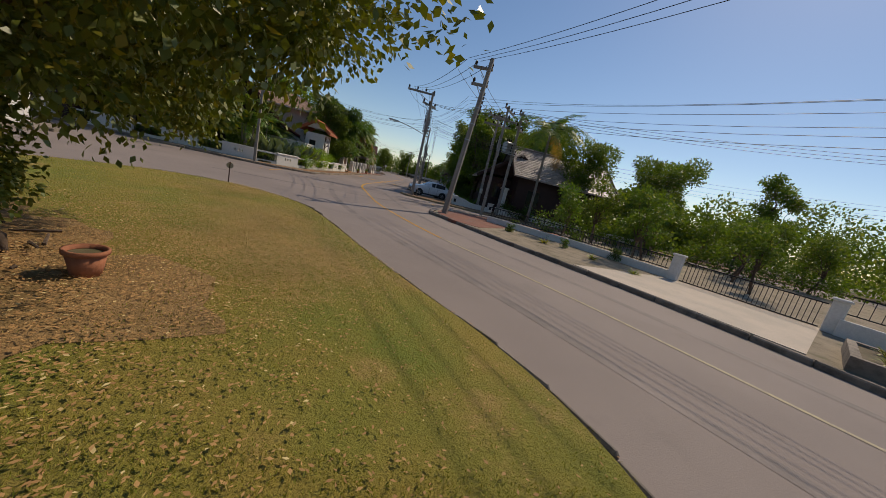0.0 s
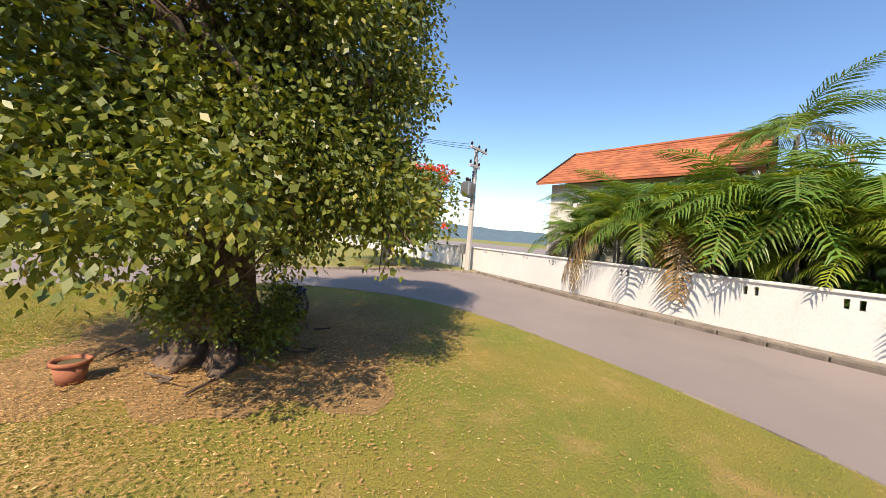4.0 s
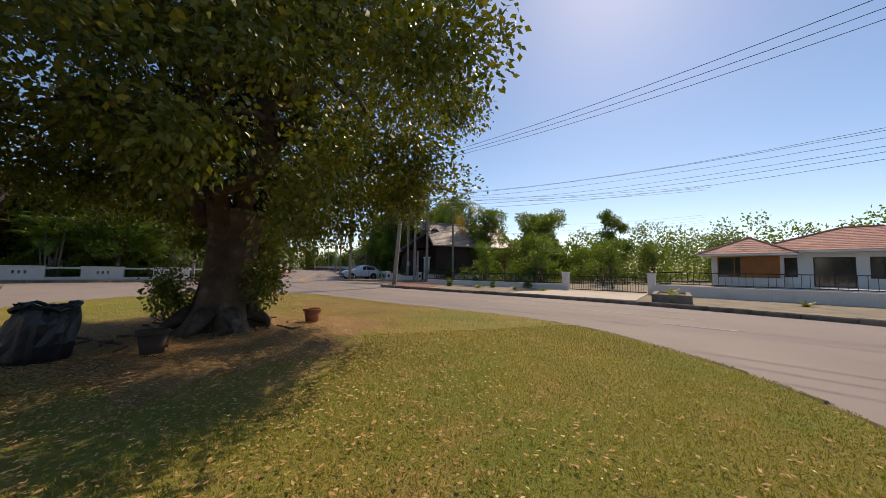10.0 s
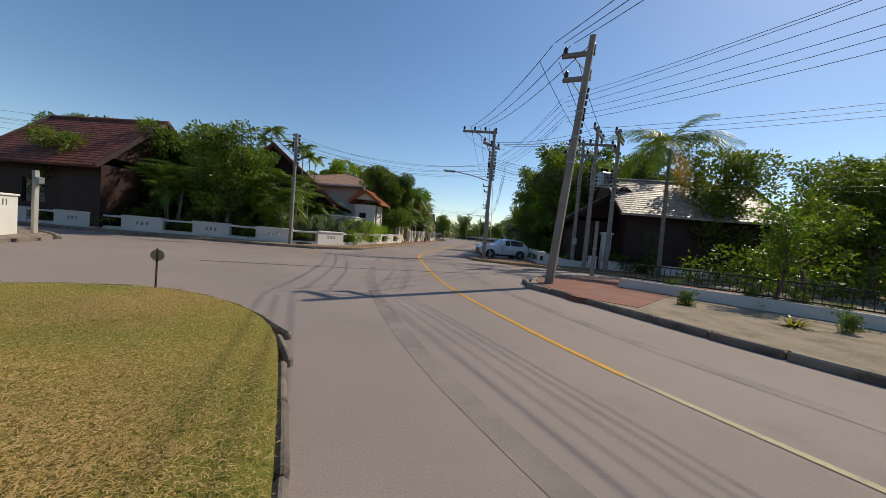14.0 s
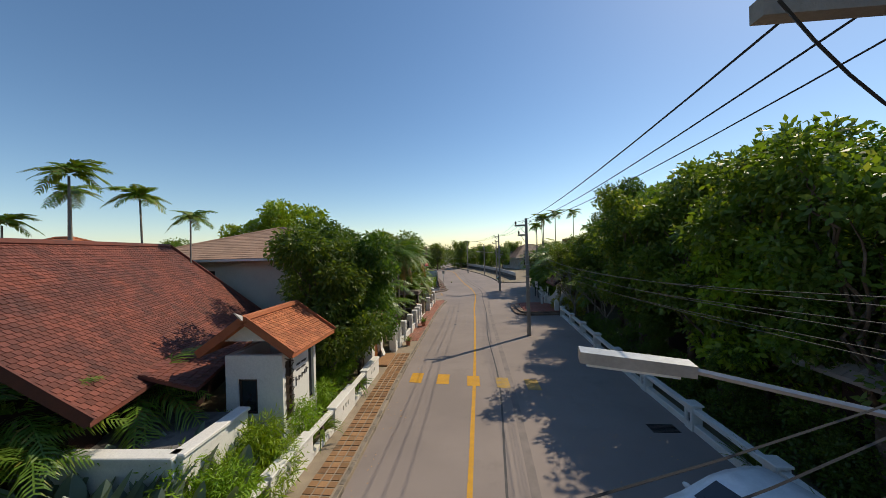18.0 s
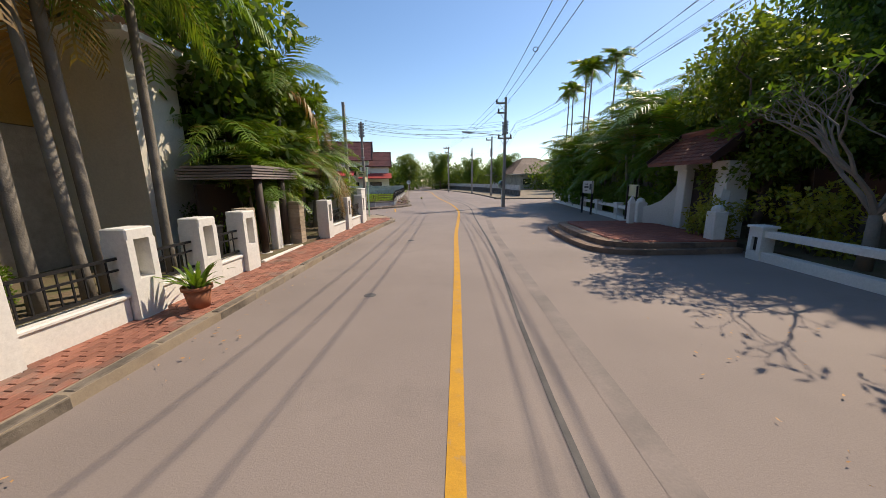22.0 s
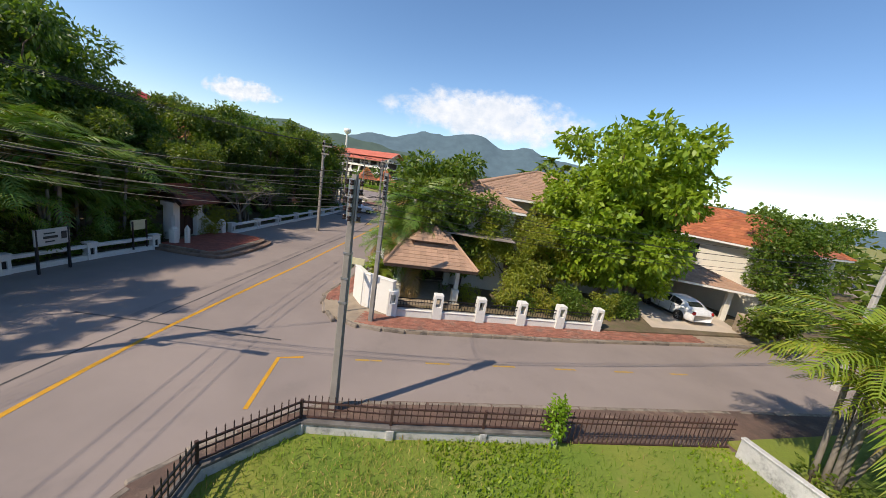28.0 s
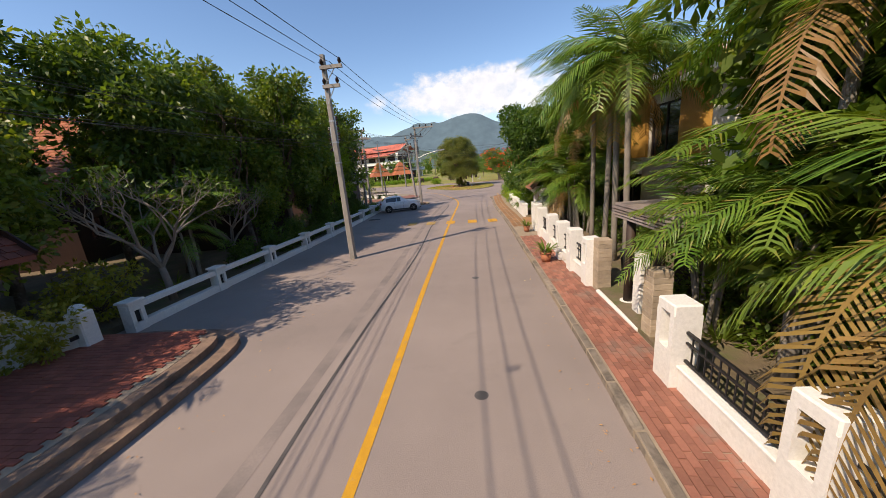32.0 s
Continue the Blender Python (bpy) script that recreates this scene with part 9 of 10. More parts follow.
def car(name, label, prof, base, half, wb, r, glass_rng, category, body="car_white"):
    """Body lofted from a side profile: (x, top z, half-width share, low z); nose towards -x."""
    e = thing(name, label=label, category=category)
    mb = MB()
    secs = []
    for x, zt, hw, zl in prof:
        b = min(base, zt - 0.02)
        w = half * hw
        up = max(0.0, zt - b)
        tuck = 0.24 * min(1.0, up / 0.55)
        secs.append([(x, -w * 0.92, zl), (x, -w, zl + 0.12), (x, -w, b - 0.05), (x, -w * 0.97, b), (x, -(w - tuck * 0.85), zt - up * 0.12), (x, -(w - tuck) * 0.7, zt), (x, (w - tuck) * 0.7, zt), (x, w - tuck * 0.85, zt - up * 0.12), (x, w * 0.97, b), (x, w, b - 0.05), (x, w, zl + 0.12), (x, w * 0.92, zl)])
    n = len(secs[0])
    vs = [p for s in secs for p in s]
    fs = []
    for i in range(len(secs) - 1):
        for k in range(n):
            j = (k + 1) % n
            fs.append((i * n + k, i * n + j, (i + 1) * n + j, (i + 1) * n + k))
    fs += [tuple(range(n)), tuple(reversed(range((len(secs) - 1) * n, len(secs) * n)))]
    part("body", mb.add(vs, fs), body, e, smooth=True)
    i0, i1 = glass_rng
    # side windows, windscreen and rear window lie just proud of the shell
    for sgn in (-1, 1):
        k0, k1 = (3, 4) if sgn < 0 else (8, 7)
        for a, b in ((i0 + 1, (i0 + i1) // 2), ((i0 + i1) // 2, i1 - 1)):
            q = []
            for i in list(range(a, b + 1)):
                lo, hi = Vector(secs[i][k0]), Vector(secs[i][k1])
                off = Vector((0, sgn * 0.008, 0.004))
                q.append((lo.lerp(hi, 0.1) + off, lo.lerp(hi, 0.92) + off))
            vv = [p for pr in q for p in pr]
            c = Vector((0.03, 0, 0))
            vv[0] += c
            vv[1] += c
            vv[-1] -= c
            vv[-2] -= c
            part("side_window", MB().add(vv, [(2 * k, 2 * k + 2, 2 * k + 3, 2 * k + 1) for k in range(len(q) - 1)]), "glass", e)
    for (a, b), nm in (((i0, i0 + 1), "windscreen"), ((i1 - 1, i1), "rear_window")):
        s0, s1 = secs[a], secs[b]
        p = [Vector(s0[4]).lerp(Vector(s1[4]), 0.1), Vector(s0[7]).lerp(Vector(s1[7]), 0.1), Vector(s0[7]).lerp(Vector(s1[7]), 0.9), Vector(s0[4]).lerp(Vector(s1[4]), 0.9)]
        if nm == "windscreen":
            p = [Vector(s0[5]).lerp(Vector(s1[5]), 0.12), Vector(s0[6]).lerp(Vector(s1[6]), 0.12), Vector(s0[6]).lerp(Vector(s1[6]), 0.9), Vector(s0[5]).lerp(Vector(s1[5]), 0.9)]
        else:
            p = [Vector(s0[5]).lerp(Vector(s1[5]), 0.1), Vector(s0[6]).lerp(Vector(s1[6]), 0.1), Vector(s0[6]).lerp(Vector(s1[6]), 0.85), Vector(s0[5]).lerp(Vector(s1[5]), 0.85)]
        nn = (p[1] - p[0]).cross(p[3] - p[0]).normalized()
        nn = nn if nn.z > 0 else -nn
        part(nm, MB().add([q + nn * 0.01 for q in p], [(0, 1, 2, 3)]), "glass", e)
    x0, x1 = prof[0][0], prof[-1][0]
    for sgn in (-1, 1):
        for x in (-wb / 2, wb / 2):
            part("wheel_arch", MB().lathe([(r * 1.02, -0.012), (r * 1.17, -0.012), (r * 1.17, 0.012), (r * 1.02, 0.012)], 22), "black_metal", e).matrix_basis = pose(x, sgn * (half + 0.005), r, 90, 0, 0)
            part("arch_lining", MB().cyl(0, 0, -0.006, 0.006, r * 1.1, None, 20), "black_metal", e).matrix_basis = pose(x, sgn * (half + 0.001), r, 90, 0, 0)
            wheel(e, x, sgn * (half - 0.07), r, 0.2, sgn)
        part("headlight", MB().ball((x0 + 0.16, sgn * half * 0.72, base - 0.2), (0.14, 0.17, 0.09), 3, 0.0), "mirror_face", e, "clear headlight", True)
        part("tail_light", MB().ball((x1 - 0.08, sgn * half * 0.8, base - 0.1), (0.09, 0.13, 0.12), 3, 0.0), "lamp_red", e, "red tail light", True)
        part("door_mirror", MB().ball((prof[i0][0] + 0.35, sgn * (half + 0.1), base + 0.06), (0.07, 0.11, 0.07), 2, 0.0), body, e, smooth=True)
        part("sill", MB().box(-wb / 2 + r * 1.1, sgn * half - 0.03, 0.2, wb / 2 - r * 1.1, sgn * half + 0.015, 0.33, 0.01), "black_metal", e)
        for x in (-0.15, 0.75):
            part("door_handle", MB().box(x, sgn * half - 0.01, base - 0.13, x + 0.18, sgn * half + 0.03, base - 0.1), "steel", e)
            part("door_gap", MB().box(x - 0.12, sgn * half - 0.02, 0.36, x - 0.108, sgn * half + 0.004, base - 0.06), "black_metal", e)
    part("grille", MB().box(x0 - 0.012, -half * 0.5, 0.38, x0 + 0.05, half * 0.5, 0.58, 0.01), "black_metal", e)
    part("bumper", MB().box(x0 - 0.03, -half * 0.8, 0.22, x0 + 0.12, half * 0.8, 0.35, 0.03), "black_metal", e)
    part("plate", MB().box(x0 - 0.03, -0.22, 0.37, x0 - 0.015, 0.22, 0.48), "sign_cream", e, "plain number plate with a dark bar")
    return e


SUV = [(-2.05, 0.72, 0.72, 0.3), (-1.95, 0.86, 0.88, 0.24), (-1.6, 0.96, 0.98, 0.22), (-0.95, 1.05, 1.0, 0.2), (-0.72, 1.1, 1.0, 0.2), (-0.05, 1.52, 1.0, 0.2), (0.4, 1.58, 1.0, 0.2), (0.95, 1.55, 1.0, 0.2), (1.5, 1.45, 1.0, 0.22), (1.88, 1.08, 0.97, 0.26), (2.05, 0.85, 0.85, 0.34)]
place(car("compact_suv", "white compact crossover car parked by the utility pole", SUV, 1.0, 0.86, 2.5, 0.33, (4, 9), "car"), [(5.3, 31.85, 17.5, 0.92, 0.01)])
SEDAN = [(-2.2, 0.6, 0.75, 0.28), (-2.1, 0.74, 0.9, 0.22), (-1.6, 0.84, 0.98, 0.2), (-0.95, 0.92, 1.0, 0.18), (-0.75, 0.97, 1.0, 0.18), (0.0, 1.4, 0.98, 0.18), (0.4, 1.45, 0.98, 0.18), (0.85, 1.42, 0.98, 0.18), (1.25, 1.3, 0.98, 0.2), (1.65, 1.0, 0.96, 0.22), (2.1, 0.96, 0.88, 0.24), (2.22, 0.7, 0.8, 0.3)]
place(car("sedan", "white sedan parked under the tiled carport", SEDAN, 0.9, 0.87, 2.6, 0.31, (4, 9), "car"), [(-24.6, 57.6, 104, 1.0, 0.2)])
VAN = [(-2.4, 0.9, 0.8, 0.32), (-2.3, 1.05, 0.95, 0.26), (-1.7, 1.15, 1.0, 0.24), (-1.6, 1.2, 1.0, 0.22), (-1.5, 1.25, 1.0, 0.22), (-0.8, 1.85, 1.0, 0.22), (0.2, 1.93, 1.0, 0.22), (1.2, 1.93, 1.0, 0.22), (2.2, 1.85, 1.0, 0.24), (2.36, 1.2, 0.98, 0.3), (2.42, 1.0, 0.92, 0.34)]
place(car("passenger_van", "white passenger van parked far off by the chalet", VAN, 1.1, 0.88, 2.9, 0.33, (4, 9), "van"), [(45.7, -33, 40, 1.0, 0.1)])

# ---- island: pots, bag, stake ----
def pot(name, x, y, h, r, mat, label, rz=0, z=0.1):
    e = thing(name, x, y, z, rz, label, "plant pot")
    part("body", MB().lathe([(0.0, 0.0), (r * 0.7, 0.0), (r * 0.95, h * 0.82), (r * 0.95, h * 0.82), (r * 1.08, h * 0.84), (r * 1.08, h), (r * 0.95, h), (r * 0.88, h * 0.85)], 18), mat, e, smooth=True)
    part("soil", MB().cyl(0, 0, h * 0.78, h * 0.84, r * 0.88, None, 16), "dirt", e)
    return e


pot("terracotta_pot", 1.4, 3.17, 0.27, 0.16, "terracotta", "small terracotta pot on the leaf litter")
pot("brown_pot", -0.3, 1.05, 0.3, 0.15, "statue", "old brown pot standing on the lawn")
bagm = MB()
rb_ = random.Random(8)
prof = [(0.05, 0.0), (0.32, 0.02), (0.37, 0.12), (0.39, 0.3), (0.38, 0.48), (0.36, 0.62), (0.33, 0.72), (0.31, 0.8), (0.34, 0.86), (0.27, 0.8), (0.24, 0.66), (0.05, 0.62)]
vs_ = []
for j, (r_, z_) in enumerate(prof):
    for k in range(26):
        a_ = 6.2832 * k / 26
        q_ = r_ * (1 + 0.06 * math.sin(3 * a_ + j) + 0.09 * math.sin(11 * a_ + 0.5 * j) * (0.3 + z_) + rb_.uniform(-0.045, 0.045))
        vs_.append((q_ * math.cos(a_) + 0.12 * z_, q_ * math.sin(a_), z_ + rb_.uniform(-0.02, 0.02) + 0.1 * max(0, z_ - 0.5) * math.sin(2 * a_)))
bagm.add(vs_, [(j * 26 + k, j * 26 + (k + 1) % 26, (j + 1) * 26 + (k + 1) % 26, (j + 1) * 26 + k) for j in range(len(prof) - 1) for k in range(26)])
bg = thing("rubbish_bag", -1.28, 1.0, 0.1, 0, "full open-topped black plastic rubbish bag on the leaf litter", "rubbish bag")
bagm.v = [(x * 0.68, y * 0.68, z * 0.72) for x, y, z in bagm.v]
part("bag", bagm, "bag", bg)
part("rolled_rim", MB().tube([((0.232 + 0.02 * math.sin(5 * a) + 0.012 * math.sin(13 * a)) * math.cos(a) + 0.06, (0.232 + 0.02 * math.sin(5 * a)) * math.sin(a), 0.6 + 0.03 * math.sin(3 * a) + 0.012 * math.sin(11 * a)) for a in (6.2832 * k / 36 for k in range(37))], 0.022, 6), "bag", bg, "crumpled rolled-down rim")
st = thing("stake_sign", -1.84, 11.5, 0.1, 25, "thin stake with a small dark round plate", "sign")
part("stake", MB().cyl(0, 0, 0, 0.68, 0.018, 0.014, 6), "rust_metal", st)
part("plate", MB().lathe([(0.0, -0.012), (0.1, -0.012), (0.1, 0.012), (0.0, 0.012)], 18), "steel", st).matrix_basis = pose(0, 0.02, 0.56, 90, 0, 0)
sg = thing("signpost", -13.5, 17.35, 0.12, 0, "pale concrete signpost with a small box", "signpost")
part("post", MB().box(-0.07, -0.07, 0, 0.07, 0.07, 2.4, 0.01), "pale_concrete", sg)
part("box", MB().box(0.07, -0.1, 1.9, 0.27, 0.1, 2.15, 0.02), "steel", sg)
rk = MB()
for k in range(26):
    a_, q_ = rc.uniform(0, 6.28), rc.uniform(0.75, 1.5)
    o_ = Vector((-0.2 + q_ * math.cos(a_), 2.8 + q_ * math.sin(a_), 0.15))
    rk.tube([o_, o_ + Vector((rc.uniform(-0.3, 0.3), rc.uniform(-0.3, 0.3), rc.uniform(-0.02, 0.06)))], [0.02, 0.012], 5)
tagged(solid("fallen_twigs", rk, "bark", "broken twigs lying round the trunk", "twigs"), kind="stuff")

# ---- hotel lawn: plain elephant figures, bench, barrier ----
def elephant(s):
    mb = MB()
    mb.ball((0, 0, 0.95), (0.62, 0.4, 0.42), 1, 0.02, 14, 9)
    mb.ball((0.72, 0, 1.12), (0.27, 0.25, 0.3), 2, 0.02, 12, 8)
    mb.tube([(0.88, 0, 1.05), (1.05, 0, 0.75), (1.08, 0, 0.4), (1.2, 0, 0.25)], [0.13, 0.1, 0.07, 0.05], 8)
    for x, y in ((-0.4, -0.22), (-0.4, 0.22), (0.38, -0.22), (0.38, 0.22)):
        mb.tube([(x, y, 0), (x, y, 0.75)], [0.15, 0.17], 9)
    for y in (-1, 1):
        mb.ball((0.58, y * 0.27, 1.1), (0.1, 0.06, 0.24), 3, 0.02, 10, 7)
    mb.tube([(-0.6, 0, 1.05), (-0.7, 0, 0.6)], [0.04, 0.02], 5)
    return mb.mesh("elephant_statue", "statue", True)


em = elephant(1)
for x, y, rz, s in ((11.2, -28.0, 20, 0.95), (7.3, -25.3, 160, 1.0), (3.0, -27.3, 30, 0.85), (-0.5, -27.6, 200, 1.0), (3.4, -31.5, 80, 1.0), (-3.0, -33.4, 340, 1.5)):
    o = tagged(new("elephant_statue", em), "brown elephant figure standing on the lawn", "statue", group="elephant figures")
    o.matrix_basis = pose(x, y, 0.12, 0, 0, rz) @ Matrix.Scale(s, 4)
bn = thing("metal_bench", -3.75, -12.9, 0.12, 70, "white curled metal garden bench", "bench")
for k in range(5):
    part("seat_slat", MB().box(-0.7, -0.22 + k * 0.1, 0.42, 0.7, -0.16 + k * 0.1, 0.445), "pale_concrete", bn)
for k in range(9):
    part("back_bar", MB().tube([(-0.65 + k * 0.1625, 0.26, 0.44), (-0.65 + k * 0.1625, 0.33, 0.86)], 0.012, 5), "pale_concrete", bn)
part("back_rail", MB().tube([(-0.7, 0.33, 0.84), (-0.35, 0.34, 0.93), (0, 0.34, 0.97), (0.35, 0.34, 0.93), (0.7, 0.33, 0.84)], 0.018, 6), "pale_concrete", bn)
for x in (-0.6, 0.6):
    for y in (-0.2, 0.26):
        part("leg", MB().tube([(x, y, 0.42), (x * 1.06, y * 1.1, 0)], 0.018, 6), "pale_concrete", bn)
br = thing("road_barrier", 21.4, -10.75, 0.02, 125, "red and white barrier standing at the road edge", "barrier")
for s in (-1, 1):
    part("leg", MB().beam((s * 0.8, -0.3, 0), (s * 0.8, 0, 0.95), 0.05, 0.05), "steel", br)
    part("leg", MB().beam((s * 0.8, 0.3, 0), (s * 0.8, 0, 0.95), 0.05, 0.05), "steel", br)
for k in range(6):
    part("board_stripe", MB().box(-0.99 + k * 0.33, -0.03, 0.62, -0.66 + k * 0.33, 0.03, 0.9), "red_paint" if k % 2 == 0 else "white_wall", br)
sn = thing("round_lawn_sign", 1.8, -16.5, 0.12, 0, "small round white sign on a post", "sign")
part("post", MB().cyl(0, 0, 0, 0.7, 0.02, None, 6), "steel", sn)
part("disc", MB().lathe([(0, -0.012), (0.14, -0.012), (0.14, 0.012), (0, 0.012)], 18), "white_wall", sn).matrix_basis = pose(0, 0, 0.75, 90, 0, 20)

# planter by the drive
pb = thing("planter_box", 14.3, 5.2, 0.12, 35, "low concrete planter with dry soil by the drive", "planter")
for a_, b_ in (((-1.3, -0.6), (1.3, -0.45)), ((-1.3, 0.45), (1.3, 0.6)), ((-1.3, -0.45), (-1.15, 0.45)), ((1.15, -0.45), (1.3, 0.45))):
    part("side", MB().box(a_[0], a_[1], 0, b_[0], b_[1], 0.3), "kerb", pb)
part("soil", MB().box(-1.15, -0.45, 0, 1.15, 0.45, 0.24), "dirt", pb)
place(tuft("weed_clump", 40, 0.4, 0.03, "leaf_yellow", "ragged yellow-green weeds in the verge", 91, 1.0, 0.8), [(13.8, 4.9, 0, 1.0, 0.36), (14.9, 5.6, 50, 1.2, 0.36), (10.4, 14.2, 0, 1.2), (9.2, 15.8, 90, 1.0), (11.8, 12.4, 140, 1.1), (17.2, 2.6, 30, 1.1), (19.0, -0.4, 100, 1.2), (20.6, -2.4, 10, 1.0), (21.9, -4.6, 60, 1.1), (12.6, 10.9, 20, 1.0), (-3.6, 86.2, 0, 0.8), (5.9, 86.2, 100, 1.1)])

# ---- street furniture along the houses ----
sp = thing("street_sign", -4.74, 65.9, 0.12, -90, "pale green post with a small cream street board", "street sign")
part("post", MB().cyl(0, 0, 0, 2.75, 0.045, 0.04, 10), "sign_green", sp)
part("cap", MB().ball((0, 0, 2.78), (0.06, 0.06, 0.06), 1, 0), "sign_green", sp, smooth=True)
bd = part("board", MB().box(-0.02, -0.62, 2.28, 0.02, -0.06, 2.58, 0.008), "sign_cream", sp, "cream board with dark bars")
bd2 = part("board", MB().box(0.06, -0.02, 2.0, 0.55, 0.02, 2.24, 0.008), "sign_cream", sp, "cream board with dark bars")
for z_, w_ in ((2.47, 0.36), (2.36, 0.26)):
    part("text_bar", MB().box(0.02, -0.34 - w_ / 2, z_, 0.024, -0.34 + w_ / 2, z_ + 0.06), "ink", bd)
for z_, w_ in ((2.15, 0.3), (2.06, 0.22)):
    part("text_bar", MB().box(0.3 - w_ / 2, -0.024, z_, 0.3 + w_ / 2, -0.02, z_ + 0.05), "ink", bd2)
tm = thing("traffic_mirror", 4.15, 74.1, 0.05, 0, "round convex traffic mirror on a short white post", "traffic mirror")
part("post", MB().cyl(0, 0, 0, 1.7, 0.04, None, 8), "white_wall", tm)
mr = part("rim", MB().lathe([(0.28, -0.05), (0.32, -0.02), (0.32, 0.02), (0.28, 0.03)], 22), "sign_green", tm, smooth=True)
mr.matrix_basis = pose(-0.06, -0.1, 1.75, 90, 0, 20)
part("glass", MB().lathe([(0.0, 0.06), (0.12, 0.05), (0.22, 0.03), (0.28, 0.0)], 22), "mirror_face", mr, smooth=True)
gb = thing("goods_board", 8.55, 62.5, 0.2, 90, "small cream notice board above the low wall", "sign")
part("board", MB().box(-0.45, -0.02, 1.1, 0.45, 0.02, 1.65, 0.01), "sign_cream", gb)
for x in (-0.4, 0.4):
    part("post", MB().box(x - 0.03, 0.02, 0, x + 0.03, 0.08, 1.6), "dark_wood", gb)
for k in range(3):
    part("text_bar", MB().box(-0.32, -0.024, 1.2 + k * 0.14, 0.3 - 0.1 * k, -0.02, 1.27 + k * 0.14), "ink", gb)
potm = [(-4.2, 46.25, 1.0), (-3.95, 51.65, 1.2)]
for x, y, s in potm:
    pot("clay_pot", x, y, 0.3 * s, 0.17 * s, "terracotta", "clay pot standing on the brick pavement", z=0.15)
place(tuft("potted_strap_plant", 34, 0.7, 0.04, "leaf_mid", "small palm-like plant growing in a clay pot", 92, 1.2, 0.9), [(x, y, 0, s, 0.15 + 0.26 * s) for x, y, s in potm])
rcart = thing("refuse_cart", -5.75, 54.3, 0.16, 10, "dark wheeled refuse bin beside the gate post", "bin")
part("body", MB().add([(-0.22, -0.22, 0.1), (0.22, -0.22, 0.1), (0.22, 0.22, 0.1), (-0.22, 0.22, 0.1), (-0.28, -0.28, 0.9), (0.28, -0.28, 0.9), (0.28, 0.28, 0.9), (-0.28, 0.28, 0.9)], [(3, 2, 1, 0), (0, 1, 5, 4), (1, 2, 6, 5), (2, 3, 7, 6), (3, 0, 4, 7), (4, 5, 6, 7)]), "black_metal", rcart)
part("lid", MB().box(-0.3, -0.3, 0.9, 0.3, 0.3, 0.96, 0.02), "black_metal", rcart)
for y in (-0.2, 0.2):
    part("wheel", MB().tube([(-0.2, y - 0.03, 0.1), (-0.2, y + 0.03, 0.1)], 0.1, 12), "rubber", rcart)

# broken red tiles, drain slab and weeds on the pavement of the lot
bp = thing("broken_paving", label="loose broken red paving tiles on the dusty pavement", category="paving", kind="structure")
tile_me = MB().box(-0.1, -0.1, 0, 0.1, 0.1, 0.022, 0.005).mesh("tile", "lot_tile")
rt = random.Random(61)
for j in range(38):
    y = 75.6 + 0.215 * j
    wx, kx = -4.85 - 0.135 * (y - 74.7), -3.72 - 0.13 * max(0.0, y - 75.8)
    for i in range(5):
        x = wx + 0.3 + 0.215 * i
        if x > kx - 0.16 or math.sin(1.3 * x + 0.7 * y) + math.sin(0.9 * y) + rt.uniform(-0.7, 0.7) < -0.1 or abs(y - 76.1) < 0.4 and i < 4:
            continue
        put("tile", tile_me, bp).matrix_basis = pose(x + rt.uniform(-0.012, 0.012), y + rt.uniform(-0.012, 0.012), KERB_H - 0.006 + rt.uniform(0, 0.007), rt.uniform(-1.5, 1.5), rt.uniform(-1.5, 1.5), -7 + rt.uniform(-5, 5))
ds = thing("drain_slab", -4.4, 76.1, KERB_H, -8, "grey concrete drain cover with two dark slots", "drain cover", kind="structure")
part("slab", MB().box(-0.36, -0.34, 0, 0.36, 0.34, 0.03, 0.01), "coping", ds)
# Black discs laid on the slab stand for the shade in its two holes.
for x in (-0.1, 0.1):
    part("slot", MB().cyl(x, 0, 0.026, 0.034, 0.03, None, 10), "tar", ds)
st2 = thing("loose_stone", -5.1, 79.6, KERB_H, 20, "loose lump of grey concrete on the pavement", "stone")
part("lump", MB().ball((0, 0, 0.05), (0.16, 0.11, 0.08), 5, 0.04, 10, 7), "concrete", st2)
place(tuft("pavement_weed", 34, 0.16, 0.018, "leaf_bright", "low green weeds between the broken tiles", 93, 0.8, 1.0), [(-4.6, 77.4, 0, 1.2, KERB_H), (-4.3, 78.3, 60, 1.0, KERB_H), (-5.1, 78.6, 120, 1.3, KERB_H), (-4.2, 79.5, 10, 0.9, KERB_H), (-5.0, 80.8, 90, 1.0, KERB_H), (-4.7, 81.6, 200, 0.8, KERB_H), (-5.5, 83.4, 30, 1.0, KERB_H), (-4.0, 76.9, 150, 0.8, KERB_H), (-5.6, 85.6, 80, 0.9, KERB_H)])

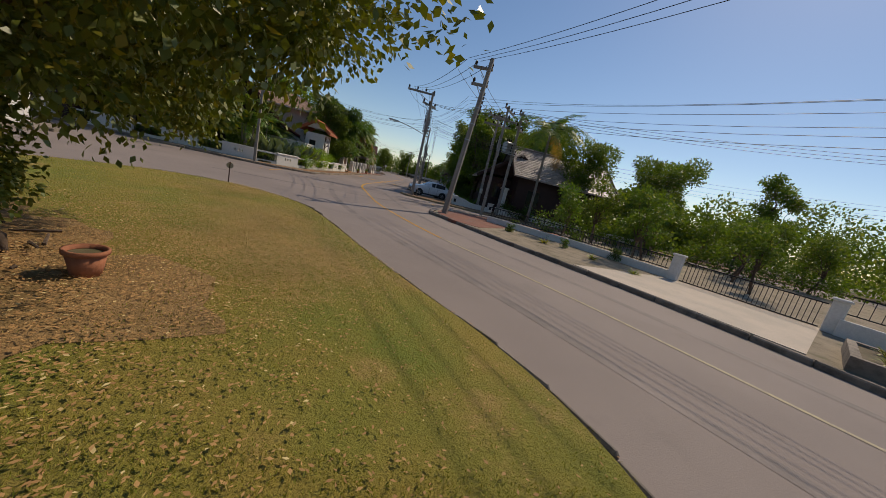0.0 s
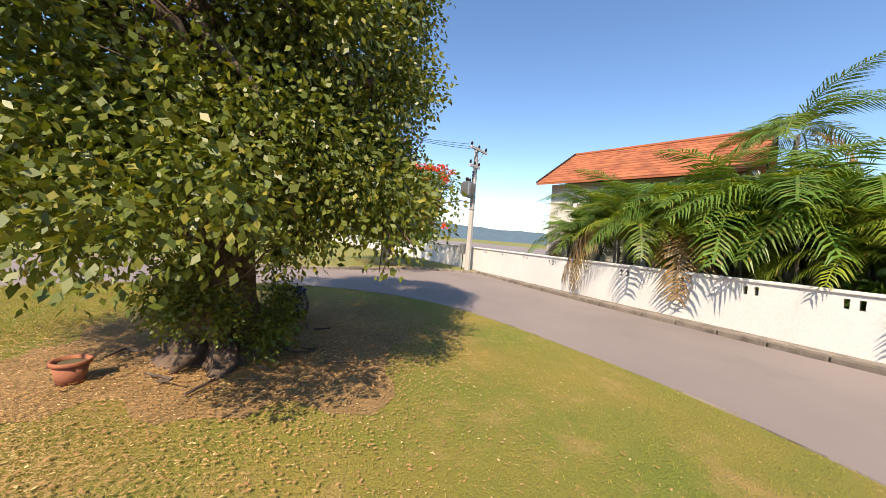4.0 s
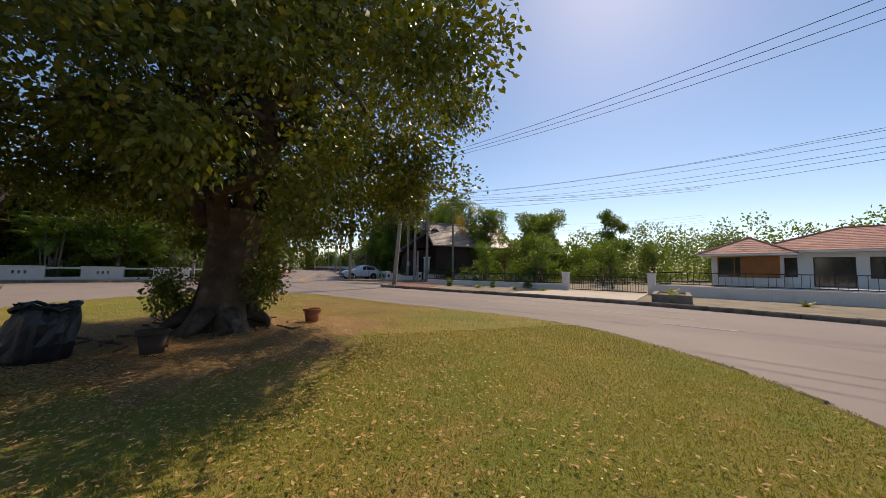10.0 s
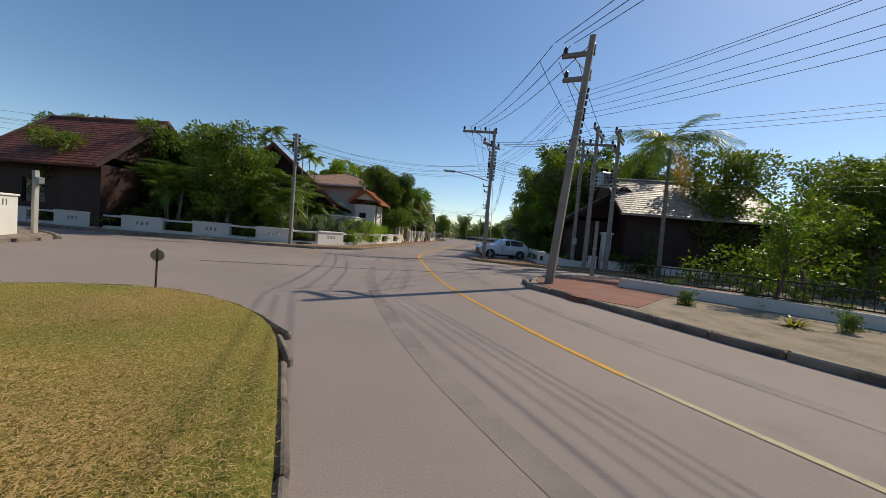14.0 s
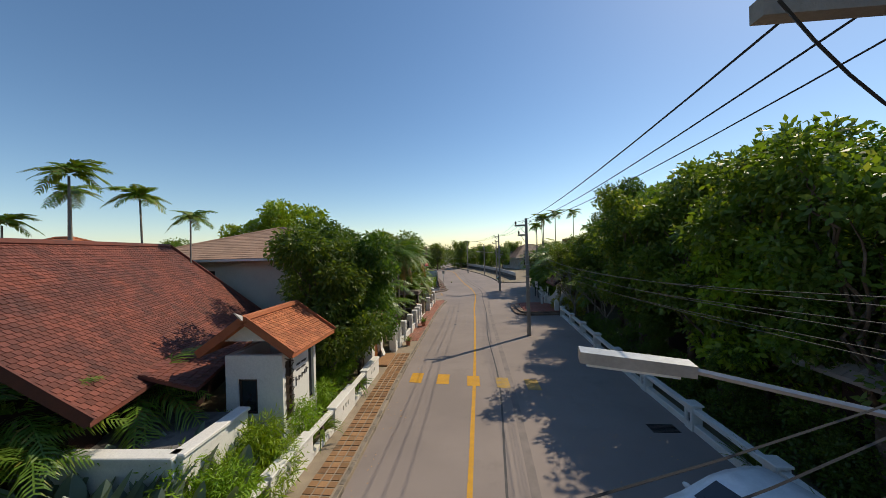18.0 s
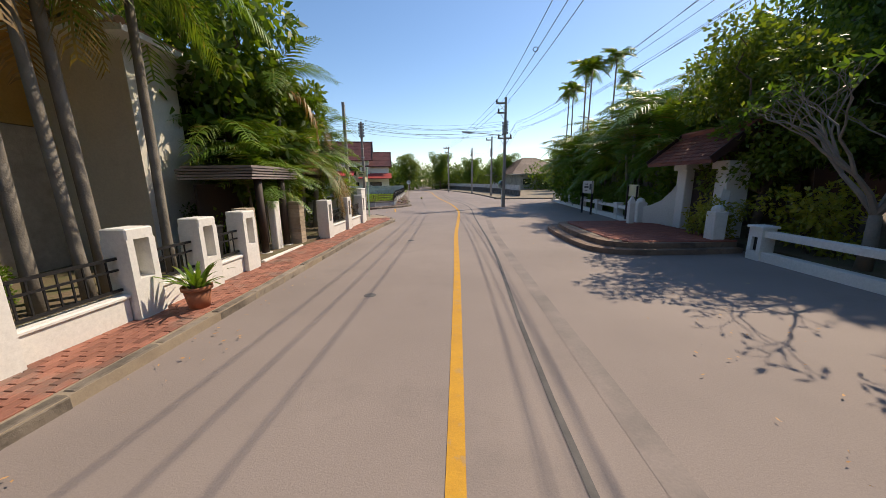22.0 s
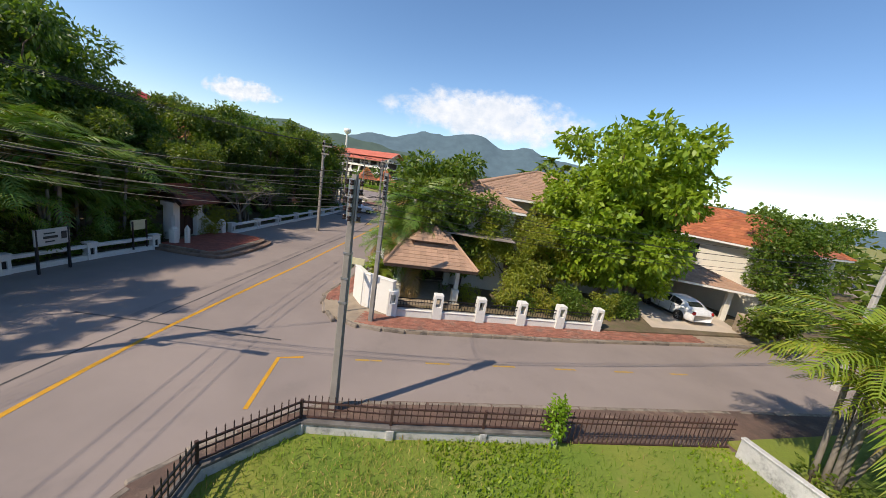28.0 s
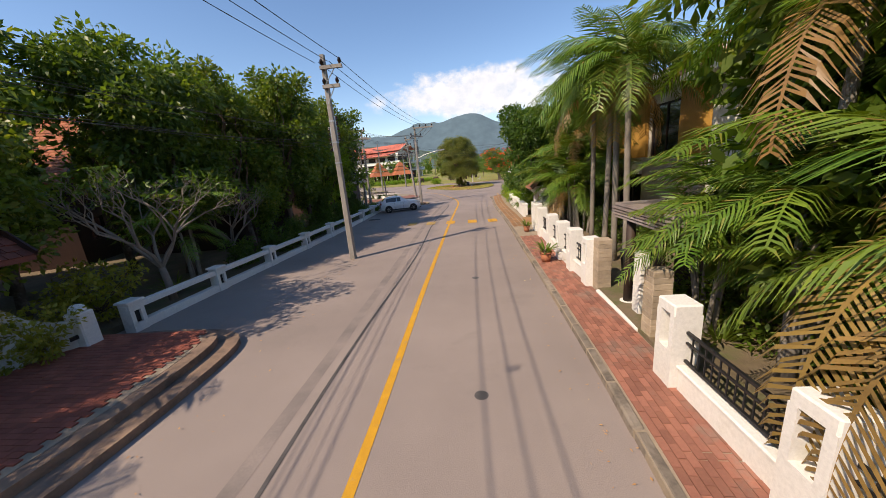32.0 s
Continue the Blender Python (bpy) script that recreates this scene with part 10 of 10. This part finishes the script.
# ---- block paving of the pavements ----
def paving(name, line, w0, w1, L, W, mat, label, z, limit=300, gap=0.012, seed=1, parent=None):
    """Blocks across a strip beside a line; the nearest are parts, the rest stays joined."""
    r = random.Random(seed)
    e = parent or thing(name, label=label, category="paving", kind="structure")
    one = MB().box(-L / 2 + gap / 2, -W / 2 + gap / 2, 0, L / 2 - gap / 2, W / 2 - gap / 2, 0.03, 0.006).mesh("block", mat)
    cnt, rest = 0, MB()
    for i, (x, y, a) in enumerate(along(line, L)):
        c, s = math.cos(radians(a)), math.sin(radians(a))
        k = 0
        o = w0 + W / 2
        while o < w1 - W / 4:
            sh = L / 2 if k % 2 and L != W else 0
            px, py = x - s * o + c * sh, y + c * o + s * sh
            zz = z + r.uniform(-0.004, 0.004)
            if cnt < limit:
                b = put("block", one, e)
                b.matrix_basis = pose(px, py, zz, 0, 0, a + r.uniform(-0.6, 0.6))
                cnt += 1
            else:
                m = Matrix.Rotation(radians(a), 4, "Z")
                rest.obox(px, py, zz + 0.015, L - gap, W - gap, 0.03, m)
            o += W
            k += 1
    if rest.v:
        tagged(part("blocks", rest, mat, e), kind="stuff")
    return e


kl = [p for p in LKERB]
tan_line = [p for p in kl if p[1] < 46.2 and p[0] > -24 and (p[1] > 22 or p[0] < -8) and not (p[0] < -3.9 and p[1] > 60)]
tan_line = [p for p in tan_line if p[1] < 46.2]
red_line = [p for p in kl if p[0] > -5 and p[1] >= 46.0 and p[1] < 65.4]
side_line = [p for p in kl if p[1] > 60 and p[0] < -5.2 and p[0] > -24]
paving("tan_paving", tan_line[::-1][:16][::-1], 0.18, 1.18, 0.27, 0.27, "brick_tan", "tan square paving blocks with sandy joints", KERB_H - 0.012, 300, 0.045, 1)
paving("red_paving", red_line, 0.18, 1.16, 0.22, 0.11, "brick_pave", "red brick paving blocks along the fence", KERB_H - 0.012, 300, 0.01, 2)
paving("side_paving", side_line, 0.18, 1.4, 0.22, 0.11, "brick_pave", "red brick paving blocks along the side street", KERB_H - 0.012, 300, 0.01, 3)
